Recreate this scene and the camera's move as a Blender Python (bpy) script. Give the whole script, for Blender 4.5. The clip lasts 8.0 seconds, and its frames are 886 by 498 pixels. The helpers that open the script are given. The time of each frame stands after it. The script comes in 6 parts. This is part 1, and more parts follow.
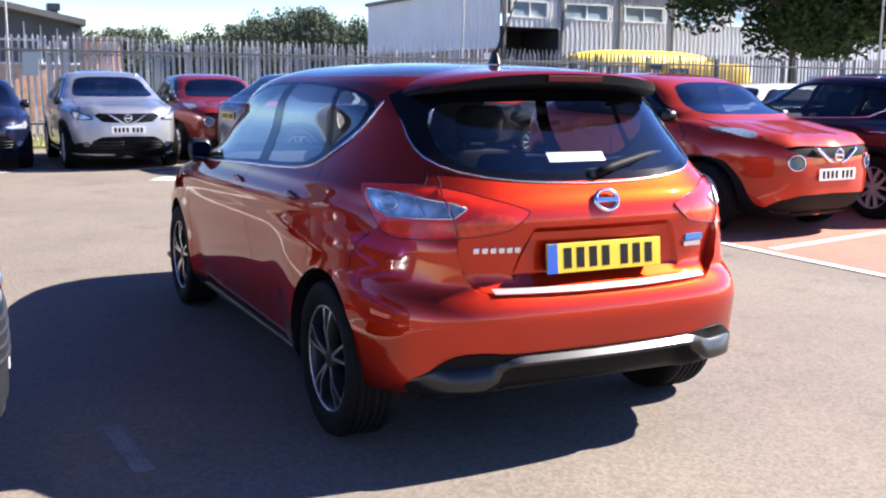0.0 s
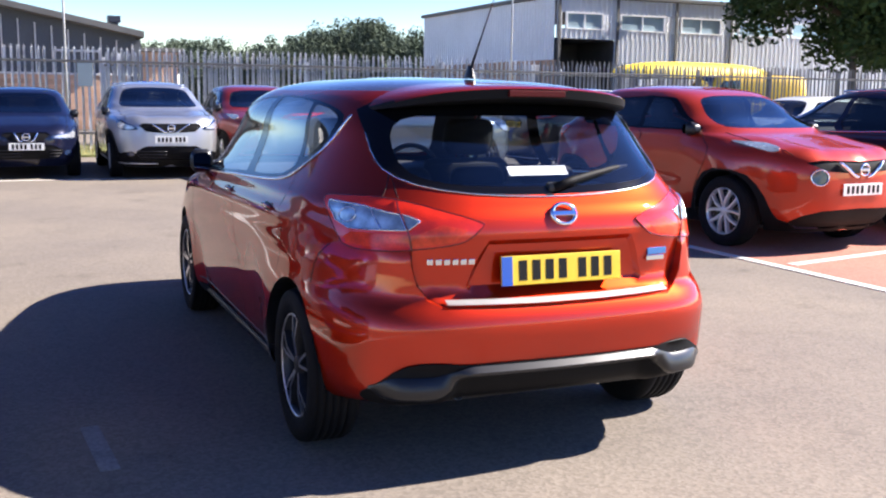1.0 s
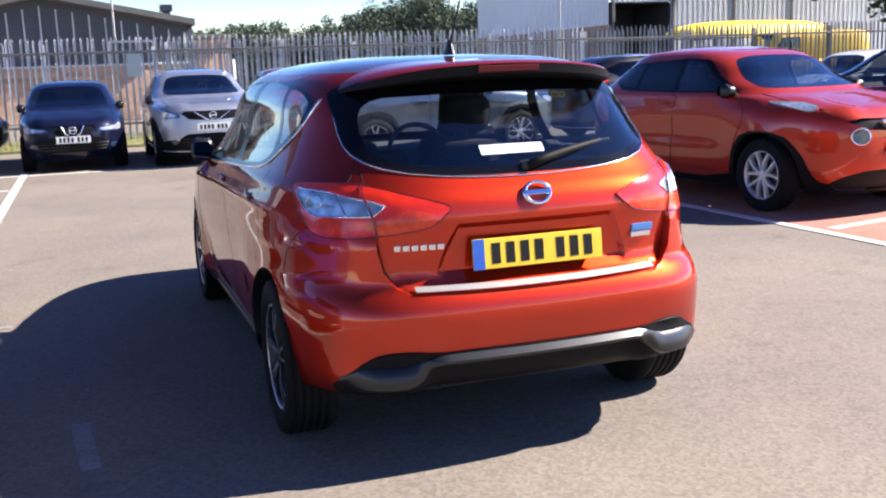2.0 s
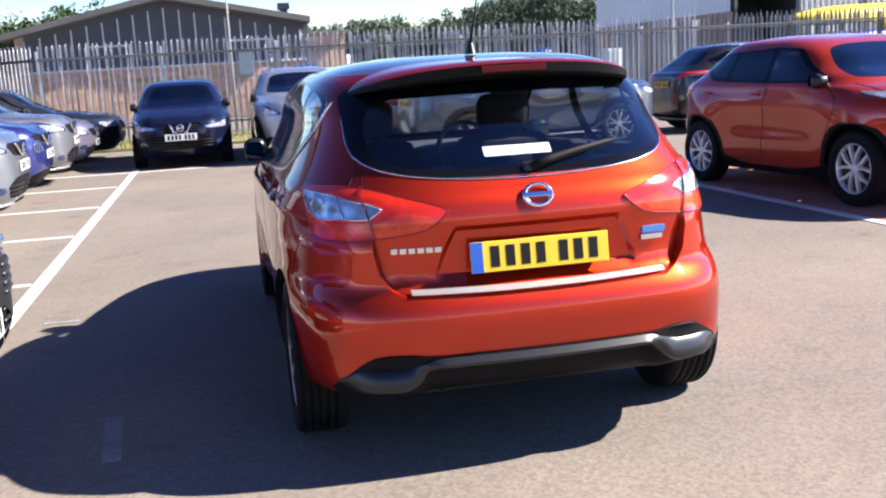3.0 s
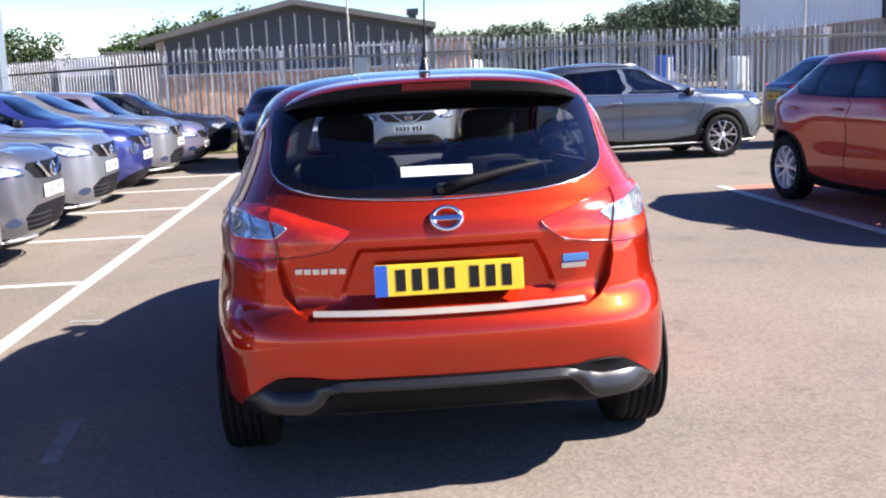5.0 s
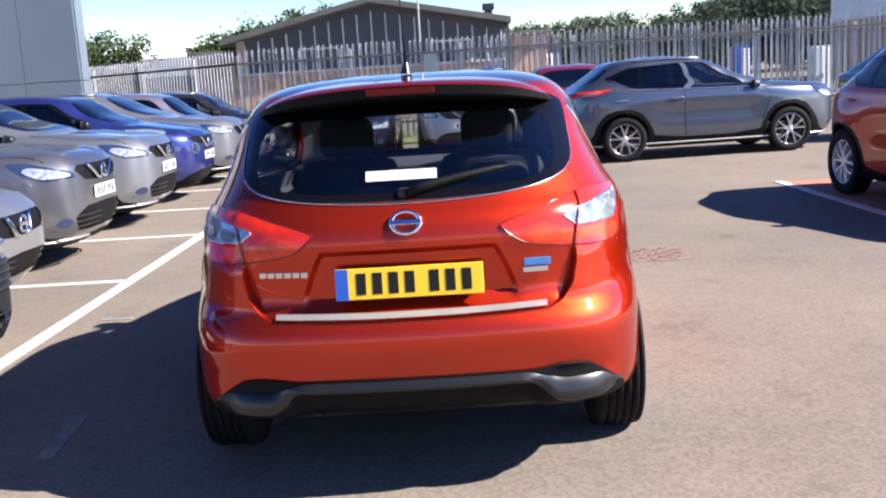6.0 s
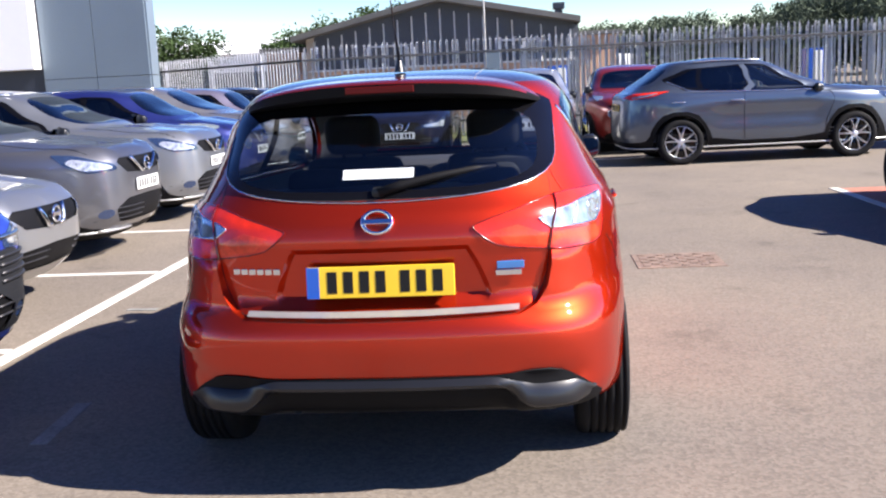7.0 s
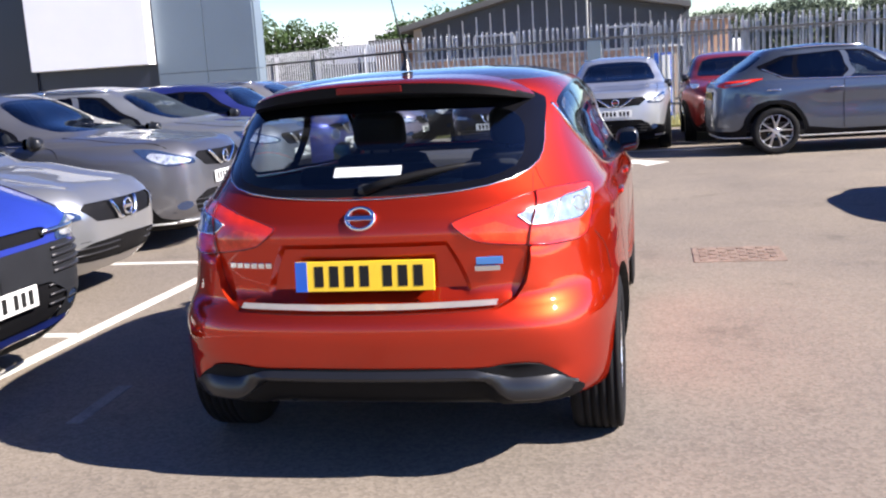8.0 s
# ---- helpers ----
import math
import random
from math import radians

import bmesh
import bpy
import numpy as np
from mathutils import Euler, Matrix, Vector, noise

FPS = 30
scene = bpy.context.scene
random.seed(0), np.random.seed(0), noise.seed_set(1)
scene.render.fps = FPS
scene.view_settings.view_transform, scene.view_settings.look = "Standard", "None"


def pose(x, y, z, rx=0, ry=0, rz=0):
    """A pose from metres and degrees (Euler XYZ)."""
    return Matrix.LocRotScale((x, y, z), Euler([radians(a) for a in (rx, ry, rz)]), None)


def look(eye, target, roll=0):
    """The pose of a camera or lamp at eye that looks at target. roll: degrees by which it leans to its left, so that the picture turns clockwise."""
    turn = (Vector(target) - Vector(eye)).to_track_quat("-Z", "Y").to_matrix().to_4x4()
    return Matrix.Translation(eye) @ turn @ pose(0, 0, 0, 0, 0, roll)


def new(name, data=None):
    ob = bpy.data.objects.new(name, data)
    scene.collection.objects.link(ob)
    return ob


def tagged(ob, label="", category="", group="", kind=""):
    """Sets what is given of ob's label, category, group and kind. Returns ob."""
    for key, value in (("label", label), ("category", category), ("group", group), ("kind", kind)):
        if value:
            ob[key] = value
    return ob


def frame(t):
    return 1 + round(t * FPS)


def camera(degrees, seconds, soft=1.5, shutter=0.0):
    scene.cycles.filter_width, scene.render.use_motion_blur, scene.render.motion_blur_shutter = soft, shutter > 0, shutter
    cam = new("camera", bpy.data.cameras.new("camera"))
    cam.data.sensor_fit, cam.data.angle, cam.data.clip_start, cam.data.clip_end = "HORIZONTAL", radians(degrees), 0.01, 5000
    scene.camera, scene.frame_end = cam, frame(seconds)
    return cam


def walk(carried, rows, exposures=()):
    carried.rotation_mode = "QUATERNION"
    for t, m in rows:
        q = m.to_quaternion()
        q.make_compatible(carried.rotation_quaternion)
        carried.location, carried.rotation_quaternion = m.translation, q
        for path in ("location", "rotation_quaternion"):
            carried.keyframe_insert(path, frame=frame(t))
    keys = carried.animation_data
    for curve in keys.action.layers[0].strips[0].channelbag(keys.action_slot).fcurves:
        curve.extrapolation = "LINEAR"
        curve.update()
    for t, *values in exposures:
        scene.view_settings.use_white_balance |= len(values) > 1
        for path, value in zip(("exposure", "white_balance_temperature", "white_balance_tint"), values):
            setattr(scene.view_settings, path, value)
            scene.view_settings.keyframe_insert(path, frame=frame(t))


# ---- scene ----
cam = camera(48.0, 8.0, soft=2.2)
PATH = [
    (0, (-2.215, -3.038, 1.415), (-1.325, -1.277, 1.088), 0.6),
    (0.5, (-2.064, -3.152, 1.424), (-1.225, -1.362, 1.118), -0.4),
    (1, (-1.904, -3.263, 1.433), (-1.119, -1.449, 1.126), 0.8),
    (1.5, (-1.757, -3.224, 1.437), (-1.017, -1.398, 1.095), -0.8),
    (2.8, (-1.148, -3.381, 1.469), (-0.685, -1.47, 1.106), -3.1),
    (3, (-1.089, -3.374, 1.465), (-0.671, -1.452, 1.102), -3.2),
    (3.5, (-0.91, -3.312, 1.463), (-0.536, -1.382, 1.091), -2.3),
    (4, (-0.728, -3.281, 1.47), (-0.389, -1.351, 1.066), -2.2),
    (4.5, (-0.439, -3.411, 1.482), (-0.204, -1.46, 1.113), -2.2),
    (5, (-0.261, -3.397, 1.473), (-0.12, -1.432, 1.133), -2.6),
    (6.5, (0.388, -3.434, 1.491), (0.277, -1.466, 1.149), -3.5),
    (7, (0.532, -3.368, 1.469), (0.352, -1.405, 1.132), -2.8),
    (7.5, (0.733, -3.276, 1.487), (0.455, -1.33, 1.121), -2.2),
    (8, (1.023, -3.384, 1.485), (0.608, -1.459, 1.138), -3.6),
]
walk(cam, [(t, look(eye, target, roll)) for t, eye, target, roll in PATH], [(0.0, 1.85), (1.5, 1.74), (4.5, 1.83), (6.5, 1.58), (8.0, 1.58)])

# ---------------------------------------------------------------- light
SUN_FROM = Vector((1.23, -0.22, 1.0)).normalized()
world = bpy.data.worlds.new("world")
scene.world = world
world.use_nodes = True
wn = world.node_tree
sky = wn.nodes.new("ShaderNodeTexSky")
sky.sky_type = "NISHITA"
sky.sun_disc = False
sky.sun_elevation = math.asin(SUN_FROM.z)
sky.sun_rotation = math.atan2(SUN_FROM.x, SUN_FROM.y)
sky.air_density, sky.dust_density, sky.ozone_density = 1.0, 0.12, 1.4
deep = wn.nodes.new("ShaderNodeGamma")
deep.inputs["Gamma"].default_value = 2.0
tone = wn.nodes.new("ShaderNodeVectorMath")
tone.operation = "MULTIPLY"
tone.inputs[1].default_value = (0.255, 0.24, 0.298)
wn.links.new(sky.outputs["Color"], deep.inputs["Color"])
wn.links.new(deep.outputs["Color"], tone.inputs[0])
wn.links.new(tone.outputs[0], wn.nodes["Background"].inputs["Color"])
wn.nodes["Background"].inputs["Strength"].default_value = 0.043
sun = new("sun", bpy.data.lights.new("sun", "SUN"))
sun.data.energy, sun.data.angle, sun.data.color = 5.0, radians(0.55), (1.0, 0.915, 0.85)
sun.matrix_world = look(SUN_FROM * 60, (0, 0, 0))


# ---------------------------------------------------------------- materials
def material(name, base, rough=0.6, metal=0.0, coat=0.0, vary=0.0, size=1.0, fine=0.0, fine_size=60.0, bump=0.0,
             rough_vary=0.0, per_object=0.0, emit=0.0, coat_rough=0.03, spec=0.5, coat_ior=1.55):
    """A surface with slow and fine variation of its colour, a fine relief and uneven gloss."""
    m = bpy.data.materials.new(name)
    m.use_nodes = True
    t = m.node_tree
    b = t.nodes["Principled BSDF"]
    b.inputs["Base Color"].default_value = (*base, 1)
    b.inputs["Roughness"].default_value = rough
    b.inputs["Metallic"].default_value = metal
    b.inputs["Coat Weight"].default_value = coat
    b.inputs["Coat Roughness"].default_value = coat_rough
    b.inputs["Coat IOR"].default_value = coat_ior
    b.inputs["Specular IOR Level"].default_value = spec
    if emit:
        b.inputs["Emission Color"].default_value = (*base, 1)
        b.inputs["Emission Strength"].default_value = emit
    if not (vary or fine or bump or per_object or rough_vary):
        return m
    co = t.nodes.new("ShaderNodeTexCoord")

    def noise_node(scale, detail):
        n = t.nodes.new("ShaderNodeTexNoise")
        n.inputs["Scale"].default_value, n.inputs["Detail"].default_value = scale, detail
        t.links.new(co.outputs["Object"], n.inputs["Vector"])
        return n

    def mapped(src, lo, hi):
        r = t.nodes.new("ShaderNodeMapRange")
        r.inputs["From Min"].default_value, r.inputs["From Max"].default_value = 0.25, 0.75
        r.inputs["To Min"].default_value, r.inputs["To Max"].default_value = lo, hi
        t.links.new(src, r.inputs["Value"])
        return r.outputs["Result"]

    def times(a, c):
        n = t.nodes.new("ShaderNodeMath")
        n.operation = "MULTIPLY"
        t.links.new(a, n.inputs[0])
        t.links.new(c, n.inputs[1])
        return n.outputs[0]

    slow = noise_node(size, 4)
    quick = noise_node(fine_size, 3)
    value = times(mapped(slow.outputs["Fac"], 1 - vary, 1 + vary), mapped(quick.outputs["Fac"], 1 - fine, 1 + fine))
    if per_object:
        info = t.nodes.new("ShaderNodeObjectInfo")
        r = t.nodes.new("ShaderNodeMapRange")
        r.inputs["To Min"].default_value, r.inputs["To Max"].default_value = 1 - per_object, 1 + per_object
        t.links.new(info.outputs["Random"], r.inputs["Value"])
        value = times(value, r.outputs["Result"])
    scale = t.nodes.new("ShaderNodeVectorMath")
    scale.operation = "SCALE"
    scale.inputs[0].default_value = base
    t.links.new(value, scale.inputs["Scale"])
    t.links.new(scale.outputs[0], b.inputs["Base Color"])
    if rough_vary:
        t.links.new(mapped(slow.outputs["Fac"], max(0, rough - rough_vary), min(1, rough + rough_vary)), b.inputs["Roughness"])
    if bump:
        bn = t.nodes.new("ShaderNodeBump")
        bn.inputs["Strength"].default_value, bn.inputs["Distance"].default_value = 1.0, bump
        t.links.new(quick.outputs["Fac"], bn.inputs["Height"])
        t.links.new(bn.outputs["Normal"], b.inputs["Normal"])
    return m


def glass_material(name, tint, gloss=0.06, rough=0.0):
    """Thin tinted glass: what lies behind shows through, the sky mirrors in it more at a grazing angle."""
    m = bpy.data.materials.new(name)
    m.use_nodes = True
    t = m.node_tree
    t.nodes.remove(t.nodes["Principled BSDF"])
    clear, shine, mix = (t.nodes.new(k) for k in ("ShaderNodeBsdfTransparent", "ShaderNodeBsdfGlossy", "ShaderNodeMixShader"))
    clear.inputs["Color"].default_value = (*tint, 1)
    shine.inputs["Color"].default_value = (1, 0.97, 0.9, 1)
    shine.inputs["Roughness"].default_value = rough
    edge = t.nodes.new("ShaderNodeLayerWeight")
    edge.inputs["Blend"].default_value = 0.5
    power, add = t.nodes.new("ShaderNodeMath"), t.nodes.new("ShaderNodeMath")
    power.operation, power.inputs[1].default_value = "POWER", 4.5
    add.operation, add.use_clamp = "MULTIPLY_ADD", True
    add.inputs[1].default_value, add.inputs[2].default_value = 0.95, gloss + 0.045
    t.links.new(edge.outputs["Facing"], power.inputs[0])
    t.links.new(power.outputs[0], add.inputs[0])
    t.links.new(add.outputs[0], mix.inputs["Fac"])
    t.links.new(clear.outputs[0], mix.inputs[1])
    t.links.new(shine.outputs[0], mix.inputs[2])
    t.links.new(mix.outputs[0], t.nodes["Material Output"].inputs["Surface"])
    return m


def asphalt_material(name, base, light):
    """Worn asphalt: stones of several greys in a dark binder, patches, stains and hairline cracks."""
    m = bpy.data.materials.new(name)
    m.use_nodes = True
    t = m.node_tree
    b = t.nodes["Principled BSDF"]
    co = t.nodes.new("ShaderNodeTexCoord")

    def tex(kind, scale, **kw):
        n = t.nodes.new(kind)
        n.inputs["Scale"].default_value = scale
        for k, v in kw.items():
            n.inputs[k].default_value = v
        t.links.new(co.outputs["Object"], n.inputs["Vector"])
        return n

    def ramp(src, stops):
        r = t.nodes.new("ShaderNodeValToRGB")
        r.color_ramp.elements[0].position, r.color_ramp.elements[0].color = stops[0][0], (*stops[0][1], 1)
        r.color_ramp.elements[1].position, r.color_ramp.elements[1].color = stops[-1][0], (*stops[-1][1], 1)
        for at, colour in stops[1:-1]:
            r.color_ramp.elements.new(at).color = (*colour, 1)
        t.links.new(src, r.inputs["Fac"])
        return r.outputs["Color"]

    def mix(kind, fac, a, c):
        n = t.nodes.new("ShaderNodeMix")
        n.data_type, n.blend_type = "RGBA", kind
        if isinstance(fac, float):
            n.inputs[0].default_value = fac
        else:
            t.links.new(fac, n.inputs[0])
        t.links.new(a, n.inputs[6])
        t.links.new(c, n.inputs[7])
        return n.outputs[2]

    stones = tex("ShaderNodeTexVoronoi", 70.0)
    grit = tex("ShaderNodeTexNoise", 180.0, Detail=3.0)
    patch = tex("ShaderNodeTexNoise", 0.35, Detail=5.0, Roughness=0.6)
    stain = tex("ShaderNodeTexNoise", 1.7, Detail=6.0, Roughness=0.65)
    mean = tuple((a + c) / 2 for a, c in zip(base, light))
    sep = t.nodes.new("ShaderNodeSeparateColor")
    t.links.new(stones.outputs["Color"], sep.inputs[0])
    col = ramp(sep.outputs[0], [(0.0, tuple(0.9 * c for c in base)), (0.5, mean), (1.0, tuple(1.07 * c for c in light))])
    g = ramp(grit.outputs["Fac"], [(0.3, (0.95,) * 3), (0.7, (1.05,) * 3)])
    p = ramp(patch.outputs["Fac"], [(0.3, (0.82, 0.82, 0.84)), (0.7, (1.16, 1.14, 1.08))])
    s = ramp(stain.outputs["Fac"], [(0.28, (0.70,) * 3), (0.42, (1.0,) * 3), (0.75, (1.08,) * 3)])
    col = mix("MULTIPLY", 1.0, col, g)
    col = mix("MULTIPLY", 1.0, col, p)
    col = mix("MULTIPLY", 1.0, col, s)
    t.links.new(col, b.inputs["Base Color"])
    b.inputs["Roughness"].default_value = 0.85
    b.inputs["Specular IOR Level"].default_value = 0.35
    bn = t.nodes.new("ShaderNodeBump")
    bn.inputs["Strength"].default_value, bn.inputs["Distance"].default_value = 0.25, 0.003
    t.links.new(stones.outputs["Distance"], bn.inputs["Height"])
    t.links.new(bn.outputs["Normal"], b.inputs["Normal"])
    return m


def paint(name, base, metal=0.35, rough=0.38, coat_ior=1.55, spec=0.5):
    return material(name, base, rough, metal, coat=1.0, coat_ior=coat_ior, vary=0.03, size=3.0, fine=0.06, fine_size=900.0, spec=spec)


ASPHALT = asphalt_material("worn_asphalt", (0.152, 0.131, 0.11), (0.19, 0.164, 0.138))
RED_SURFACE = asphalt_material("red_bay_surface", (0.33, 0.13, 0.095), (0.42, 0.18, 0.135))
LINE_PAINT = material("line_paint", (0.6, 0.585, 0.54), 0.7, vary=0.18, size=2.2, fine=0.22, fine_size=45.0, bump=0.002)
FADED_PAINT = material("faded_paint", (0.2, 0.2, 0.195), 0.8, vary=0.25, size=6.0, fine=0.3, fine_size=50.0, bump=0.002)
RED_PAINT = paint("metallic_red_paint", (0.68, 0.05, 0.012), 0.93, 0.46, 1.5, 0.15)
# the flakes lose their colour towards the edge of sight, so the paint falls to maroon at a slant
BRIGHT_RED = paint("bright_red_paint", (0.4, 0.028, 0.007), 0.45, 0.42, 1.48, 0.15)
red_shader = next(n for n in RED_PAINT.node_tree.nodes if n.type == "BSDF_PRINCIPLED")
red_shader.inputs["Specular Tint"].default_value = (0.1, 0.02, 0.02, 1.0)
red_shader.inputs["Coat Tint"].default_value = (0.75, 0.6, 0.6, 1.0)
SILVER_PAINT = paint("silver_paint", (0.56, 0.585, 0.62), 0.85, 0.38)
GREY_PAINT = paint("grey_paint", (0.1, 0.122, 0.16), 0.75, 0.34)
PALE_GREY_PAINT = paint("pale_grey_paint", (0.25, 0.265, 0.29), 0.7, 0.34)
WARM_GREY_PAINT = paint("warm_grey_paint", (0.17, 0.175, 0.195), 0.75, 0.32)
LIGHT_SILVER_PAINT = paint("light_silver_paint", (0.4, 0.415, 0.43), 0.8, 0.34)
DARK_GREY_PAINT = paint("dark_grey_paint", (0.2, 0.2, 0.215), 0.6, 0.36)
NAVY_PAINT = paint("navy_paint", (0.006, 0.008, 0.026), 0.3, 0.35, 1.42, 0.15)
DARK_RED_PAINT = paint("dark_red_paint", (0.2, 0.016, 0.012), 0.4, 0.4)
DEEP_BLUE_PAINT = paint("deep_blue_paint", (0.02, 0.028, 0.15), 0.5, 0.36)
BLUE_PAINT = paint("blue_paint", (0.03, 0.06, 0.42), 0.5, 0.36)
PURPLE_PAINT = paint("purple_grey_paint", (0.22, 0.2, 0.27), 0.6, 0.36)
BLACK_PAINT = paint("black_paint", (0.012, 0.012, 0.014), 0.2, 0.35)
WHITE_PAINT = paint("white_paint", (0.72, 0.72, 0.7), 0.0, 0.45)
YELLOW_PAINT = paint("yellow_paint", (0.85, 0.53, 0.03), 0.0, 0.5)
PLASTIC = material("black_plastic", (0.008, 0.009, 0.011), 0.36, vary=0.12, size=5, fine=0.2, fine_size=400, bump=0.0004)
# dark lilac base: the sky's reflection on the roof is put into the colour
ROOF_SKY_TINT = material("sky_tinted_roof", (0.045, 0.042, 0.06), 0.25, coat=1.0, coat_ior=1.95, vary=0.1, size=3)
MATTE_BLACK = material("matte_black_plastic", (0.005, 0.005, 0.006), 0.6, vary=0.2, size=8, fine=0.2, fine_size=300, spec=0.14)
GREY_PLASTIC = material("grey_bumper_plastic", (0.014, 0.015, 0.018), 0.55, vary=0.15, size=8, fine=0.2, fine_size=300, spec=0.2)
TRIM_BLACK = material("satin_bumper_trim", (0.008, 0.009, 0.012), 0.34, vary=0.1, size=6, fine=0.12, fine_size=500, spec=0.6)
GLOSS_BLACK = material("gloss_black", (0.004, 0.004, 0.005), 0.1, spec=0.35)
RUBBER = material("tyre_rubber", (0.006, 0.006, 0.007), 0.8, vary=0.2, size=12, fine=0.2, fine_size=150, bump=0.001, spec=0.2)
ALLOY = material("machined_alloy", (0.74, 0.74, 0.76), 0.28, 0.95, vary=0.06, size=20, fine=0.05, fine_size=300)
SILVER_WHEEL = material("silver_wheel_paint", (0.66, 0.67, 0.69), 0.36, 0.6, coat=0.4, vary=0.06, size=20)
DARK_METAL = material("dark_metal", (0.05, 0.05, 0.055), 0.45, 0.7, vary=0.2, size=15)
CHROME = material("chrome", (0.82, 0.83, 0.85), 0.09, 1.0, vary=0.04, size=30)
SATIN_CHROME = material("satin_chrome", (0.78, 0.77, 0.74), 0.22, 1.0, vary=0.05, size=30)
BRIGHT_LENS = material("bright_red_lens", (0.72, 0.05, 0.016), 0.2, coat=0.4, vary=0.35, size=16, fine=0.15, fine_size=120, spec=0.3)
BRUSHED = material("brushed_steel", (0.66, 0.66, 0.64), 0.4, 0.8, vary=0.06, size=30, fine=0.1, fine_size=300)
BRAKE_LENS = material("brake_lens", (0.075, 0.004, 0.004), 0.35, spec=0.2)
RED_LENS = material("red_lens", (0.7, 0.026, 0.008), 0.15, coat=0.6, vary=0.2, size=14, fine=0.06, fine_size=90)
DARK_RED_LENS = material("dark_red_lens", (0.09, 0.004, 0.003), 0.15, coat=0.6)
CLEAR_LENS = material("clear_lens", (0.4, 0.47, 0.5), 0.16, 0.6, coat=0.8, vary=0.5, size=18, fine=0.12, fine_size=60)
DARK_LENS = material("dark_lens", (0.02, 0.035, 0.08), 0.08, 0.0, coat=0.8, vary=0.3, size=20)
LAMP_CORE = material("lamp_core_glass", (0.4, 0.42, 0.45), 0.16, 0.4, coat=1.0, vary=0.55, size=24, fine=0.3, fine_size=70)
TINTED = glass_material("tinted_glass", (0.5, 0.56, 0.57), 0.08)
DARK_TINTED = glass_material("privacy_glass", (0.05, 0.055, 0.06), 0.04)
SCREEN_GLASS = glass_material("windscreen_glass", (0.42, 0.47, 0.48), 0.13)
SIDE_GLASS = glass_material("side_window_glass", (0.78, 0.84, 0.85), 0.14)
CLEAR_GLASS = glass_material("clear_screen_glass", (0.85, 0.9, 0.9), 0.03)
REAR_GLASS = glass_material("rear_screen_glass", (0.8, 0.85, 0.9), 0.065)
CLOTH = material("dark_seat_cloth", (0.012, 0.012, 0.014), 0.9, vary=0.2, size=8, fine=0.3, fine_size=300, bump=0.001)
TRIM_GREY = material("dark_cabin_trim", (0.035, 0.036, 0.04), 0.7, vary=0.15, size=6, fine=0.2, fine_size=200, bump=0.0006)
PAPER = material("white_paper", (0.82, 0.82, 0.8), 0.7, vary=0.04, size=10)
PLATE_YELLOW = material("reflective_yellow", (0.78, 0.5, 0.015), 0.4, coat=0.5, vary=0.04, size=10)
PLATE_WHITE = material("reflective_white", (0.75, 0.76, 0.74), 0.4, coat=0.5, vary=0.04, size=10)
PLATE_BLUE = material("plate_blue", (0.008, 0.08, 0.42), 0.45, coat=0.15)
PLATE_INK = material("plate_ink", (0.012, 0.012, 0.012), 0.6, spec=0.15)
BADGE_BLUE = material("badge_blue", (0.05, 0.17, 0.42), 0.25, coat=0.6)
MIRROR_GLASS = material("mirror_glass", (0.1, 0.13, 0.15), 0.03, 1.0)
GALVANISED = material("galvanised_steel", (0.52, 0.53, 0.56), 0.45, 0.5, vary=0.2, size=1.5, fine=0.2, fine_size=40, per_object=0.22, rough_vary=0.12)
DULL_STEEL = material("dull_grey_steel", (0.2, 0.2, 0.215), 0.6, 0.3, vary=0.25, size=1.5, fine=0.2, fine_size=40, per_object=0.25)
RAIL_STEEL = material("dark_rail_steel", (0.1, 0.1, 0.105), 0.6, 0.4, vary=0.25, size=1.2, fine=0.2, fine_size=40)
RUST_IRON = material("rusty_cast_iron", (0.2, 0.145, 0.115), 0.8, 0.2, vary=0.35, size=9, fine=0.3, fine_size=80, bump=0.003)
BRICK = material("orange_brick", (0.52, 0.33, 0.225), 0.85, vary=0.15, size=0.8, fine=0.2, fine_size=30, bump=0.004, per_object=0.25)
MORTAR = material("mortar", (0.42, 0.36, 0.29), 0.9, vary=0.15, size=1, fine=0.2, fine_size=60)
CLADDING = material("dark_wall_cladding", (0.075, 0.085, 0.1), 0.55, vary=0.15, size=0.7, fine=0.1, fine_size=20)
BATTEN = material("pale_batten", (0.62, 0.63, 0.62), 0.6, vary=0.12, size=2, fine=0.1, fine_size=40)
ROOF_FELT = material("grey_roof_sheet", (0.12, 0.12, 0.115), 0.8, vary=0.2, size=0.6, fine=0.15, fine_size=25, bump=0.004)
FASCIA = material("grey_fascia", (0.12, 0.12, 0.115), 0.7, vary=0.2, size=1.5)
RIB_SHEET = material("pale_ribbed_sheet", (0.78, 0.8, 0.82), 0.45, 0.0, vary=0.07, size=0.3, fine=0.05, fine_size=12)
PANEL_GREY = material("grey_composite_panel", (0.17, 0.215, 0.26), 0.42, 0.25, vary=0.06, size=0.5, fine=0.03, fine_size=30)
PANEL_DARK = material("dark_panel", (0.022, 0.026, 0.042), 0.3, vary=0.1, size=1)
SIGN_WHITE = material("white_sign_face", (0.85, 0.85, 0.84), 0.4, vary=0.02, size=1)
DOOR_DARK = material("shadowy_interior", (0.05, 0.048, 0.045), 0.8, vary=0.3, size=0.8)
BARK = material("bark", (0.09, 0.07, 0.05), 0.9, vary=0.3, size=6, fine=0.3, fine_size=40, bump=0.01)
LEAF = material("green_leaves", (0.042, 0.07, 0.022), 0.7, spec=0.15, vary=0.35, size=0.9, fine=0.35, fine_size=9, per_object=0.1)
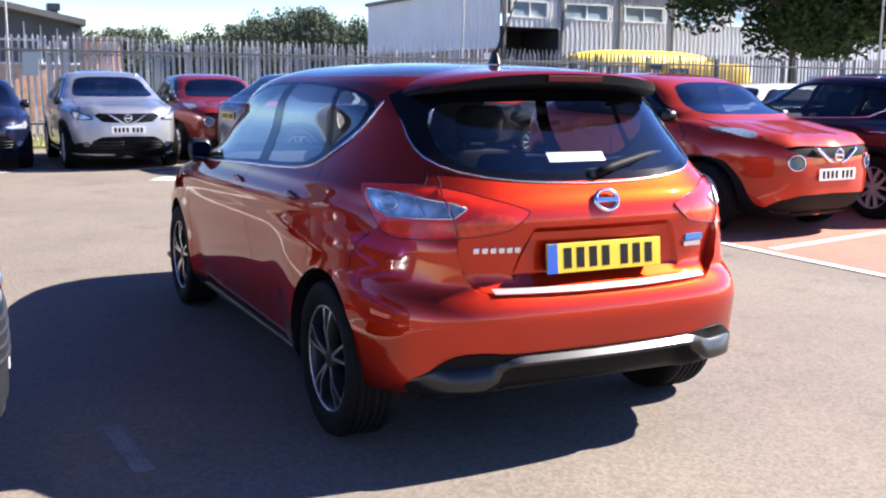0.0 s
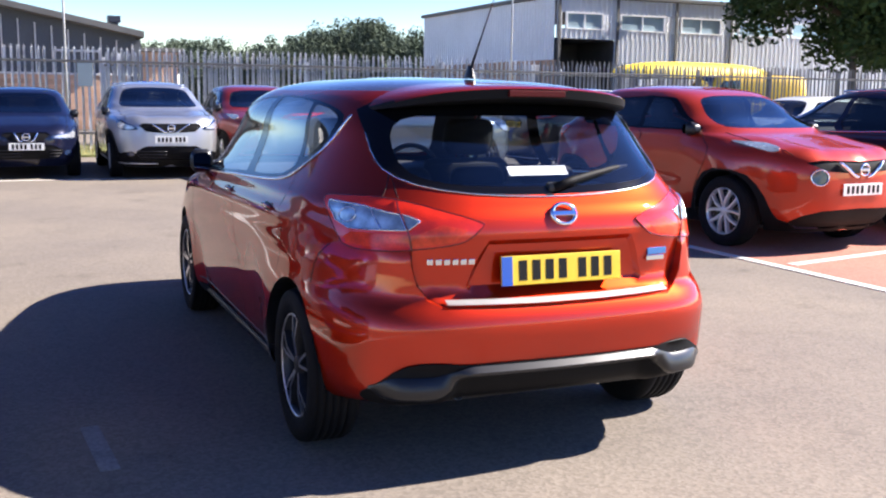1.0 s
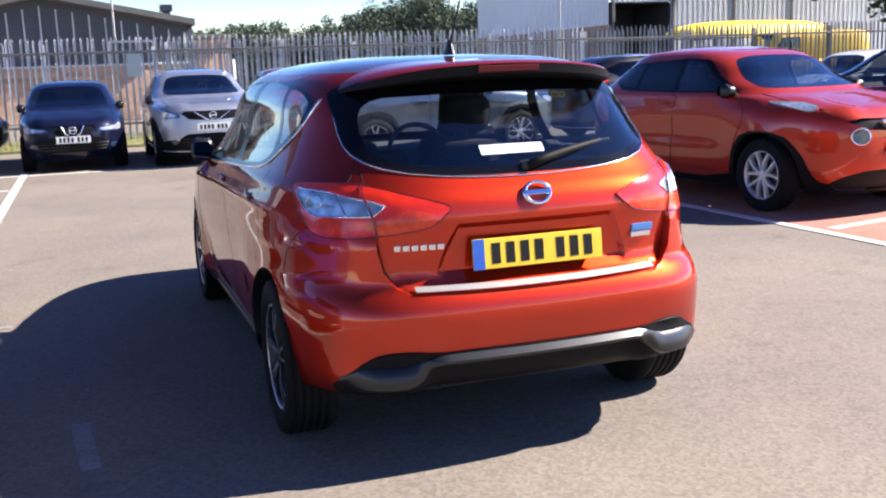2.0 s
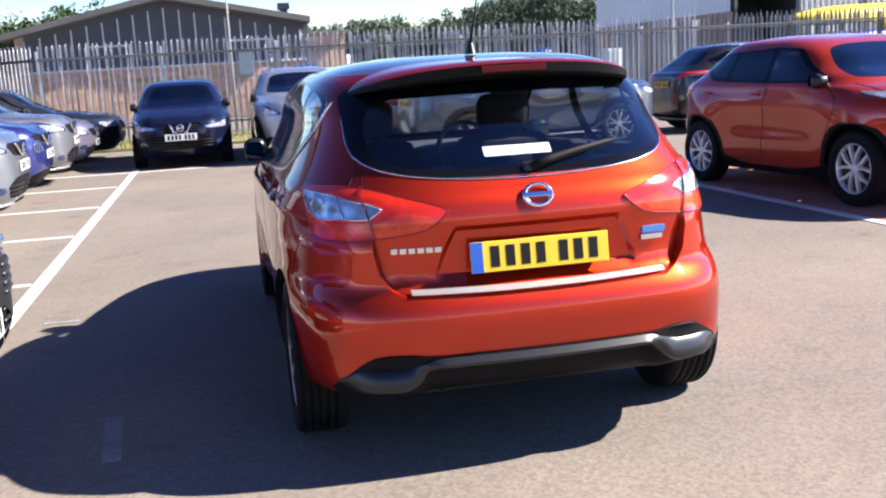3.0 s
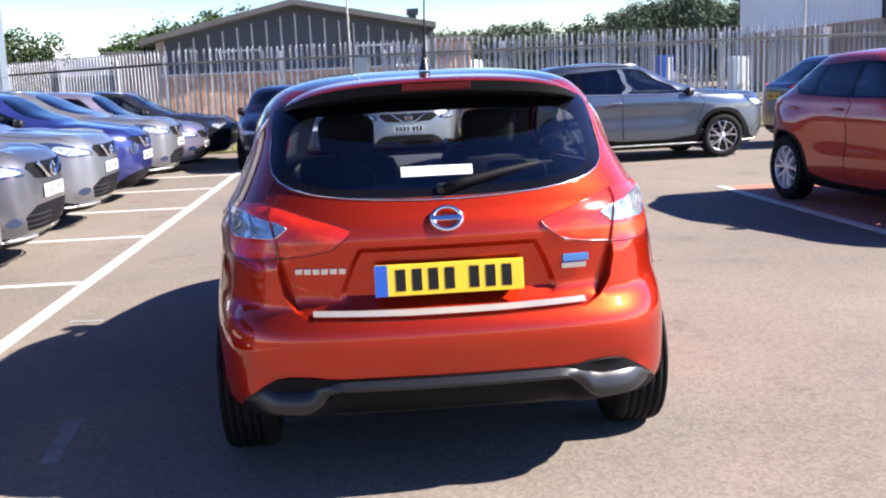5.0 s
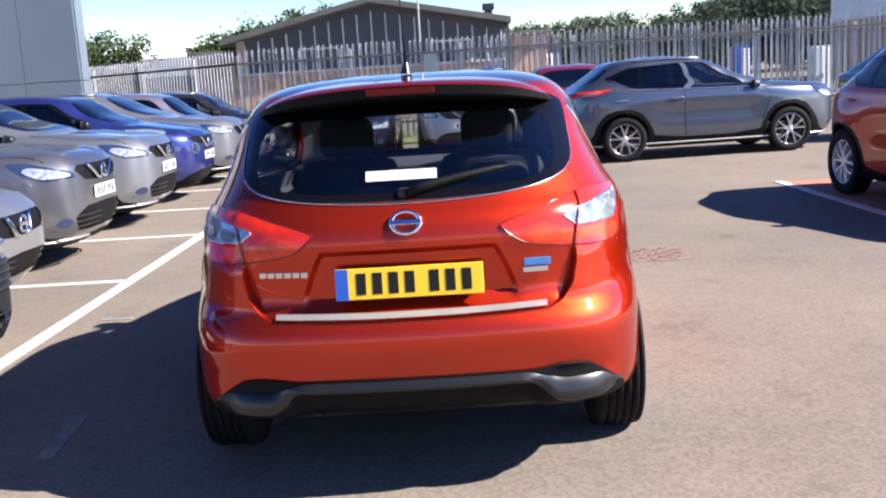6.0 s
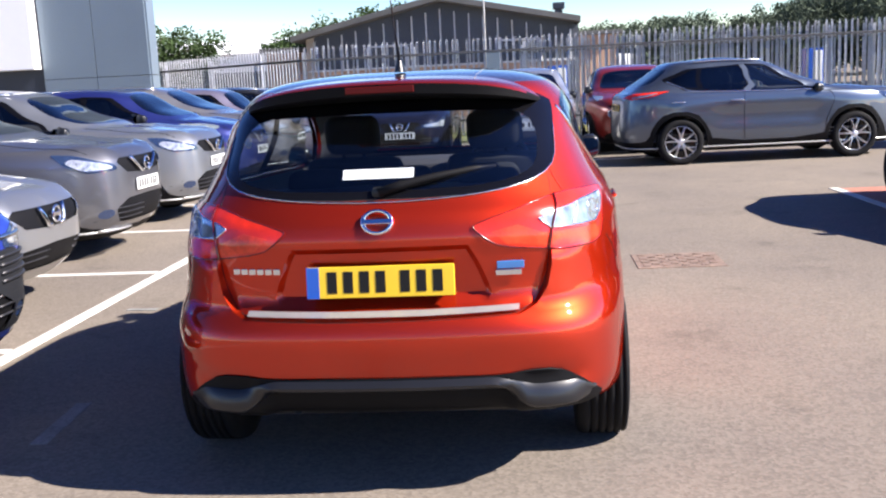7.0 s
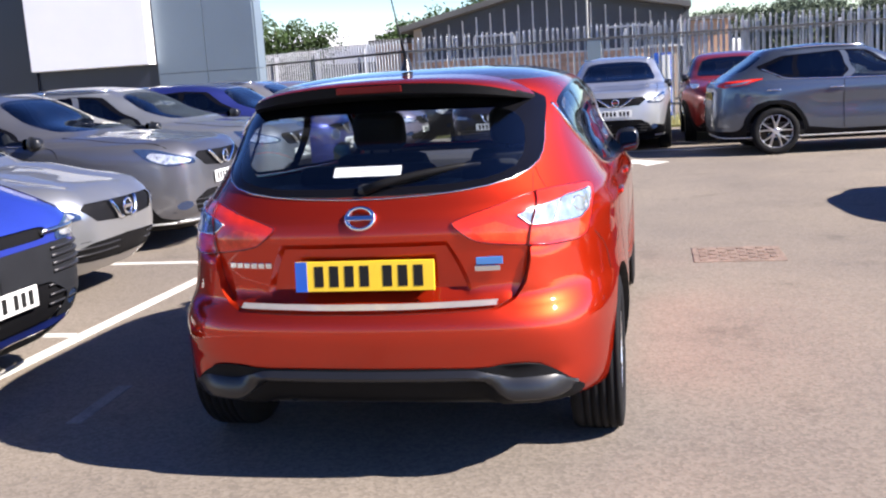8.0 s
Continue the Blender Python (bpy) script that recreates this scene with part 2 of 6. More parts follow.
# paler and bluer than LEAF: the haze of distance is mixed into the colour
HAZY_LEAF = material("hazy_woodland", (0.075, 0.095, 0.066), 0.9, spec=0.05, vary=0.3, size=0.12, fine=0.35, fine_size=2.5)
DRY_GRASS = material("dry_grass", (0.3, 0.26, 0.1), 0.9, vary=0.3, size=1.5, fine=0.35, fine_size=30)
GREEN_GRASS = material("rough_grass", (0.14, 0.15, 0.05), 0.9, vary=0.35, size=0.8, fine=0.35, fine_size=25, bump=0.01)
CABINET_BLUE = material("pale_blue_steel", (0.5, 0.58, 0.64), 0.5, vary=0.08, size=2, fine=0.05, fine_size=40)
POLE_PAINT = material("pale_pole_paint", (0.45, 0.45, 0.45), 0.5, vary=0.1, size=2)
CANVAS_YELLOW = material("yellow_tarpaulin", (0.82, 0.6, 0.035), 0.55, vary=0.12, size=1.5, fine=0.12, fine_size=20, bump=0.01)


# ---------------------------------------------------------------- mesh helpers
def thing(name, m=None, label="", category="", group="", kind=""):
    ob = new(name)
    ob.empty_display_size = 0.1
    if m is not None:
        ob.matrix_basis = m
    return tagged(ob, label, category, group, kind)


def obj_from(name, verts, faces, mat, parent=None, smooth=True, label="", m=None):
    me = bpy.data.meshes.new(name)
    me.from_pydata([tuple(v) for v in verts], [], [tuple(f) for f in faces])
    me.materials.append(mat)
    me.polygons.foreach_set("use_smooth", [smooth] * len(me.polygons))
    me.update()
    ob = new(name, me)
    if parent is not None:
        ob.parent = parent
    if m is not None:
        ob.matrix_basis = m
    return tagged(ob, label)


def part(name, bm, mat, parent=None, label="", smooth=False, m=None, angle=None):
    me = bpy.data.meshes.new(name)
    bm.to_mesh(me)
    bm.free()
    me.materials.append(mat)
    me.polygons.foreach_set("use_smooth", [smooth] * len(me.polygons))
    if smooth and angle:
        me.set_sharp_from_angle(angle=radians(angle))
    ob = new(name, me)
    if parent is not None:
        ob.parent = parent
    if m is not None:
        ob.matrix_basis = m
    return tagged(ob, label)


def box(bm, lo, hi, bevel=0.0, m=None, seg=2):
    lo, hi = Vector(lo), Vector(hi)
    r = bmesh.ops.create_cube(bm, size=1.0, matrix=Matrix.Translation((lo + hi) / 2) @ Matrix.Diagonal((*(hi - lo), 1)))
    vs = r["verts"]
    if bevel:
        es = list({e for v in vs for e in v.link_edges})
        out = bmesh.ops.bevel(bm, geom=es, offset=bevel, segments=seg, profile=0.5, affect="EDGES")
        vs = out["verts"]
        vs = list({v for f in out["faces"] for v in f.verts} | {v for v in vs if v.is_valid})
        if m is not None:
            linked = set(vs)
            stack = list(vs)
            while stack:
                v = stack.pop()
                for e in v.link_edges:
                    w = e.other_vert(v)
                    if w not in linked:
                        linked.add(w)
                        stack.append(w)
            vs = list(linked)
    if m is not None:
        bmesh.ops.transform(bm, matrix=m, verts=vs)
    return bm


def tube(points, radius, sides=6, closed=False):
    """Vertices and faces of a round bar along points."""
    pts = [Vector(p) for p in points]
    n = len(pts)
    verts, faces = [], []
    side = None
    for i, p in enumerate(pts):
        a, b = (pts[i - 1], pts[(i + 1) % n]) if closed else (pts[max(i - 1, 0)], pts[min(i + 1, n - 1)])
        d = (b - a).normalized()
        if side is None:
            side = d.orthogonal().normalized()
        side = (side - d * side.dot(d)).normalized()
        up = d.cross(side)
        r = radius[i] if isinstance(radius, (list, tuple)) else radius
        for k in range(sides):
            an = 2 * math.pi * k / sides
            verts.append(p + r * (math.cos(an) * side + math.sin(an) * up))
    for i in range(n if closed else n - 1):
        j = (i + 1) % n
        for k in range(sides):
            l = (k + 1) % sides
            faces.append((i * sides + k, i * sides + l, j * sides + l, j * sides + k))
    if not closed:
        faces.append(tuple(range(sides))[::-1])
        faces.append(tuple((n - 1) * sides + k for k in range(sides)))
    return verts, faces


def lathe(profile, sides=48):
    """A ring round the x axis: profile of (x, radius)."""
    verts, faces = [], []
    n = len(profile)
    for k in range(sides):
        c, s = math.cos(2 * math.pi * k / sides), math.sin(2 * math.pi * k / sides)
        verts += [(x, r * c, r * s) for x, r in profile]
    for k in range(sides):
        l = (k + 1) % sides
        for i in range(n - 1):
            faces.append((k * n + i, k * n + i + 1, l * n + i + 1, l * n + i))
    return verts, faces


def strip_box(a, b, width, z0, z1):
    """A flat bar on the ground from a to b."""
    a, b = Vector((*a, 0)), Vector((*b, 0))
    d = (b - a).normalized()
    s = Vector((-d.y, d.x, 0)) * width / 2
    q = [a - s, b - s, b + s, a + s]
    verts = [(p.x, p.y, z) for z in (z0, z1) for p in q]
    return verts, [(3, 2, 1, 0), (4, 5, 6, 7), (0, 1, 5, 4), (1, 2, 6, 5), (2, 3, 7, 6), (3, 0, 4, 7)]


def chaikin(pts, rounds=2, closed=True):
    """Rounds a polygon's corners: rounds times, or, where it is under one, to that radius in metres."""
    pts = [np.array(p, float) for p in pts]
    if 0 < rounds < 1:
        out, n = [], len(pts)
        for i in range(n):
            p, a, b = pts[i], pts[i - 1], pts[(i + 1) % n]
            if not closed and i in (0, n - 1):
                out.append(p)
                continue
            la, lb = np.hypot(*(a - p)) + 1e-9, np.hypot(*(b - p)) + 1e-9
            out += [p + (a - p) * min(rounds / la, 0.45), p + (b - p) * min(rounds / lb, 0.45)]
        pts, rounds = out, 1
    for _ in range(rounds):
        out = []
        n = len(pts)
        for i in range(n if closed else n - 1):
            a, b = pts[i], pts[(i + 1) % n]
            out += [0.75 * a + 0.25 * b, 0.25 * a + 0.75 * b]
        if not closed:
            out = [pts[0]] + out + [pts[-1]]
        pts = out
    return pts


# ---------------------------------------------------------------- car bodies
def smooth_curve(x, y):
    """A monotone cubic through the points, as a function of arrays."""
    x, y = np.asarray(x, float), np.asarray(y, float)
    h, d = np.diff(x), np.diff(y) / np.diff(x)
    m = np.zeros_like(y)
    m[0], m[-1] = d[0], d[-1]
    for i in range(1, len(x) - 1):
        if d[i - 1] * d[i] > 0:
            w1, w2 = 2 * h[i] + h[i - 1], h[i] + 2 * h[i - 1]
            m[i] = (w1 + w2) / (w1 / d[i - 1] + w2 / d[i])

    def f(t):
        t = np.clip(np.asarray(t, float), x[0], x[-1])
        i = np.clip(np.searchsorted(x, t) - 1, 0, len(x) - 2)
        s = (t - x[i]) / h[i]
        return (y[i] * (1 + 2 * s) * (1 - s) ** 2 + m[i] * h[i] * s * (1 - s) ** 2
                + y[i + 1] * s * s * (3 - 2 * s) + m[i + 1] * h[i] * s * s * (s - 1))
    return f


class Shell:
    """A car's skin: at each height a rounded outline, from the tail's middle (q = 0) along the side to the nose.
    Rows: height, half width, tail y, nose y, squareness of the tail and of the nose."""

    def __init__(self, rows, grid=0.07, dents=()):
        a = np.array(rows, float)
        dz, dw, dr, df = (np.diff(a[:, k]) for k in (0, 1, 2, 3))
        self.vr = np.r_[0, np.cumsum(np.sqrt(dz ** 2 + dw ** 2 + 0.25 * (dr ** 2 + df ** 2)))]
        self.f = [smooth_curve(self.vr, a[:, k]) for k in range(6)]
        self.vt = np.linspace(0, self.vr[-1], 3000)
        self.zt = self.f[0](self.vt)
        self.yc, self.grid, self.dents = 0.5 * (a[:, 2].min() + a[:, 3].max()), grid, dents
        self.zmin, self.zmax = a[0, 0], a[-1, 0]
        self.n0, w, R = 5.0, a[:, 1].max(), self.yc
        e = 2 / self.n0
        th = np.unique(np.r_[np.arcsin(np.linspace(0, 0.86, 160) ** (1 / e)), np.arccos(np.linspace(0, 0.97, 160) ** (1 / e))])
        x, y = w * np.sin(th) ** e, -R * np.cos(th).clip(0) ** e
        self.th, self.arc = th, np.r_[0, np.cumsum(np.hypot(np.diff(x), np.diff(y)))]
        self.Q = self.arc[-1]

    def middle(self, yr, yf):
        return np.clip(self.yc, yr + 0.4 * (yf - yr), yf - 0.4 * (yf - yr))

    def v_of(self, z):
        return np.interp(z, self.zt, self.vt)

    def uv(self, kind, a, z, side=1):
        v = float(self.v_of(z))
        w, yr, yf, nr, nf = (float(self.f[k](v)) for k in (1, 2, 3, 4, 5))
        if kind == "r":
            q = np.interp(np.arcsin(min(abs(a) / w, 0.9999) ** (nr / 2)), self.th, self.arc)
            return np.array([side * q if a >= 0 else -side * q, v])
        if kind == "f":
            q = 2 * self.Q - np.interp(np.arcsin(min(abs(a) / w, 0.9999) ** (nf / 2)), self.th, self.arc)
            return np.array([side * q if a >= 0 else -side * q, v])
        yc = float(self.middle(yr, yf))
        if a < yc:
            q = np.interp(np.arccos(np.clip((yc - a) / (yc - yr), 0, 1) ** (nr / 2)), self.th, self.arc)
        else:
            q = 2 * self.Q - np.interp(np.arccos(np.clip((a - yc) / (yf - yc), 0, 1) ** (nf / 2)), self.th, self.arc)
        return np.array([side * q, v])

    def raw(self, q, v):
        q, v = np.asarray(q, float), np.asarray(v, float)
        z, w, yr, yf, nr, nf = (f(v) for f in self.f)
        rear = np.abs(q) <= self.Q
        th = np.interp(np.where(rear, np.abs(q), 2 * self.Q - np.abs(q)), self.arc, self.th)
        n = np.where(rear, nr, nf)
        x = np.sign(q) * w * np.sin(th) ** (2 / n)
        c = np.cos(th).clip(0) ** (2 / n)
        yc = self.middle(yr, yf)
        y = np.where(rear, yc - (yc - yr) * c, yc + (yf - yc) * c)
        p = np.stack([x, y, z], -1)
        for d in self.dents:
            p = d(p)
        return p

    def pos(self, q, v, out=0.0):
        p = self.raw(q, v)
        if np.any(np.asarray(out) != 0):
            e = 0.006
            vv = np.clip(v, e, self.vr[-1] - e)
            a = self.raw(q + e, vv) - self.raw(q - e, vv)
            b = self.raw(q, vv + e) - self.raw(q, vv - e)
            n = np.cross(a, b)
            n /= np.linalg.norm(n, axis=-1, keepdims=True) + 1e-12
            p = p + n * np.asarray(out)[..., None]
        return p

    def line(self, pts, out=0.004, step=0.05, rounds=2, side=1, closed=False):
        """World-shaped points of a line on the skin, through (kind, a, z)."""
        uv = chaikin([self.uv(k, a, z, side) for k, a, z in pts], rounds, closed)
        dense = []
        n = len(uv)
        for i in range(n if closed else n - 1):
            a, b = uv[i], uv[(i + 1) % n]
            k = max(1, int(np.hypot(*(b - a)) / step))
            dense += [a + (b - a) * j / k for j in range(k)]
        if not closed:
            dense.append(uv[-1])
        d = np.array(dense)
        return [Vector(p) for p in self.pos(d[:, 0], d[:, 1], np.full(len(d), out))]

    def cut(self, regions):
        """Cuts the skin along the regions' outlines. Regions: (key, outline as [(kind, a, z)], rounds, both sides).
        Returns for each key the list of (q, v) triangles, as points and faces; the rest is 'body'."""
        g, V = self.grid, self.vr[-1]
        nq, nv = int(4 * self.Q / g), int(V / g)
        qs, vs = np.linspace(-2 * self.Q, 2 * self.Q, nq + 1), np.linspace(0, V, nv + 1)
        pts = np.stack(np.meshgrid(qs, vs), -1).reshape(-1, 2)
        loops = []
        for key, outline, rounds, both in regions:
            ends = outline[0], outline[-1]
            at_tail, at_nose = (all(k == e and a == 0 for k, a, _ in ends) for e in "rf")
            for side in ((1,) if at_tail or not both else (1, -1)):
                half = [self.uv(k, a, z, side) for k, a, z in outline]
                if at_tail:
                    uv = chaikin(half[1:-1] + [p * (-1, 1) for p in half[1:-1][::-1]], rounds)
                elif at_nose:
                    uv = chaikin(half, rounds, False)
                else:
                    uv = chaikin(half, rounds)
                dense = []
                for i in range(len(uv)):
                    a, b = uv[i], uv[(i + 1) % len(uv)]
                    k = max(1, int(round(np.hypot(*(b - a)) / (0.8 * g))))
                    dense += [a + (b - a) * j / k for j in range(k)]
                loops.append((key, np.array(dense)))
        keep = np.ones(len(pts), bool)
        rim = (np.abs(np.abs(pts[:, 0]) - 2 * self.Q) < 1e-6) | (pts[:, 1] < 1e-6) | (pts[:, 1] > V - 1e-6)
        for _, lp in loops:
            lo, hi = lp.min(0) - g, lp.max(0) + g
            near = np.where(((pts > lo) & (pts < hi)).all(1) & ~rim)[0]
            if len(near):
                d = np.full(len(near), 9.0)
                for i in range(len(lp)):
                    a, b = lp[i], lp[(i + 1) % len(lp)]
                    ab = b - a
                    t = np.clip(((pts[near] - a) @ ab) / (ab @ ab + 1e-12), 0, 1)
                    d = np.minimum(d, np.hypot(*(pts[near] - a - t[:, None] * ab).T))
                keep[near[d < 0.42 * g]] = False
        pts = pts[keep]
        edges, allp = [], [Vector(p) for p in pts]
        for _, lp in loops:
            o = len(allp)
            allp += [Vector(p) for p in lp]
            edges += [(o + i, o + (i + 1) % len(lp)) for i in range(len(lp))]
        from mathutils.geometry import delaunay_2d_cdt
        vv, _, ff, *_ = delaunay_2d_cdt(allp, edges, [], 0, 1e-5)
        vv = np.array([tuple(p) for p in vv])
        ff = np.array([tuple(f) for f in ff])
        c = vv[ff].mean(1)
        key_of = np.full(len(ff), -1)
        names = ["body"]
        for key, lp in loops:
            if key not in names:
                names.append(key)
            inside = np.zeros(len(c), bool)
            for i in range(len(lp)):
                (x0, y0), (x1, y1) = lp[i], lp[(i + 1) % len(lp)]
                cross = ((y0 > c[:, 1]) != (y1 > c[:, 1]))
                inside ^= cross & (c[:, 0] < (x1 - x0) * (c[:, 1] - y0) / (y1 - y0 + 1e-15) + x0)
            key_of[inside] = names.index(key)
        key_of[key_of < 0] = 0
        out = {}
        for k, nm in enumerate(names):
            f = ff[key_of == k]
            if len(f):
                used, inv = np.unique(f, return_inverse=True)
                out[nm] = (vv[used], inv.reshape(f.shape))
        return out, loops

    def skin(self, name, piece, mat, parent, out=0.0, label="", bead=0.0):
        """A piece of the skin as a mesh, set out by some millimetres, its border turned in."""
        uv, f = piece
        if out < -0.02:
            f = f[uv[f][:, :, 1].max(1) < self.vr[-3]]
        p = self.pos(uv[:, 0], uv[:, 1], np.full(len(uv), out))
        bm = bmesh.new()
        vs = [bm.verts.new(x) for x in p]
        for t in f:
            try:
                bm.faces.new([vs[i] for i in t])
            except ValueError:
                pass
        bmesh.ops.remove_doubles(bm, verts=bm.verts, dist=2e-4)
        if name in ("body", "roof_panel"):
            rim = [e for e in bm.edges if len(e.link_faces) == 1 and all(v.co.z > self.zmax - 1e-3 for v in e.verts)]
            if rim:
                bmesh.ops.edgeloop_fill(bm, edges=rim)
            bmesh.ops.recalc_face_normals(bm, faces=bm.faces)
        if bead:
            inner = self.pos(uv[:, 0], uv[:, 1], np.full(len(uv), out - bead))
            bm.verts.ensure_lookup_table()
            back = {}
            for e in [e for e in bm.edges if len(e.link_faces) == 1]:
                for v in e.verts:
                    if v not in back:
                        i = int(np.argmin(((p - np.array(v.co)) ** 2).sum(1)))
                        back[v] = inner[i]
            made = {v: bm.verts.new(c) for v, c in back.items()}
            for e in [e for e in bm.edges if len(e.link_faces) == 1 and all(v in back for v in e.verts)]:
                a, b = e.verts
                bm.faces.new([b, a, made[a], made[b]])
            bmesh.ops.recalc_face_normals(bm, faces=bm.faces)
        ob = part(name, bm, mat, parent, label, smooth=True, angle=50 if bead else None)
        return ob


def wheel_at(parent, x, y, r, rim_r, width, style, side, label=""):
    """A wheel: the hub and brake disc, a tyre and a spoked rim, its outer face towards side (+1 or -1)."""
    v, f = lathe([(-0.05, 0.02), (-0.05, rim_r * 0.62), (0.0, rim_r * 0.62), (0.0, rim_r * 0.3), (0.035, rim_r * 0.28), (0.035, 0.01)], 32)
    hub = obj_from("wheel", v, f, DARK_METAL, parent, True, label)
    hub.matrix_basis = pose(x, y, r, 0, 0, 0 if side > 0 else 180)
    hw = width / 2
    prof = [(-hw * 0.86, rim_r * 0.97), (-hw, rim_r * 1.06), (-hw * 1.04, (rim_r + r) / 2), (-hw * 0.97, r * 0.965), (-hw * 0.8, r * 0.992)]
    for k in range(5):
        c = -0.62 + k * 0.31
        prof += [(hw * (c - 0.11), r), (hw * (c + 0.09), r), (hw * (c + 0.11), r - 0.009), (hw * (c + 0.19), r - 0.009)]
    prof += [(hw * 0.84, r * 0.99), (hw * 0.97, r * 0.965), (hw * 1.04, (rim_r + r) / 2), (hw, rim_r * 1.05), (hw * 0.86, rim_r * 0.985)]
    v, f = lathe(prof, 56)
    obj_from("tyre", v, f, RUBBER, hub, True)
    ri = rim_r
    v, f = lathe([(hw * 0.80, ri), (hw * 0.9, ri * 0.995), (hw * 0.88, ri * 0.955), (hw * 0.55, ri * 0.93), (-hw * 0.8, ri * 0.9), (-hw * 0.85, ri)], 48)
    obj_from("rim", v, f, DARK_METAL if style in ("twin", "ten") else SILVER_WHEEL, hub, True)
    v, f = lathe([(hw * 0.86, ri * 0.985), (hw * 0.92, ri * 0.99), (hw * 0.92, ri * 0.965), (hw * 0.88, ri * 0.955)], 48)
    obj_from("rim_lip", v, f, ALLOY, hub, True)
    # spokes
    n, pair, spread, mat = {"twin": (5, True, 0.17, ALLOY), "split": (5, True, 0.34, SILVER_WHEEL), "ten": (5, True, 0.3, ALLOY), "five": (7, False, 0.0, SILVER_WHEEL)}[style]
    for k in range(n):
        bm = bmesh.new()
        for s in ((-1, 1) if pair else (0,)):
            a = 2 * math.pi * k / n + math.pi / 2
            a0, a1 = a + s * spread * 0.35, a + s * spread * (1.1 if style != "ten" else 0.9)
            w0, w1 = ri * (0.14 if style == "split" else 0.105 if pair else 0.15), ri * (0.115 if style == "split" else 0.075 if pair else 0.11)
            quad = []
            for (rr, an, w, dx) in ((0.16 * ri, a0, w0, 0.0), (0.55 * ri, (a0 + a1) / 2, (w0 + w1) / 2, 0.012), (0.955 * ri, a1, w1, 0.004)):
                u = Vector((0, math.cos(an), math.sin(an)))
                t = Vector((0, -math.sin(an), math.cos(an)))
                base = Vector((hw * 0.74 + dx, 0, 0)) + u * rr
                quad.append([base + t * w * 0.5, base + t * w * 0.34 + Vector((0.008, 0, 0)), base - t * w * 0.34 + Vector((0.008, 0, 0)), base - t * w * 0.5,
                             base - t * w * 0.5 - Vector((0.035, 0, 0)), base + t * w * 0.5 - Vector((0.035, 0, 0))])
            vs = [[bm.verts.new(p) for p in q] for q in quad]
            for i in range(2):
                for j in range(6):
                    l = (j + 1) % 6
                    bm.faces.new([vs[i][j], vs[i][l], vs[i + 1][l], vs[i + 1][j]]).material_index = 0 if j == 1 or style != "twin" else 1
        bmesh.ops.recalc_face_normals(bm, faces=bm.faces)
        part("spoke", bm, mat, hub, smooth=True, angle=35).data.materials.append(DARK_METAL)
    v, f = lathe([(hw * 0.6, ri * 0.22), (hw * 0.78, ri * 0.21), (hw * 0.83, ri * 0.17), (hw * 0.86, ri * 0.1), (hw * 0.86, 0.001)], 24)
    obj_from("hub_cap", v, f, mat if style != "twin" else DARK_METAL, hub, True)
    if style in ("twin", "ten", "split"):
        v, f = lathe([(hw * 0.42, ri * 0.95), (hw * 0.46, ri * 0.6), (hw * 0.46, ri * 0.2), (hw * 0.4, ri * 0.2)], 40)
        obj_from("spoke_backing", v, f, GLOSS_BLACK, hub, True)
    return hub


def arch_liner(shell, parent, y, r, zc, side, depth=0.3):
    n = 22
    outer, inner = [], []
    for k in range(n + 1):
        a = math.pi * k / n
        yy, zz = y - r * math.cos(a), max(zc + r * math.sin(a), shell.zmin)
        q, v = shell.uv("s", yy, zz, side)
        p = shell.pos(np.array([q]), np.array([v]), np.array([-0.002]))[0]
        outer.append(Vector(p))
        inner.append(Vector((p[0] - side * depth, p[1], p[2])))
    verts = outer + inner
    faces = [(k, k + 1, n + 2 + k, n + 1 + k) for k in range(n)] + [tuple(range(n + 1, 2 * n + 2))]
    obj_from("wheel_arch_liner", verts, faces, PLASTIC, parent, False)


def tube_part(name, pts, radius, mat, parent, sides=6, label=""):
    v, f = tube(pts, radius, sides)
    return obj_from(name, v, f, mat, parent, True, label)


def number_plate(parent, m, face, bars=7, band=False, size=(0.52, 0.111)):
    """A number plate, the writing as plain bars: in its own frame x to the right, z up, facing -y."""
    w, h = size
    bm = bmesh.new()
    box(bm, (-w / 2, 0, -h / 2), (w / 2, 0.008, h / 2), 0.003)
    plate = part("number_plate", bm, face, parent, m=m)
    x = -w / 2 + (0.062 if band else 0.03)
    if band:
        bm = bmesh.new()
        box(bm, (-w / 2 + 0.001, -0.003, -h / 2 + 0.001), (-w / 2 + 0.045, 0.004, h / 2 - 0.001))
        part("plate_band", bm, PLATE_BLUE, plate, "blue band")
    step = (w / 2 - 0.03 - x) / (bars + 0.5)
    for k in range(bars):
        bm = bmesh.new()
        x0 = x + step * (k + (0.5 if k >= 4 else 0))
        box(bm, (x0 + step * 0.2, -0.0015, -h * 0.34), (x0 + step * 0.8, 0.004, h * 0.34))
        part("plate_bar", bm, PLATE_INK, plate)
    return plate


def badge(parent, m, r=0.055):
    """A round chrome emblem with a bar across it, facing -y."""
    pts = [(r * math.cos(a), 0, r * math.sin(a)) for a in np.linspace(0, 2 * math.pi, 32, endpoint=False)]
    v, f = tube(pts, r * 0.19, 8, True)
    ring = obj_from("emblem", v, f, CHROME, parent, True, "chrome ring emblem", m=m)
    bm = bmesh.new()
    box(bm, (-r * 1.1, -0.009, -r * 0.24), (r * 1.1, 0.003, r * 0.24), 0.003)
    part("emblem_bar", bm, CHROME, ring)
    return ring


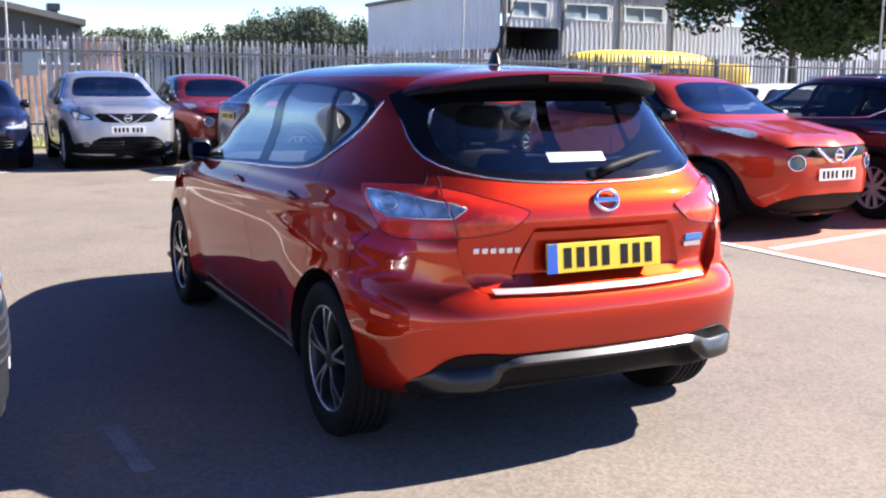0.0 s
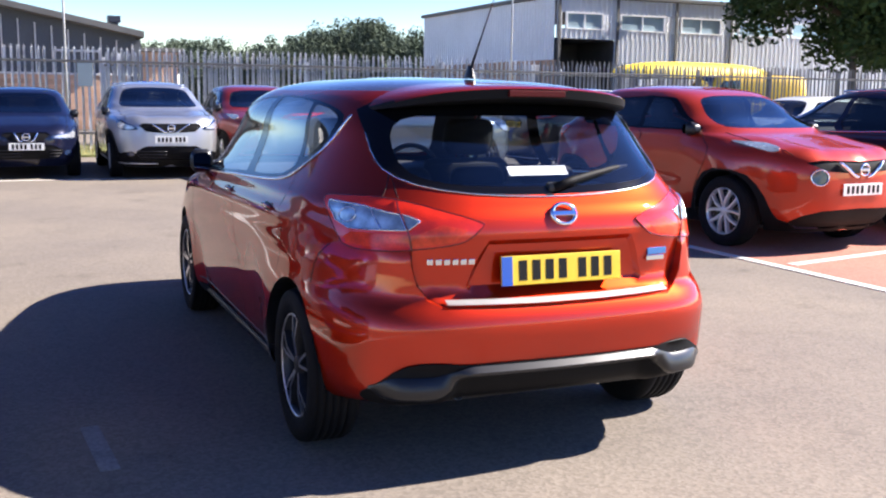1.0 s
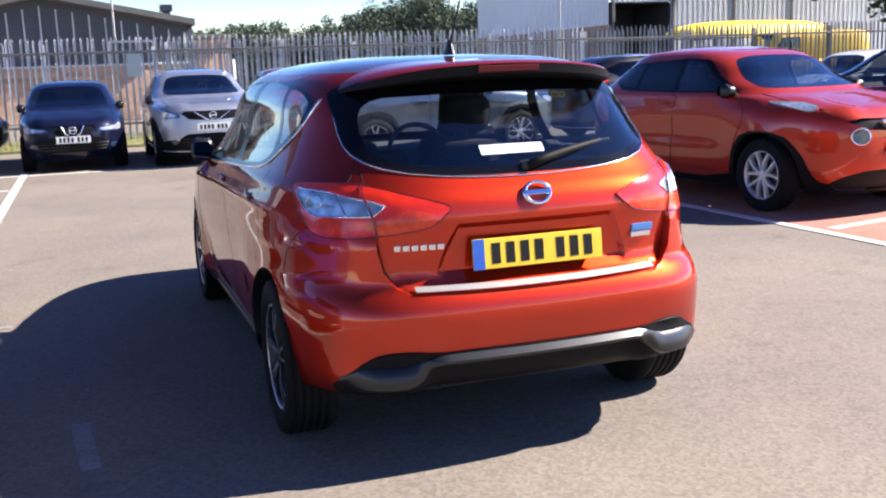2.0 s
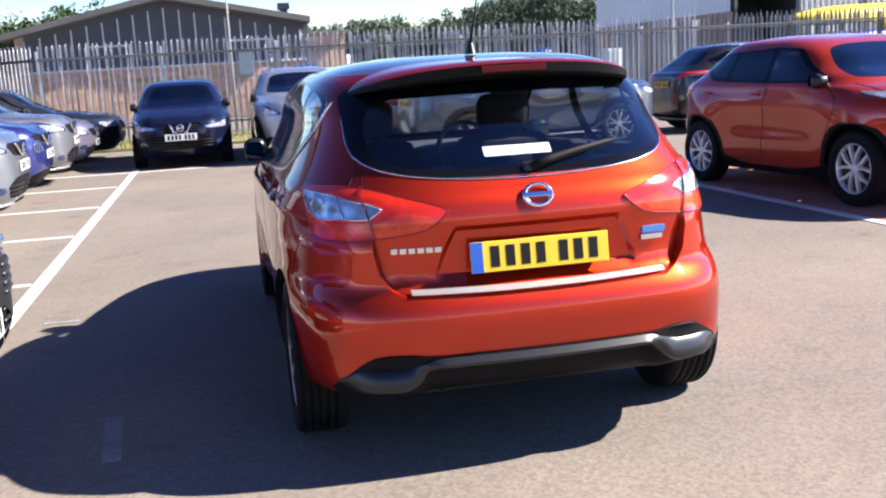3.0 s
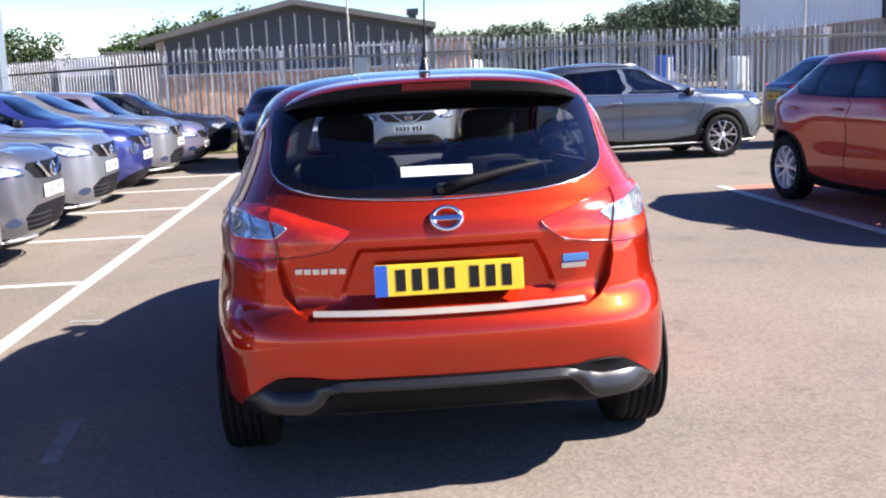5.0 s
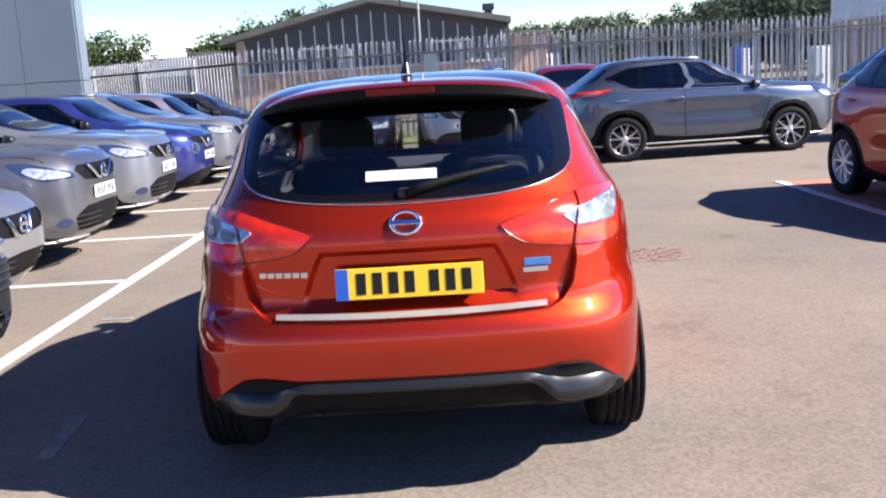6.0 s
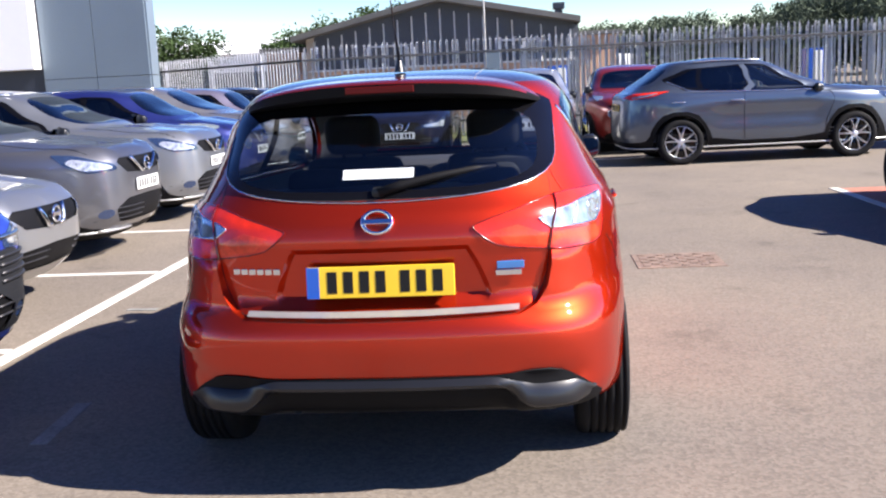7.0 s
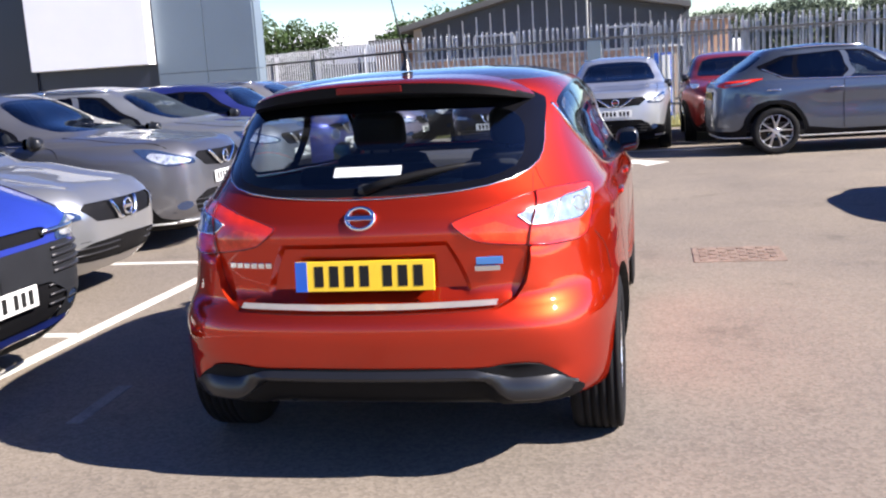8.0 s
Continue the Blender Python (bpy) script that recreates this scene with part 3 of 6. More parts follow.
def seat(parent, x, y, z, w=0.5, back=0.62, name="seat", rest=True, lean=14):
    bm = bmesh.new()
    box(bm, (-w / 2, -0.02, 0), (w / 2, 0.5, 0.16), 0.05)
    box(bm, (-w / 2, -0.09, 0), (w / 2, 0.04, back), 0.055, m=pose(0, 0, 0.1, lean, 0, 0))
    if rest:
        box(bm, (-0.14, -0.065, back + 0.015), (0.14, 0.05, back + 0.215), 0.057, seg=4, m=pose(0, 0, 0.1, lean, 0, 0))
        box(bm, (-0.06, -0.03, back - 0.02), (-0.045, -0.015, back + 0.06), m=pose(0, 0, 0.1, lean, 0, 0))
        box(bm, (0.045, -0.03, back - 0.02), (0.06, -0.015, back + 0.06), m=pose(0, 0, 0.1, lean, 0, 0))
    return part(name, bm, CLOTH, parent, smooth=True, angle=40, m=pose(x, y, z))


def mirror_on(parent, p, side, mat, facing=1):
    """A door mirror at p, its glass facing the tail."""
    bm = bmesh.new()
    box(bm, (0.015, -0.055, -0.068), (0.2, 0.075, 0.075), 0.055, seg=4)
    for v in bm.verts:
        if v.co.y > 0.0:
            v.co.z = v.co.z * 0.8
            v.co.x = 0.02 + (v.co.x - 0.02) * 0.9
    box(bm, (-0.06, -0.01, -0.07), (0.06, 0.05, -0.03), 0.012)
    m = Matrix.Translation(p) @ Matrix.Diagonal((side, 1, 1, 1))
    bmesh.ops.transform(bm, matrix=Matrix.Diagonal((0.75 * side, 1, 1, 1)), verts=bm.verts)
    bmesh.ops.recalc_face_normals(bm, faces=bm.faces)
    ob = part("door_mirror", bm, mat, parent, smooth=True, angle=40, m=Matrix.Translation(p))
    bm = bmesh.new()
    rounded = lambda v, e: np.sign(v) * abs(v) ** e
    ring = []
    for a in np.linspace(0, math.tau, 28, endpoint=False):
        across = 0.052 * rounded(math.cos(a), 0.5)
        ring.append((side * (0.086 + across), -0.073 - 0.22 * across, 0.004 + 0.05 * rounded(math.sin(a), 0.6)))
    bm.faces.new([bm.verts.new(p) for p in ring])
    part("mirror_glass", bm, MIRROR_GLASS, ob)
    return ob


def car_rows(L, hw, H, nose, cowl, ycowl, yws, ytail, yroof, belt_w=0.955, roof_w=0.73, zmin=0.2, nf=4.2, nr=5.2):
    """The skin's rows for an ordinary car from a few sizes."""
    d, top = cowl - nose, H - 0.1
    return [
        (zmin, 0.9 * hw, 0.16, L - 0.2, nr, nf), (zmin + 0.12, 0.965 * hw, 0.04, L - 0.06, nr, nf),
        (0.48, 0.992 * hw, 0.0, L, nr, nf), (0.62, hw, 0.0, L, nr, nf), (nose - 0.13, hw, 0.02, L - 0.012, nr, nf),
        (nose - 0.03, 0.997 * hw, 0.03, L - 0.06, nr, nf - 0.2), (nose + 0.03, 0.993 * hw, 0.035, L - 0.18, nr, nf - 0.4),
        (nose + 0.4 * d, 0.985 * hw, 0.045, L - 0.42 * (L - ycowl), nr, nf - 0.6), (nose + 0.75 * d, 0.975 * hw, 0.07, ycowl + 0.28 * (L - ycowl), nr, nf - 0.5),
        (cowl, belt_w * hw, ytail, ycowl, nr, nf - 0.2), (cowl + 0.045, 0.925 * hw, ytail + 0.06, ycowl - 0.08, nr - 0.4, nf),
        (cowl + 0.4 * (top - cowl), 0.5 * (0.925 + roof_w) * hw + 0.04 * hw, ytail + 0.4 * (yroof - ytail), ycowl - 0.08 + 0.38 * (yws - ycowl), nr - 0.7, nf + 0.2),
        (cowl + 0.8 * (top - cowl), (roof_w + 0.06) * hw, ytail + 0.82 * (yroof - ytail), ycowl + 0.8 * (yws - ycowl), nr - 0.9, nf + 0.2),
        (top, roof_w * hw, yroof, yws, nr - 1.0, nf), (H - 0.055, (roof_w - 0.07) * hw, yroof + 0.1, yws - 0.16, 4.0, 3.8),
        (H - 0.025, (roof_w - 0.2) * hw, yroof + 0.4, yws - 0.4, 3.5, 3.4), (H - 0.006, 0.36 * hw, yroof + 0.62, yws - 0.6, 3, 3)]


def parked_car(kind, mat, m, label, category="car", name="parked_car", wheel_style="split", plate=True, grid=0.075, clad=True, tail=False, glass=None, chin=False, group="cars in the car park"):
    """A parked car of one of several builds, in its own frame: tail at y = 0, nose at y = L."""
    glass = glass or TINTED
    rise = 0.05 if kind == "crossover" else 0.0
    S = {  # L, half width, height, nose height, cowl height, cowl y, screen top y, tail y, roof end y, wheel radius, rear axle, front axle
        "crossover": (4.38, 0.9, 1.59, 0.98, 1.11, 3.2, 2.28, 0.16, 0.72, 0.345, 0.83, 3.476),
        "hatch": (4.38, 0.885, 1.52, 0.8, 1.0, 3.2, 2.5, 0.1, 0.45, 0.315, 0.72, 3.42),
        "small": (3.82, 0.835, 1.47, 0.82, 1.0, 2.98, 2.25, 0.06, 0.35, 0.3, 0.6, 3.05),
        "coupe_crossover": (4.135, 0.885, 1.57, 0.94, 1.1, 3.15, 2.4, 0.16, 0.75, 0.345, 0.72, 3.25),
        "estate": (4.6, 0.9, 1.5, 0.82, 1.0, 3.35, 2.6, 0.1, 0.4, 0.32, 0.85, 3.6),
        "van": (4.4, 0.92, 1.85, 0.92, 1.16, 3.55, 2.95, 0.02, 0.1, 0.32, 0.85, 3.55),
        "big_van": (5.3, 0.98, 2.3, 1.05, 1.25, 4.45, 3.85, 0.02, 0.08, 0.34, 1.0, 4.2),
    }[kind]
    L, hw, H, nose, cowl, ycowl, yws, ytail, yroof, R, ya, yb = S
    van = kind in ("van", "big_van")
    bump = lambda x, c, w: np.exp(-((x - c) / w) ** 2)
    ramp = lambda e0, e1, x: (lambda t: t * t * (3 - 2 * t))(np.clip((x - e0) / (e1 - e0), 0, 1))

    def creases(p):
        """Ridges along the bonnet, a shoulder line and hollow along the doors, and swollen wheel arches."""
        p = p.copy()
        x, y, z = p[..., 0], p[..., 1], p[..., 2]
        hood = ramp(ycowl, ycowl + 0.25, y) * ramp(nose - 0.06, nose + 0.02, z)
        p[..., 2] = z + hood * (0.02 * bump(np.abs(x), 0.5, 0.1) - 0.008 * bump(np.abs(x), 0.32, 0.1))
        along = ramp(0.2, 0.7, y) * (1 - ramp(L - 0.9, L - 0.35, y))
        swell = 0.055 if kind == "coupe_crossover" else 0.018
        side = along * (0.013 * bump(z, cowl - 0.2, 0.035) - 0.02 * bump(z, cowl - 0.42, 0.12) * ramp(ya + 0.35, ya + 0.7, y) * (1 - ramp(yb - 0.7, yb - 0.35, y)))
        side = side + swell * (bump(y, ya, 0.42) + bump(y, yb, 0.42)) * bump(z, R + 0.42, 0.16) * along
        p[..., 0] = x + np.sign(x) * side
        return p

    sh = Shell(car_rows(L, hw, H, nose, cowl, ycowl, yws, ytail, yroof, roof_w=0.86 if van else 0.73, nf=8.0 if van else 4.2), grid, (creases,))
    car = thing(name, m, label, category, group)
    top, belt = H - 0.12, cowl + 0.03
    screen_z = belt
    if kind == "crossover":
        belt -= 0.06
    cl = 0.415 if kind == "coupe_crossover" else 0.455
    sill = 0.27 if kind == "coupe_crossover" else 0.34
    reg = []
    if clad:
        reg.append(("cladding", [("r", 0, 0.2002), ("r", 0, 0.36), ("r", hw * 0.8, 0.35), ("s", ya - 0.47, 0.4), ("s", ya - 0.42, 0.6), ("s", ya - 0.22, R + cl), ("s", ya + 0.22, R + cl),
                                 ("s", ya + 0.42, 0.56), ("s", ya + 0.5, sill), ("s", yb - 0.5, sill), ("s", yb - 0.42, 0.56), ("s", yb - 0.22, R + cl), ("s", yb + 0.22, R + cl), ("s", yb + 0.42, 0.58),
                                 ("s", yb + 0.5, 0.4), ("f", hw * 0.78, 0.46 if chin else 0.3), ("f", hw * 0.5, 0.42 if chin else 0.27), ("f", 0, 0.42 if chin else 0.27), ("f", 0, 0.2002), ("f", hw * 0.6, 0.2002), ("s", yb, 0.2002), ("s", ya, 0.2002), ("r", hw * 0.6, 0.2002)], 1, True))
    # screens and side windows
    ys0, ys1 = ytail + 0.5, ycowl - 0.25
    if kind in ("coupe_crossover", "crossover"):
        ys0 += 0.2
    slope = (yws - ycowl) / (top + 0.02 - cowl)
    apil = lambda z: ycowl + slope * (z - cowl) - 0.34
    zt = top - 0.035
    reg.append(("windscreen", [("f", 0, screen_z + 0.01), ("f", hw * 0.6, screen_z + 0.012), ("f", hw * 0.735, screen_z + 0.03), ("f", (0.73 if van else 0.6) * hw, top - 0.03), ("f", hw * 0.35, top + 0.01), ("f", 0, top + 0.015)], 0.06, True))
    if not van:
        reg.append(("rear_screen", [("r", 0, screen_z + 0.05), ("r", hw * 0.5, screen_z + 0.06), ("r", hw * 0.66, screen_z + 0.1), ("r", hw * 0.55, top - 0.03), ("r", 0, top)], 0.06, True))
        ymid = 0.5 * (ya + yb) - (0.36 if kind == "crossover" else 0.12)
        reg.append(("surround", [("s", ys0 - 0.28, belt + 0.16 + rise), ("s", ys0, belt - 0.005 + rise), ("s", ymid, belt - 0.025 + 0.3 * rise), ("s", apil(belt) + 0.08, belt - 0.02), ("s", apil(zt) + 0.08, zt + 0.02), ("s", ymid, zt + 0.04), ("s", ys0 + 0.1, zt)], 0.05, True))
        reg.append(("front_glass", [("s", ymid + 0.05, belt - 0.008), ("s", apil(belt), belt - 0.005), ("s", apil(zt) + 0.02, zt), ("s", ymid + 0.05, zt + 0.02)], 0.03, True))
        reg.append(("back_glass", [("s", ys0 + (0.28 if rise else 0.35), belt + 0.003 + 0.8 * rise), ("s", ymid - 0.04, belt - 0.006 + 0.35 * rise), ("s", ymid - 0.04, zt + 0.02), ("s", ys0 + (0.32 if rise else 0.4), zt)], 0.03, True))
        if kind == "crossover":
            reg.append(("pillar", [("s", ymid - 0.035, belt - 0.02), ("s", ymid + 0.045, belt - 0.02), ("s", ymid + 0.045, zt + 0.03), ("s", ymid - 0.035, zt + 0.03)], 0, True))
        reg.append(("quarter_glass", [("s", ys0 - 0.16, belt + 0.15 + rise), ("s", ys0 + 0.05, belt + 0.035 + rise), ("s", ys0 + (0.22 if rise else 0.3), belt + 0.02 + 0.8 * rise), ("s", ys0 + (0.26 if rise else 0.34), zt - 0.01), ("s", ys0 + 0.15, zt - 0.03)], 0.03, True))
    else:
        ymid = 0.5 * (ya + yb) + 0.35
        reg.append(("surround", [("s", ymid, belt - 0.025), ("s", apil(belt) + 0.08, belt - 0.02), ("s", apil(zt) + 0.08, zt - 0.1), ("s", ymid, zt - 0.08)], 0.04, True))
        reg.append(("front_glass", [("s", ymid + 0.05, belt - 0.008), ("s", apil(belt), belt - 0.005), ("s", apil(zt) + 0.02, zt - 0.12), ("s", ymid + 0.05, zt - 0.1)], 0.03, True))
    # nose
    hl = nose - 0.13
    if kind == "coupe_crossover":
        reg.append(("front_grille", [("f", 0, hl + 0.06), ("f", 0.46, hl + 0.075), ("f", 0.6, hl + 0.05), ("f", 0.42, hl - 0.03), ("f", 0.1, hl - 0.05), ("f", 0, hl - 0.05)], 0, True))
        reg.append(("headlamp", [("f", 0.5 + 0.08 * math.cos(a), hl - 0.085 + 0.075 * math.sin(a)) for a in np.linspace(0, 2 * math.pi, 10, endpoint=False)], 1, True))
        reg.append(("high_lamp", [("f", 0.66, nose + 0.03), ("s", L - 0.62, nose + 0.075), ("s", L - 0.95, nose + 0.09), ("s", L - 0.6, nose + 0.03), ("f", 0.74, nose - 0.01)], 0.03, True))
        reg.append(("lower_intake", [("f", 0, 0.43), ("f", 0.44, 0.42), ("f", 0.6, 0.37), ("f", 0.66, 0.3), ("f", 0.56, 0.24), ("f", 0, 0.235)], 0.02, True))
    else:
        if van:
            reg.append(("cladding", [("f", 0, hl - 0.05), ("f", 0.62, hl - 0.045), ("f", 0.78, 0.62), ("f", 0.78, 0.34), ("f", 0, 0.33)], 0.04, True))
        gw = 0.5 if kind != "small" else 0.36
        if van:
            reg.append(("front_grille", [("f", 0, hl + 0.045), ("f", 0.42, hl + 0.045), ("f", 0.46, hl + 0.02), ("f", 0.42, hl - 0.02), ("f", 0, hl - 0.02)], 0.02, True))
        else:
            reg.append(("front_grille", [("f", 0, hl + 0.055), ("f", gw - 0.06, hl + 0.06), ("f", gw, hl + 0.02), ("f", gw - 0.12, hl - 0.075), ("f", 0.1, hl - 0.095), ("f", 0, hl - 0.095)], 0, True))
        reg.append(("headlamp", [("f", gw + 0.025, hl + 0.012), ("f", 0.66, hl + 0.055), ("s", L - 0.36, hl + 0.11), ("s", L - 0.55, hl + 0.125), ("s", L - 0.42, hl + 0.02), ("f", 0.72, hl - 0.055), ("f", gw + 0.0, hl - 0.045)], 0.02, True))
        reg.append(("lamp_core", [("f", gw + 0.06, hl + 0.004), ("f", 0.66, hl + 0.035), ("s", L - 0.37, hl + 0.08), ("s", L - 0.42, hl + 0.04), ("f", 0.73, hl - 0.035), ("f", gw + 0.05, hl - 0.03)], 0.02, True))
        if kind == "hatch":
            reg.append(("lower_intake", [("f", 0, 0.46), ("f", 0.42, 0.45), ("f", 0.6, 0.4), ("f", 0.54, 0.31), ("f", 0, 0.29)], 0.02, True))
        else:
            reg.append(("lower_intake", [("f", 0, 0.55), ("f", 0.4, 0.545), ("f", 0.56, 0.46), ("f", 0.48, 0.33), ("f", 0, 0.32)], 0.02, True))
        reg.append(("fog_lamp", [("f", 0.62 + 0.06 * math.cos(a), 0.42 + 0.045 * math.sin(a)) for a in np.linspace(0, 2 * math.pi, 8, endpoint=False)], 1, True))
    # tail
    tl = screen_z - 0.1
    if kind == "crossover":
        reg.append(("rear_lamp", [("r", hw * 0.48, tl - 0.01), ("r", hw * 0.7, tl + 0.05), ("s", ytail + 0.3, tl + 0.07), ("s", ytail + 0.52, tl + 0.08), ("s", ytail + 0.3, tl + 0.015), ("r", hw * 0.74, tl - 0.045)], 0.02, True))
        reg.append(("lamp_strip", [("r", hw * 0.72, tl + 0.0), ("s", ytail + 0.26, tl + 0.045), ("s", ytail + 0.36, tl + 0.055), ("s", ytail + 0.26, tl + 0.022), ("r", hw * 0.75, tl - 0.022)], 0.01, True))
    else:
        reg.append(("rear_lamp", [("r", hw * 0.5, tl - 0.02), ("r", hw * 0.66, tl + 0.06), ("s", ytail + 0.32, tl + 0.07), ("s", ytail + 0.42, tl + 0.05), ("s", ytail + 0.2, tl - 0.07), ("r", hw * 0.72, tl - 0.08)], 0.025, True))
    ra = R + 0.06
    for y0 in (ya, yb):
        arc = [("s", y0 - ra * math.cos(a), max(R + ra * math.sin(a), 0.2005)) for a in np.linspace(-0.45, math.pi + 0.45, 19)]
        reg.append(("arch", arc, 0, True))
    pieces, _ = sh.cut(reg)
    body = sh.skin("body", pieces["body"], mat, car, 0.0)
    sh.skin("lining", pieces["body"], TRIM_GREY, car, -0.03)
    look_up = {"cladding": ("lower_cladding", GREY_PLASTIC if van else MATTE_BLACK, 0.004, 0), "windscreen": ("windscreen", SCREEN_GLASS, -0.002, 0), "rear_screen": ("rear_screen", DARK_TINTED, -0.002, 0),
               "surround": ("window_surround", GLOSS_BLACK, 0.002, 0), "front_glass": ("front_door_glass", glass, 0.0, 0), "back_glass": ("rear_door_glass", DARK_TINTED, 0.0, 0),
               "quarter_glass": ("quarter_glass", DARK_TINTED, 0.0, 0), "front_grille": ("front_grille", MATTE_BLACK, -0.012, 0), "headlamp": ("headlamp", DARK_LENS, 0.005, 0.02), "lamp_core": ("lamp_core", LAMP_CORE, 0.009, 0.01), "pillar": ("pillar_trim", mat, 0.004, 0), "high_lamp": ("side_lamp", CLEAR_LENS, 0.01, 0.025),
               "lower_intake": ("lower_intake", MATTE_BLACK, -0.01, 0), "fog_lamp": ("fog_lamp", DARK_LENS, 0.0, 0.01), "rear_lamp": ("rear_lamp", RED_LENS, 0.008, 0.02), "lamp_strip": ("lamp_strip", CLEAR_LENS, 0.011, 0.008)}
    for key, (nm, mt, out, bead) in look_up.items():
        if key in pieces:
            uv, f = pieces[key]
            centre = uv[f].mean(1)[:, 0]
            sides = ((centre > 0), (centre <= 0)) if key not in ("windscreen", "rear_screen", "front_grille", "lower_intake", "cladding") else (centre < 1e9,)
            for pick in sides:
                ff = f[pick]
                if len(ff):
                    used, inv = np.unique(ff, return_inverse=True)
                    ob = sh.skin(nm, (uv[used], inv.reshape(ff.shape)), mt, car, out, bead=bead)
                    if "screen" in nm:
                        ob.visible_shadow = False
    # floor pan and cabin
    bm = bmesh.new()
    box(bm, (-hw * 0.8, 0.45, 0.205), (hw * 0.8, L - 0.55, 0.25), 0.02)
    part("floor_pan", bm, PLASTIC, car)
    bm = bmesh.new()
    box(bm, (-hw * 0.8, ycowl - 0.75, cowl - 0.3), (hw * 0.8, ycowl - 0.2, cowl - 0.02), 0.06)
    part("dashboard", bm, TRIM_GREY, car, smooth=True, angle=40)
    for sx in (-1, 1):
        seat(car, sx * 0.37, 0.5 * (ya + yb) - 0.12, cowl - 0.62, back=0.6)
    if not van:
        seat(car, 0, ya + 0.1, cowl - 0.6, w=1.3, back=0.5, name="rear_bench", rest=False)
    # wheels
    for y0 in (ya, yb):
        for s in (-1, 1):
            wheel_at(car, s * (hw - 0.105), y0, R, R * (0.71 if wheel_style == "ten" else 0.67), 0.2, wheel_style, s)
            arch_liner(sh, car, y0, ra, R, s)
    # small parts
    for s in (-1, 1):
        p = Vector(sh.pos(*[np.array([c]) for c in sh.uv("s", apil(belt) - 0.02, belt + 0.02, s)], np.array([0.0]))[0])
        mirror_on(car, p - Vector((0, 0, 0.03)), s, PLASTIC)
        for yh in ((ymid - 0.12, ymid - 1.0) if not van else (ymid + 0.12,)):
            pts = sh.line([("s", yh - 0.1, belt - 0.14), ("s", yh, belt - 0.135), ("s", yh + 0.1, belt - 0.14)], 0.018, 0.05, 1, s)
            tube_part("door_handle", pts, [0.005] + [0.012] * (len(pts) - 2) + [0.005], CHROME if kind == "crossover" else mat, car)
        seam = sh.line([("s", ymid, belt - 0.03), ("s", ymid, 0.5), ("s", ymid + 0.01, 0.36)], 0.001, 0.06, 1, s)
        tube_part("door_seam", seam, 0.004, PLATE_INK, car, 4)
        seam = sh.line([("s", apil(belt) + 0.06, belt - 0.05), ("s", apil(belt) + 0.1, 0.62), ("s", yb - 0.46, 0.37)], 0.001, 0.06, 1, s)
        tube_part("door_seam", seam, 0.004, PLATE_INK, car, 4)
        seam = sh.line([("f", gwid, z) for gwid, z in ((hw * 0.74, nose - 0.02), (hw * 0.77, nose + 0.4 * (cowl - nose)), (hw * 0.76, cowl - 0.005))], 0.001, 0.06, 1, s)
        tube_part("bonnet_seam", seam, 0.004, PLATE_INK, car, 4)
    if kind in ("crossover", "estate"):
        for s in (-1, 1):
            pts = sh.line([("s", yroof + 0.35, H - 0.075), ("s", 0.5 * (yroof + yws), H - 0.06), ("s", yws - 0.1, H - 0.085)], 0.025, 0.12, 2, s)
            tube_part("roof_rail", pts, 0.014, SATIN_CHROME, car)
    seam = sh.line([("f", -hw * 0.8, nose - 0.025), ("f", 0, nose - 0.02), ("f", hw * 0.8, nose - 0.025)], 0.001, 0.06, 1)

    def on_nose(z, out=0.012, x=0.0):
        q, v = sh.uv("f", x, z, 1)
        p = Vector(sh.pos(np.array([q]), np.array([v]), np.array([out]))[0])
        return Matrix.Translation(p) @ pose(0, 0, 0, 0, 0, 180)

    if kind == "coupe_crossover":
        for s in (-1, 1):
            ring = sh.line([("f", 0.5 + 0.077 * math.cos(a), hl - 0.085 + 0.072 * math.sin(a)) for a in np.linspace(0, 2 * math.pi, 16, endpoint=False)], 0.01, 0.03, 1, s, True)
            v, f = tube(ring, 0.007, 6, True)
            obj_from("lamp_ring", v, f, CHROME, car)
    if kind == "crossover":
        for s in (-1, 1):
            tube_part("window_trim", sh.line([("s", ys0 - 0.2, belt + 0.13 + rise), ("s", ys0 + 0.02, belt - 0.012 + rise), ("s", ymid, belt - 0.03 + 0.3 * rise), ("s", apil(belt) + 0.05, belt - 0.025)], 0.003, 0.06, 1, s), 0.009, CHROME, car)
    # V-shaped chrome, emblem, grille bars
    gz = hl - 0.02
    if not van:
        for s in (-1, 1):
            w0 = 0.29 if kind in ("crossover", "coupe_crossover") else 0.17
            pts = sh.line([("f", w0, hl + 0.05), ("f", 0.11, hl - 0.075), ("f", 0.06, hl - 0.085)], 0.012, 0.03, 0, s)
            tube_part("grille_chrome", pts, 0.017, CHROME, car, 6)
        badge(car, on_nose(gz, 0.03))
    else:
        pts = sh.line([("f", -0.4, hl + 0.012), ("f", 0, hl + 0.014), ("f", 0.4, hl + 0.012)], 0.004, 0.06, 1)
        tube_part("grille_bar", pts, 0.016, SATIN_CHROME, car, 6)
        for k in range(4):
            z = hl - 0.08 - 0.04 * k
            pts = sh.line([("f", -0.44, z), ("f", 0, z + 0.004), ("f", 0.44, z)], 0.006, 0.06, 1)
            tube_part("grille_slat", pts, 0.011, DARK_METAL, car, 6)
    for z in ((0.36, 0.41, 0.46) if kind != "coupe_crossover" and not van else ()):
        pts = sh.line([("f", -0.34, z), ("f", 0, z), ("f", 0.34, z)], -0.008, 0.06, 1)
        tube_part("intake_bar", pts, 0.007, DARK_METAL, car, 5)
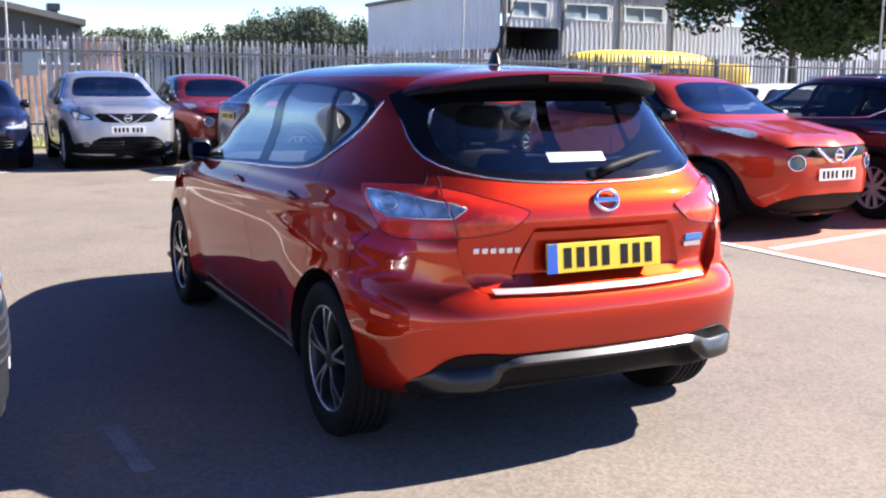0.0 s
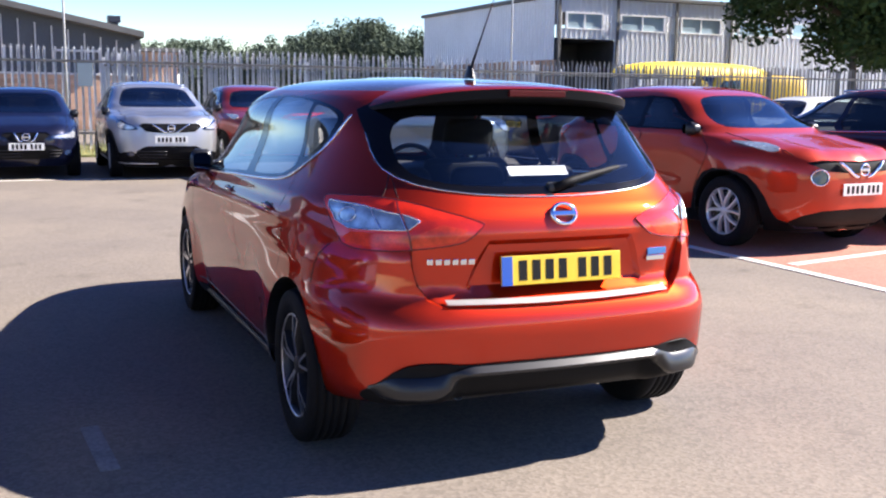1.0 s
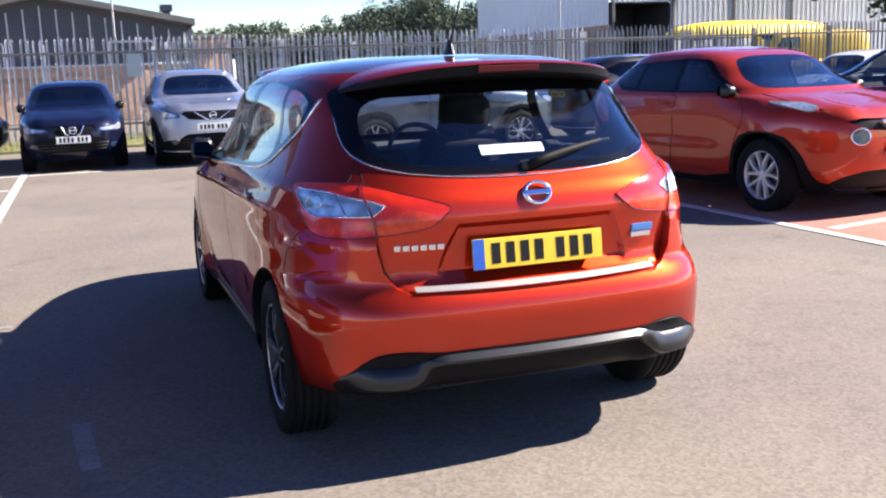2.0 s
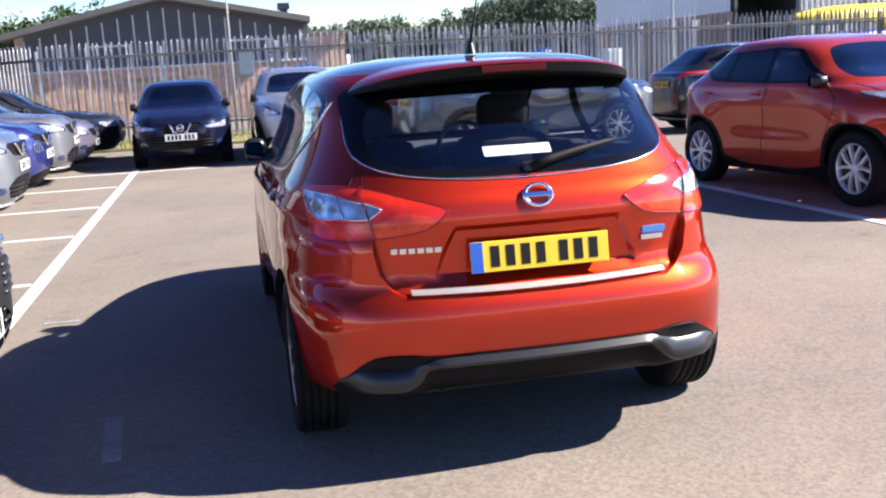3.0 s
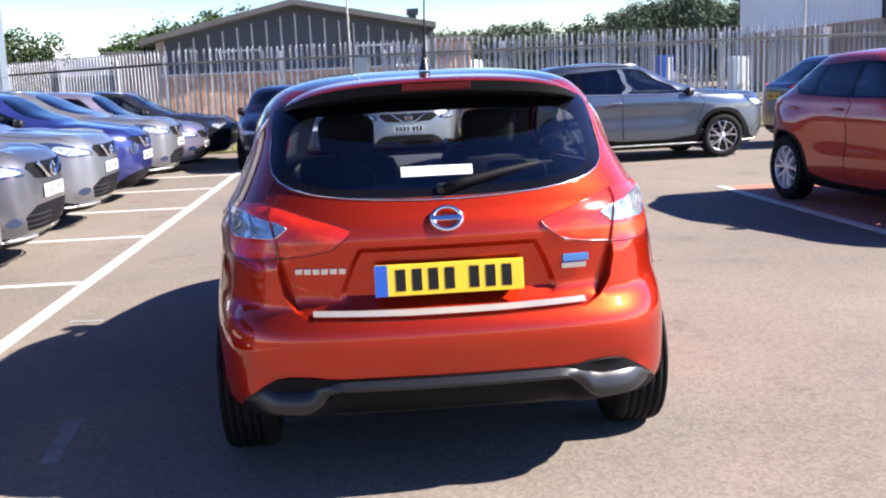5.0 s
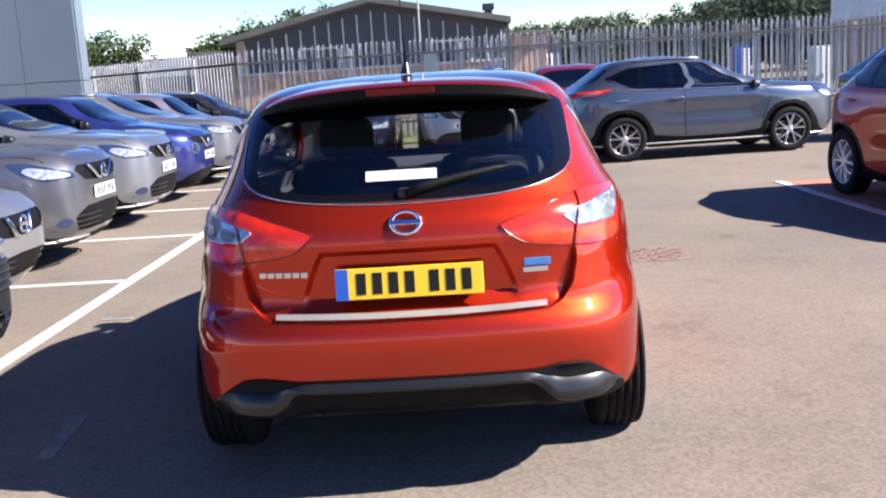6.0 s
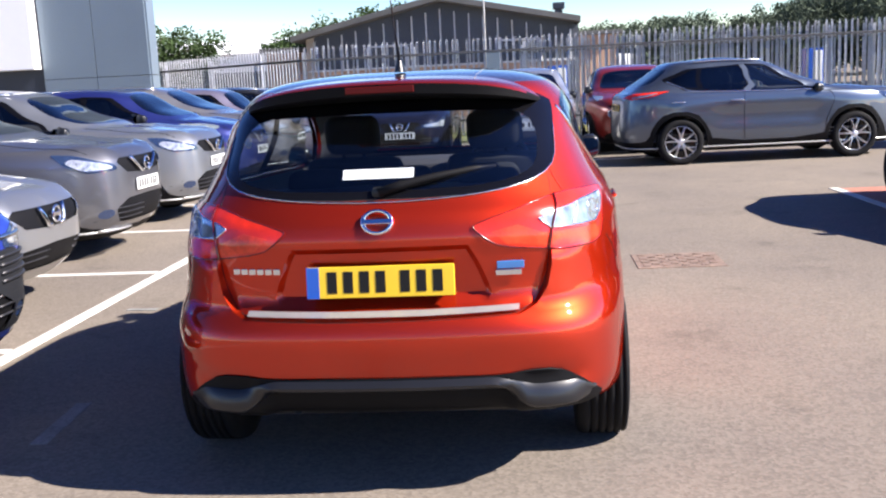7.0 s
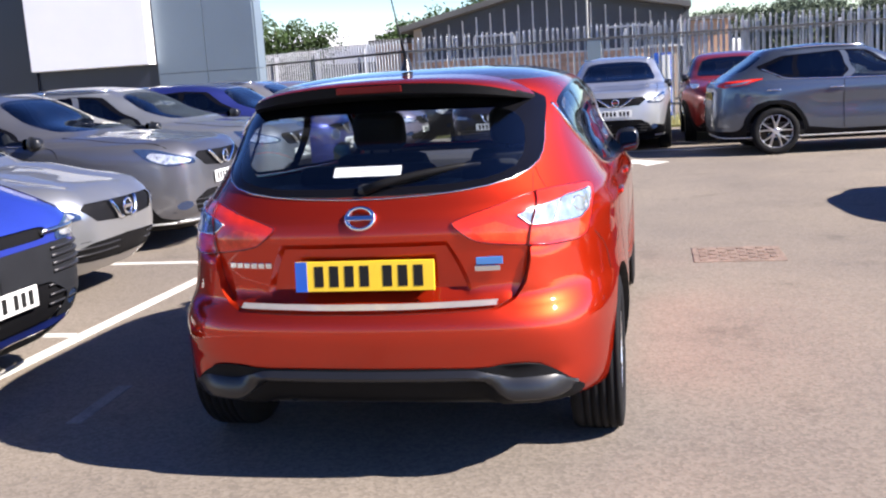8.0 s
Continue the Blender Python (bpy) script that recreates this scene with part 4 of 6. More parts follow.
    if plate:
        number_plate(car, on_nose((hl - 0.285 if van else hl - 0.2) if kind != "small" else hl - 0.165, 0.02), PLATE_WHITE)
    if van and clad:
        pts = sh.line([("f", -0.8, 0.3), ("f", 0, 0.285), ("f", 0.8, 0.3)], 0.004, 0.06, 2)
        tube_part("bumper_lip", pts, 0.024, BRUSHED, car, 6)
        for z in (0.42, 0.47, 0.52):
            pts = sh.line([("f", -0.4, z), ("f", 0, z), ("f", 0.4, z)], -0.004, 0.06, 1)
            tube_part("intake_bar", pts, 0.008, DARK_METAL, car, 5)
    if kind == "crossover":
        pts = sh.line([("f", -0.62, 0.275), ("f", 0, 0.262), ("f", 0.62, 0.275)], 0.012, 0.06, 2)
        tube_part("skid_trim", pts, 0.011, BRUSHED, car, 6)
    if tail:
        q, v = sh.uv("r", 0, belt - 0.2, 1)
        p = Vector(sh.pos(np.array([q]), np.array([v]), np.array([0.02]))[0])
        number_plate(car, Matrix.Translation(p), PLATE_YELLOW)
    return car


# ---------------------------------------------------------------- the red hatchback
def red_hatchback():
    car = thing("hatchback_car", pose(0, 0, 0), "glossy metallic red five-door hatchback standing on the asphalt lane", "car")
    step = lambda e0, e1, x: (lambda t: t * t * (3 - 2 * t))(np.clip((x - e0) / (e1 - e0), 0, 1))

    def plate_recess(p):
        p = p.copy()
        ax, z, rear = np.abs(p[..., 0]), p[..., 2], p[..., 1] < 0.35
        clamp = lambda t: np.clip(t, 0, 1)
        edge = np.interp(z, (0.73, 0.885), (0.365, 0.3))
        inset = 0.02 * clamp((edge + 0.02 - ax) / 0.02) * clamp((0.905 - z) / 0.02) * clamp((z - 0.7) / 0.03)
        p[..., 1] += np.where(rear, inset, 0)
        return p

    def tail_fins(p):
        """The lower trim: a recessed middle between two scooped fins."""
        p = p.copy()
        x, z, rear = np.abs(p[..., 0]), p[..., 2], p[..., 1] < 0.3
        low = 1 - step(0.385, 0.41, z)
        p[..., 1] += np.where(rear, 0.06 * (1 - step(0.4, 0.48, x)) * low, 0)
        fin = np.exp(-((x - 0.62) / 0.12) ** 2) * step(0.3, 0.33, z) * (1 - step(0.36, 0.415, z))
        p[..., 1] += np.where(rear, -0.006 * fin, 0)
        scoop = step(0.44, 0.52, x) * (1 - step(0.64, 0.74, x)) * step(0.395, 0.425, z) * (1 - step(0.445, 0.475, z))
        p[..., 1] += np.where(rear, 0.012 * scoop, 0)
        ledge = (1 - step(0.42, 0.5, x)) * step(0.405, 0.42, z) * (1 - step(0.42, 0.46, z))
        p[..., 1] += np.where(rear, -0.018 * ledge, 0)
        return p

    def tail_bow(p):
        """The tail bows backwards in plan."""
        p = p.copy()
        ax, y = np.abs(p[..., 0]), p[..., 1]
        p[..., 1] += (0.12 * np.minimum(ax, 0.85) ** 2 - 0.012) * (1 - step(0.25, 0.75, y))
        return p

    gate_z, gate_x = (0.655, 0.662, 0.69, 0.75, 0.82, 0.93), (0.45, 0.47, 0.53, 0.57, 0.585, 0.59)

    def bumper_shoulders(p):
        """The bumper's corners stand proud of the tailgate on both sides of it."""
        p = p.copy()
        ax, y, z = np.abs(p[..., 0]), p[..., 1], p[..., 2]
        e = np.interp(z, gate_z, gate_x)
        inside = 1 - step(e + 0.001, e + 0.011, ax)
        tuck = np.interp(z, (0.66, 0.69, 0.74, 0.8, 0.86, 0.91), (0.0, 0.022, 0.022, 0.015, 0.005, 0.0)) * inside
        proud = -tuck + 0.02 * step(0.665, 0.73, z) * (1 - step(0.83, 0.9, z)) * step(e + 0.001, e + 0.011, ax) * (1 - step(0.62, 0.77, ax))
        p[..., 1] -= np.where(y < 0.35, proud, 0)
        return p

    def side_crease(p):
        """A shoulder ridge over the rear wheel and a hollow along the doors."""
        p = p.copy()
        y, z = p[..., 1], p[..., 2]
        along = step(0.3, 0.6, y) * (1 - step(3.7, 4.1, y))
        ridge = 0.012 * np.exp(-((z - (0.93 - 0.03 * (y - 1))) / 0.045) ** 2) * along
        hollow = -0.014 * np.exp(-((z - (0.62 - 0.05 * (y - 2))) / 0.13) ** 2) * step(1.0, 1.5, y) * (1 - step(2.9, 3.2, y))
        tuck = -0.05 * (1 - step(0.28, 0.7, z)) * step(0.95, 1.3, y) * (1 - step(2.75, 3.05, y))
        p[..., 0] += np.sign(p[..., 0]) * (ridge + hollow + tuck)
        return p

    rows = [
        (0.2, 0.85, 0.5, 4.12, 7.0, 4.2), (0.25, 0.882, 0.2, 4.24, 7.0, 4.2), (0.285, 0.896, 0.05, 4.28, 7.0, 4.2), (0.32, 0.902, -0.015, 4.3, 7.0, 4.2), (0.36, 0.908, -0.03, 4.31, 7.0, 4.2), (0.43, 0.913, -0.046, 4.34, 6.8, 4.2), (0.52, 0.914, -0.068, 4.34, 6.5, 4.2),
        (0.575, 0.914, -0.079, 4.34, 6.3, 4.2), (0.605, 0.913, -0.077, 4.34, 6.2, 4.2), (0.64, 0.912, -0.064, 4.33, 6.0, 4.2), (0.672, 0.911, -0.035, 4.32, 5.9, 4.1), (0.70, 0.909, -0.008, 4.3, 5.8, 4.0), (0.78, 0.905, 0.0, 4.22, 5.6, 3.9),
        (0.86, 0.897, -0.004, 4.02, 5.4, 3.7), (0.92, 0.886, -0.01, 3.75, 5.2, 3.6), (0.97, 0.87, 0.0, 3.45, 5.1, 3.6), (1.01, 0.858, 0.022, 3.2, 5.0, 3.8), (1.05, 0.832, 0.062, 3.06, 4.9, 4.0),
        (1.12, 0.795, 0.125, 2.94, 4.7, 4.2), (1.22, 0.755, 0.222, 2.78, 4.5, 4.3), (1.32, 0.732, 0.328, 2.62, 4.3, 4.3), (1.39, 0.692, 0.41, 2.5, 4.2, 4.2), (1.43, 0.65, 0.46, 2.4, 4.2, 4.0),
        (1.463, 0.59, 0.54, 2.25, 4.0, 3.8), (1.49, 0.49, 0.72, 2.05, 3.6, 3.4), (1.508, 0.34, 0.98, 1.82, 3.0, 3.0)]
    sh = Shell(rows, 0.031, (plate_recess, side_crease, tail_fins, bumper_shoulders, tail_bow))
    wheel_y, wheel_r, arch_r = (0.645, 3.345), 0.318, 0.368
    gate = list(zip(gate_x, gate_z))[1:] + [(0.6, 1.03), (0.606, 1.11), (0.631, 1.17), (0.637, 1.25), (0.632, 1.33), (0.617, 1.395)]
    reg = [("shoulder", [("r", 0, 0.648), ("r", 0, 0.648), ("r", 0.3, 0.651)] + [("r", x + 0.011, z - 0.004) for x, z in gate] + [("r", 0.36, 1.434), ("r", 0, 1.44), ("r", 0, 1.44)], 0, True),
           ("tailgate", [("r", 0, 0.652), ("r", 0, 0.652), ("r", 0.3, 0.655)] + [("r", x, z) for x, z in gate] + [("r", 0.35, 1.428), ("r", 0, 1.434), ("r", 0, 1.434)], 0, True),
           ("recess_edge", [("r", 0, 0.7), ("r", 0, 0.7), ("r", 0.37, 0.7), ("r", 0.385, 0.73), ("r", 0.32, 0.885), ("r", 0.31, 0.905), ("r", 0, 0.905), ("r", 0, 0.905)], 0, True),
           ("recess", [("r", 0, 0.73), ("r", 0, 0.73), ("r", 0.365, 0.73), ("r", 0.3, 0.885), ("r", 0, 0.885), ("r", 0, 0.885)], 0, True),
           ("surround", [("s", 0.62, 1.335), ("s", 0.66, 1.25), ("s", 0.88, 1.115), ("s", 1.02, 1.065), ("s", 1.5, 1.035), ("s", 2.4, 1.0), ("s", 2.82, 0.985), ("s", 2.72, 1.06), ("s", 2.2, 1.36), ("s", 1.95, 1.41), ("s", 1.5, 1.425), ("s", 1.0, 1.405), ("s", 0.75, 1.375)], 1, True),
           ("front_glass", [("s", 1.68, 1.041), ("s", 2.7, 1.003), ("s", 2.64, 1.06), ("s", 2.18, 1.345), ("s", 1.95, 1.398), ("s", 1.65, 1.411)], 0.03, True),
           ("back_glass", [("s", 0.925, 1.12), ("s", 1.08, 1.075), ("s", 1.55, 1.047), ("s", 1.555, 1.412), ("s", 1.25, 1.408), ("s", 1.0, 1.395)], 0.03, True),
           ("quarter_glass", [("s", 0.665, 1.33), ("s", 0.7, 1.25), ("s", 0.882, 1.145), ("s", 0.962, 1.387), ("s", 0.8, 1.37)], 0.03, True),
           ("windscreen", [("f", 0, 1.035), ("f", 0.55, 1.04), ("f", 0.67, 1.06), ("f", 0.5, 1.39), ("f", 0.3, 1.42), ("f", 0, 1.425)], 1, True),
           ("frit", [("r", 0, 1.052), ("r", 0.28, 1.062), ("r", 0.5, 1.088), ("r", 0.6, 1.13), ("r", 0.624, 1.19), ("r", 0.622, 1.3), ("r", 0.608, 1.388), ("r", 0.35, 1.418), ("r", 0, 1.424)], 1, True),
           ("rear_window", [("r", 0, 1.083), ("r", 0.28, 1.09), ("r", 0.47, 1.108), ("r", 0.555, 1.15), ("r", 0.562, 1.25), ("r", 0.52, 1.325), ("r", 0.42, 1.35), ("r", 0, 1.36)], 1, True),
           ("lamp", [("r", 0.325, 0.962), ("r", 0.34, 0.972), ("r", 0.43, 1.0), ("r", 0.55, 1.034), ("r", 0.64, 1.05), ("s", 0.3, 1.046), ("s", 0.43, 1.04), ("s", 0.44, 1.03), ("s", 0.36, 0.975), ("s", 0.27, 0.905), ("s", 0.215, 0.862), ("r", 0.66, 0.862), ("r", 0.58, 0.872), ("r", 0.42, 0.893), ("r", 0.37, 0.922)], 1, True),
           ("clear", [("r", 0.552, 0.974), ("r", 0.588, 0.99), ("s", 0.2, 1.016), ("s", 0.38, 1.022), ("s", 0.375, 1.01), ("s", 0.3, 0.955), ("s", 0.22, 0.932), ("r", 0.68, 0.936), ("r", 0.594, 0.94)], 0, True),
           ("lamp_low", [("r", 0.39, 0.944), ("r", 0.48, 0.962), ("r", 0.565, 0.928), ("r", 0.68, 0.924), ("s", 0.21, 0.92), ("s", 0.235, 0.9), ("s", 0.21, 0.876), ("r", 0.66, 0.874), ("r", 0.58, 0.883), ("r", 0.44, 0.902)], 0, True),
           ("lower_trim", [("r", 0, 0.455), ("r", 0.25, 0.452), ("r", 0.42, 0.45), ("r", 0.5, 0.462), ("r", 0.6, 0.46), ("r", 0.67, 0.42), ("r", 0.74, 0.36), ("r", 0.765, 0.335), ("r", 0.74, 0.308), ("r", 0.66, 0.29), ("r", 0.64, 0.203), ("r", 0.35, 0.201), ("r", 0, 0.201)], 1, True),
           ("headlamp", [("f", 0.5, 0.72), ("s", 4.0, 0.83), ("s", 3.8, 0.86), ("s", 3.9, 0.76), ("f", 0.7, 0.64), ("f", 0.5, 0.64)], 1, True),
           ("front_grille", [("f", 0, 0.72), ("f", 0.44, 0.73), ("f", 0.4, 0.6), ("f", 0, 0.58)], 0, True),
           ("sill", [("s", wheel_y[0] + 0.39, 0.26), ("s", wheel_y[1] - 0.39, 0.26), ("s", wheel_y[1] - 0.38, 0.203), ("s", wheel_y[0] + 0.38, 0.203)], 0, True)]
    for y0 in wheel_y:
        reg.append(("arch", [("s", y0 - arch_r * math.cos(a), max(wheel_r + arch_r * math.sin(a), 0.2005)) for a in np.linspace(-0.4, math.pi + 0.4, 27)], 0, True))
    pieces, _ = sh.cut(reg)
    uv, f = pieces["body"]
    high = uv[f][:, :, 1].mean(1) > sh.v_of(1.445)
    for nm, key, lb in (("tailgate", "tailgate", "metallic red tailgate"), ("bumper_return", "shoulder", ""), ("recess_edge", "recess_edge", ""), ("plate_recess", "recess", "")):
        sh.skin(nm, pieces[key], RED_PAINT, car, 0.0, lb)
    # the roof takes a dark lilac that stands for mirrored sky
    for nm, pick, mt, lb in (("body", ~high, RED_PAINT, "metallic red bodywork"), ("roof_panel", high, ROOF_SKY_TINT, "glossy roof panel, dark lilac in place of mirrored sky")):
        used, inv = np.unique(f[pick], return_inverse=True)
        sh.skin(nm, (uv[used], inv.reshape(-1, 3)), mt, car, 0.0, lb)
    sh.skin("lining", pieces["body"], TRIM_GREY, car, -0.03, "dark cabin lining")
    table = [("surround", "window_surround", GLOSS_BLACK, 0.0015, 0, 1), ("front_glass", "front_door_glass", SIDE_GLASS, 0, 0, 1), ("back_glass", "rear_door_glass", SIDE_GLASS, 0, 0, 1), ("quarter_glass", "quarter_glass", SIDE_GLASS, 0, 0, 1),
             ("windscreen", "windscreen", CLEAR_GLASS, 0, 0, 0), ("frit", "rear_screen_surround", GLOSS_BLACK, 0.002, 0, 0), ("rear_window", "rear_window", REAR_GLASS, 0.002, 0, 0),
             ("lamp", "rear_lamp", RED_LENS, 0.006, 0.014, 1), ("clear", "clear_lens", CLEAR_LENS, 0.008, 0.01, 1), ("lamp_low", "lower_lens", BRIGHT_LENS, 0.0065, 0.004, 1), ("lower_trim", "lower_trim", MATTE_BLACK, 0.006, 0.01, 0),
             ("headlamp", "headlamp", CLEAR_LENS, 0.004, 0.01, 1), ("front_grille", "front_grille", PLASTIC, -0.004, 0, 0), ("sill", "sill", PLASTIC, 0.003, 0, 1)]
    for key, nm, mt, out, bead, split in table:
        uv, f = pieces[key]
        c = uv[f].mean(1)[:, 0]
        for pick in ((c > 0, c <= 0) if split else (c < 1e9,)):
            used, inv = np.unique(f[pick], return_inverse=True)
            ob = sh.skin(nm, (uv[used], inv.reshape(-1, 3)), mt, car, out, bead=bead)
            if nm in ("windscreen", "rear_window"):
                ob.visible_shadow = False
    tube_of = lambda nm, pts, r, mt, rounds=2, out=0.002, sides=6, both=True: [tube_part(nm, sh.line(pts, out, 0.04, rounds, s), r, mt, car, sides) for s in ((1, -1) if both else (1,))]
    # seams between panels
    tube_of("tailgate_seam", [("r", -0.595, 1.12), ("r", -0.6, 1.03), ("r", -0.59, 0.93), ("r", -0.585, 0.82), ("r", -0.57, 0.75), ("r", -0.53, 0.69), ("r", -0.47, 0.662), ("r", -0.3, 0.655), ("r", 0, 0.652), ("r", 0.3, 0.655), ("r", 0.47, 0.662), ("r", 0.53, 0.69), ("r", 0.57, 0.75), ("r", 0.585, 0.82), ("r", 0.59, 0.93), ("r", 0.6, 1.03), ("r", 0.595, 1.12)], 0.0018, PLATE_INK, 2, -0.001, both=False)
    tube_of("pillar_seam", [("r", 0.6, 1.13), ("r", 0.625, 1.08), ("r", 0.66, 1.035)], 0.002, PLATE_INK, 1, 0.0)
    tube_of("bumper_seam", [("s", 0.3, 0.865), ("s", 0.38, 0.8), ("s", 0.4, 0.7)], 0.002, PLATE_INK, 1, 0.0)
    tube_of("rear_door_seam", [("s", 0.88, 1.1), ("s", 0.86, 1.0), ("s", 0.8, 0.86), ("s", 0.79, 0.76), ("s", 0.84, 0.68)], 0.0016, PLATE_INK, 2, -0.0008)
    tube_of("front_door_seam", [("s", 1.66, 1.03), ("s", 1.67, 0.7), ("s", 1.7, 0.3)], 0.0016, PLATE_INK, 1, -0.0008)
    tube_of("front_door_seam", [("s", 2.86, 0.97), ("s", 2.9, 0.7), ("s", 2.93, 0.35)], 0.0016, PLATE_INK, 1, -0.0008)
    tube_of("sill_trim", [("s", 1.03, 0.285), ("s", 1.9, 0.29), ("s", 2.9, 0.3)], 0.004, DARK_METAL, 1, 0.0)
    tube_of("window_trim", [("s", 0.605, 1.345), ("s", 0.635, 1.255), ("s", 0.86, 1.11), ("s", 1.0, 1.058), ("s", 1.5, 1.028), ("s", 2.3, 0.996), ("s", 2.8, 0.978)], 0.0065, CHROME, 2, 0.001)
    for s in (1, -1):
        for y in (1.03, 1.86):
            pts = sh.line([("s", y - 0.09, 0.935), ("s", y, 0.94), ("s", y + 0.09, 0.94)], 0.006, 0.03, 1, s)
            tube_part("door_handle", pts, [0.003] + [0.0095] * (len(pts) - 2) + [0.003], RED_PAINT, car)
            # flat black oval on the skin stands in for shade behind the handle
            bm = bmesh.new()
            q, v = sh.uv("s", y, 0.935, s)
            c = Vector(sh.pos(np.array([q]), np.array([v]), np.array([0.001]))[0])
            bmesh.ops.create_uvsphere(bm, u_segments=16, v_segments=8, radius=1, matrix=Matrix.Translation(c) @ Matrix.Diagonal((0.003, 0.055, 0.026, 1)))
            part("handle_recess", bm, PLATE_INK, car, smooth=True)
    # dark joints round the lamps
    for s in (1, -1):
        for nm in ("lamp", "clear"):
            pts = [o for k, o, *_ in reg if k == nm][0]
            v, f = tube(sh.line(pts, 0.005 if nm == "lamp" else 0.008, 0.03, 1 if nm == "lamp" else 0, s, True), 0.0028 if nm == "lamp" else 0.004, 5, True)
            obj_from("lamp_joint", v, f, DARK_RED_LENS if nm == "lamp" else SATIN_CHROME, car)
    # a round reflector behind the clear lens
    for s in (1, -1):
        ring = sh.line([("s", 0.25 + 0.04 * math.cos(a), 0.98 + 0.027 * math.sin(a)) for a in np.linspace(0, 2 * math.pi, 14, endpoint=False)], 0.008, 0.02, 1, s, True)
        v, f = tube(ring, 0.0028, 5, True)
        bowl = obj_from("reflector_ring", v, f, SATIN_CHROME, car)
        c = sum(ring, Vector()) / len(ring)
        v = [c + Vector((-0.004 * s, 0.004, 0))] + [c + 0.5 * (p - c) for p in ring]
        obj_from("bulb", v, [(0, 1 + k, 1 + (k + 1) % len(ring)) for k in range(len(ring))], LAMP_CORE, bowl)
    for s in (1, -1):
        for pts in ([("r", 0.6, 0.938), ("r", 0.612, 0.996)], [("r", 0.67, 0.936), ("r", 0.69, 1.012)]):
            tube_part("lamp_cell", sh.line(pts, 0.009, 0.02, 0, s), 0.0035, SATIN_CHROME, car)
        tube_part("lamp_split", sh.line([("r", 0.606, 1.044), ("r", 0.597, 0.95), ("r", 0.586, 0.866)], 0.0115, 0.02, 1, s), 0.0036, DARK_RED_LENS, car)
    # bright bar added in place of sunlight caught on the screen's edge
    tube_of("screen_edge", [("r", -0.62, 1.28), ("r", -0.625, 1.19), ("r", -0.603, 1.13), ("r", -0.5, 1.086), ("r", -0.28, 1.06), ("r", -0, 1.05), ("r", 0.28, 1.06), ("r", 0.5, 1.086), ("r", 0.603, 1.13), ("r", 0.625, 1.19), ("r", 0.62, 1.28)], 0.0032, SATIN_CHROME, 1, 0.0035, both=False)
    # fuel flap seam
    c0 = [("s", 0.62 + 0.085 * math.cos(a), 0.86 + 0.08 * math.sin(a)) for a in np.linspace(0, 2 * math.pi, 14, endpoint=False)]
    v, f = tube(sh.line(c0, -0.0004, 0.03, 1, 1, True), 0.0014, 4, True)
    obj_from("fuel_flap_seam", v, f, PLATE_INK, car)
    # bright strip on the bumper's shelf
    bm = bmesh.new()
    top, bot = sh.line([("r", -0.478, 0.68), ("r", 0, 0.675), ("r", 0.478, 0.68)], 0.012, 0.03, 1), sh.line([("r", -0.478, 0.666), ("r", 0, 0.66), ("r", 0.478, 0.666)], 0.012, 0.03, 1)
    n = min(len(top), len(bot))
    rowa, rowb, rowc = ([bm.verts.new(p + d) for p in (a[:n])] for a, d in ((top, Vector((0, 0, 0))), (bot, Vector((0, -0.004, 0))), (bot, Vector((0, 0.012, -0.004)))))
    for a, b in ((rowa, rowb), (rowb, rowc)):
        for i in range(n - 1):
            bm.faces.new([a[i], b[i], b[i + 1], a[i + 1]])
    bmesh.ops.recalc_face_normals(bm, faces=bm.faces)
    part("bumper_strip", bm, BRUSHED, car, "brushed metal strip", smooth=True, angle=30)
    # spoiler with the high brake lamp
    bm = bmesh.new()
    xs = np.linspace(-0.61, 0.61, 45)
    loops = []
    for x in xs:
        u = abs(x) / 0.61
        edge = 0.225 + 0.12 * u ** 2.2 + 0.36 * u ** 9
        zt = 1.466 - 0.046 * u ** 2 - 0.06 * u ** 6
        rt = 1.472 - 0.047 * u ** 2.5 - 0.055 * u ** 8
        th = 0.008 + 0.034 * (1 - u ** 5)
        y1 = 0.6 + 0.05 * u + 0.22 * u ** 7
        loops.append([(x, y1, rt + 0.012), (x, 0.5 * (edge + y1), 0.5 * (zt + rt) + 0.007), (x, edge + 0.014, zt + 0.001), (x, edge, zt - 0.006), (x, edge + 0.006, zt - th), (x, edge + 0.1, zt - th - 0.012 * (1 - u ** 5)), (x, y1 - 0.13, rt - 0.04 - 0.045 * (1 - u ** 5)), (x, y1, rt - 0.05)])
    vs = [[bm.verts.new(p) for p in lp] for lp in loops]
    for i in range(len(vs) - 1):
        for j in range(8):
            l = (j + 1) % 8
            bm.faces.new([vs[i][j], vs[i + 1][j], vs[i + 1][l], vs[i][l]])
    for end in (vs[0], vs[-1]):
        bm.faces.new(end)
    bmesh.ops.recalc_face_normals(bm, faces=bm.faces)
    sp = part("spoiler", bm, RED_PAINT, car, "red roof spoiler, black below", smooth=True, angle=38)
    sp.data.materials.append(MATTE_BLACK)
    for p in sp.data.polygons:
        if p.normal.z < 0.5:
            p.material_index = 1
    bm = bmesh.new()
    box(bm, (-0.125, 0.2195, 1.428), (0.125, 0.24, 1.453), 0.003)
    part("brake_lamp", bm, BRAKE_LENS, sp, "red high brake lamp")
    # aerial
    bm = bmesh.new()
    bmesh.ops.create_cone(bm, segments=16, radius1=0.034, radius2=0.012, depth=0.06, matrix=Matrix.Translation((0, 0.86, 1.535)) @ Matrix.Diagonal((0.75, 1.25, 1, 1)))
    aer = part("aerial_base", bm, PLASTIC, car, smooth=True, angle=40)
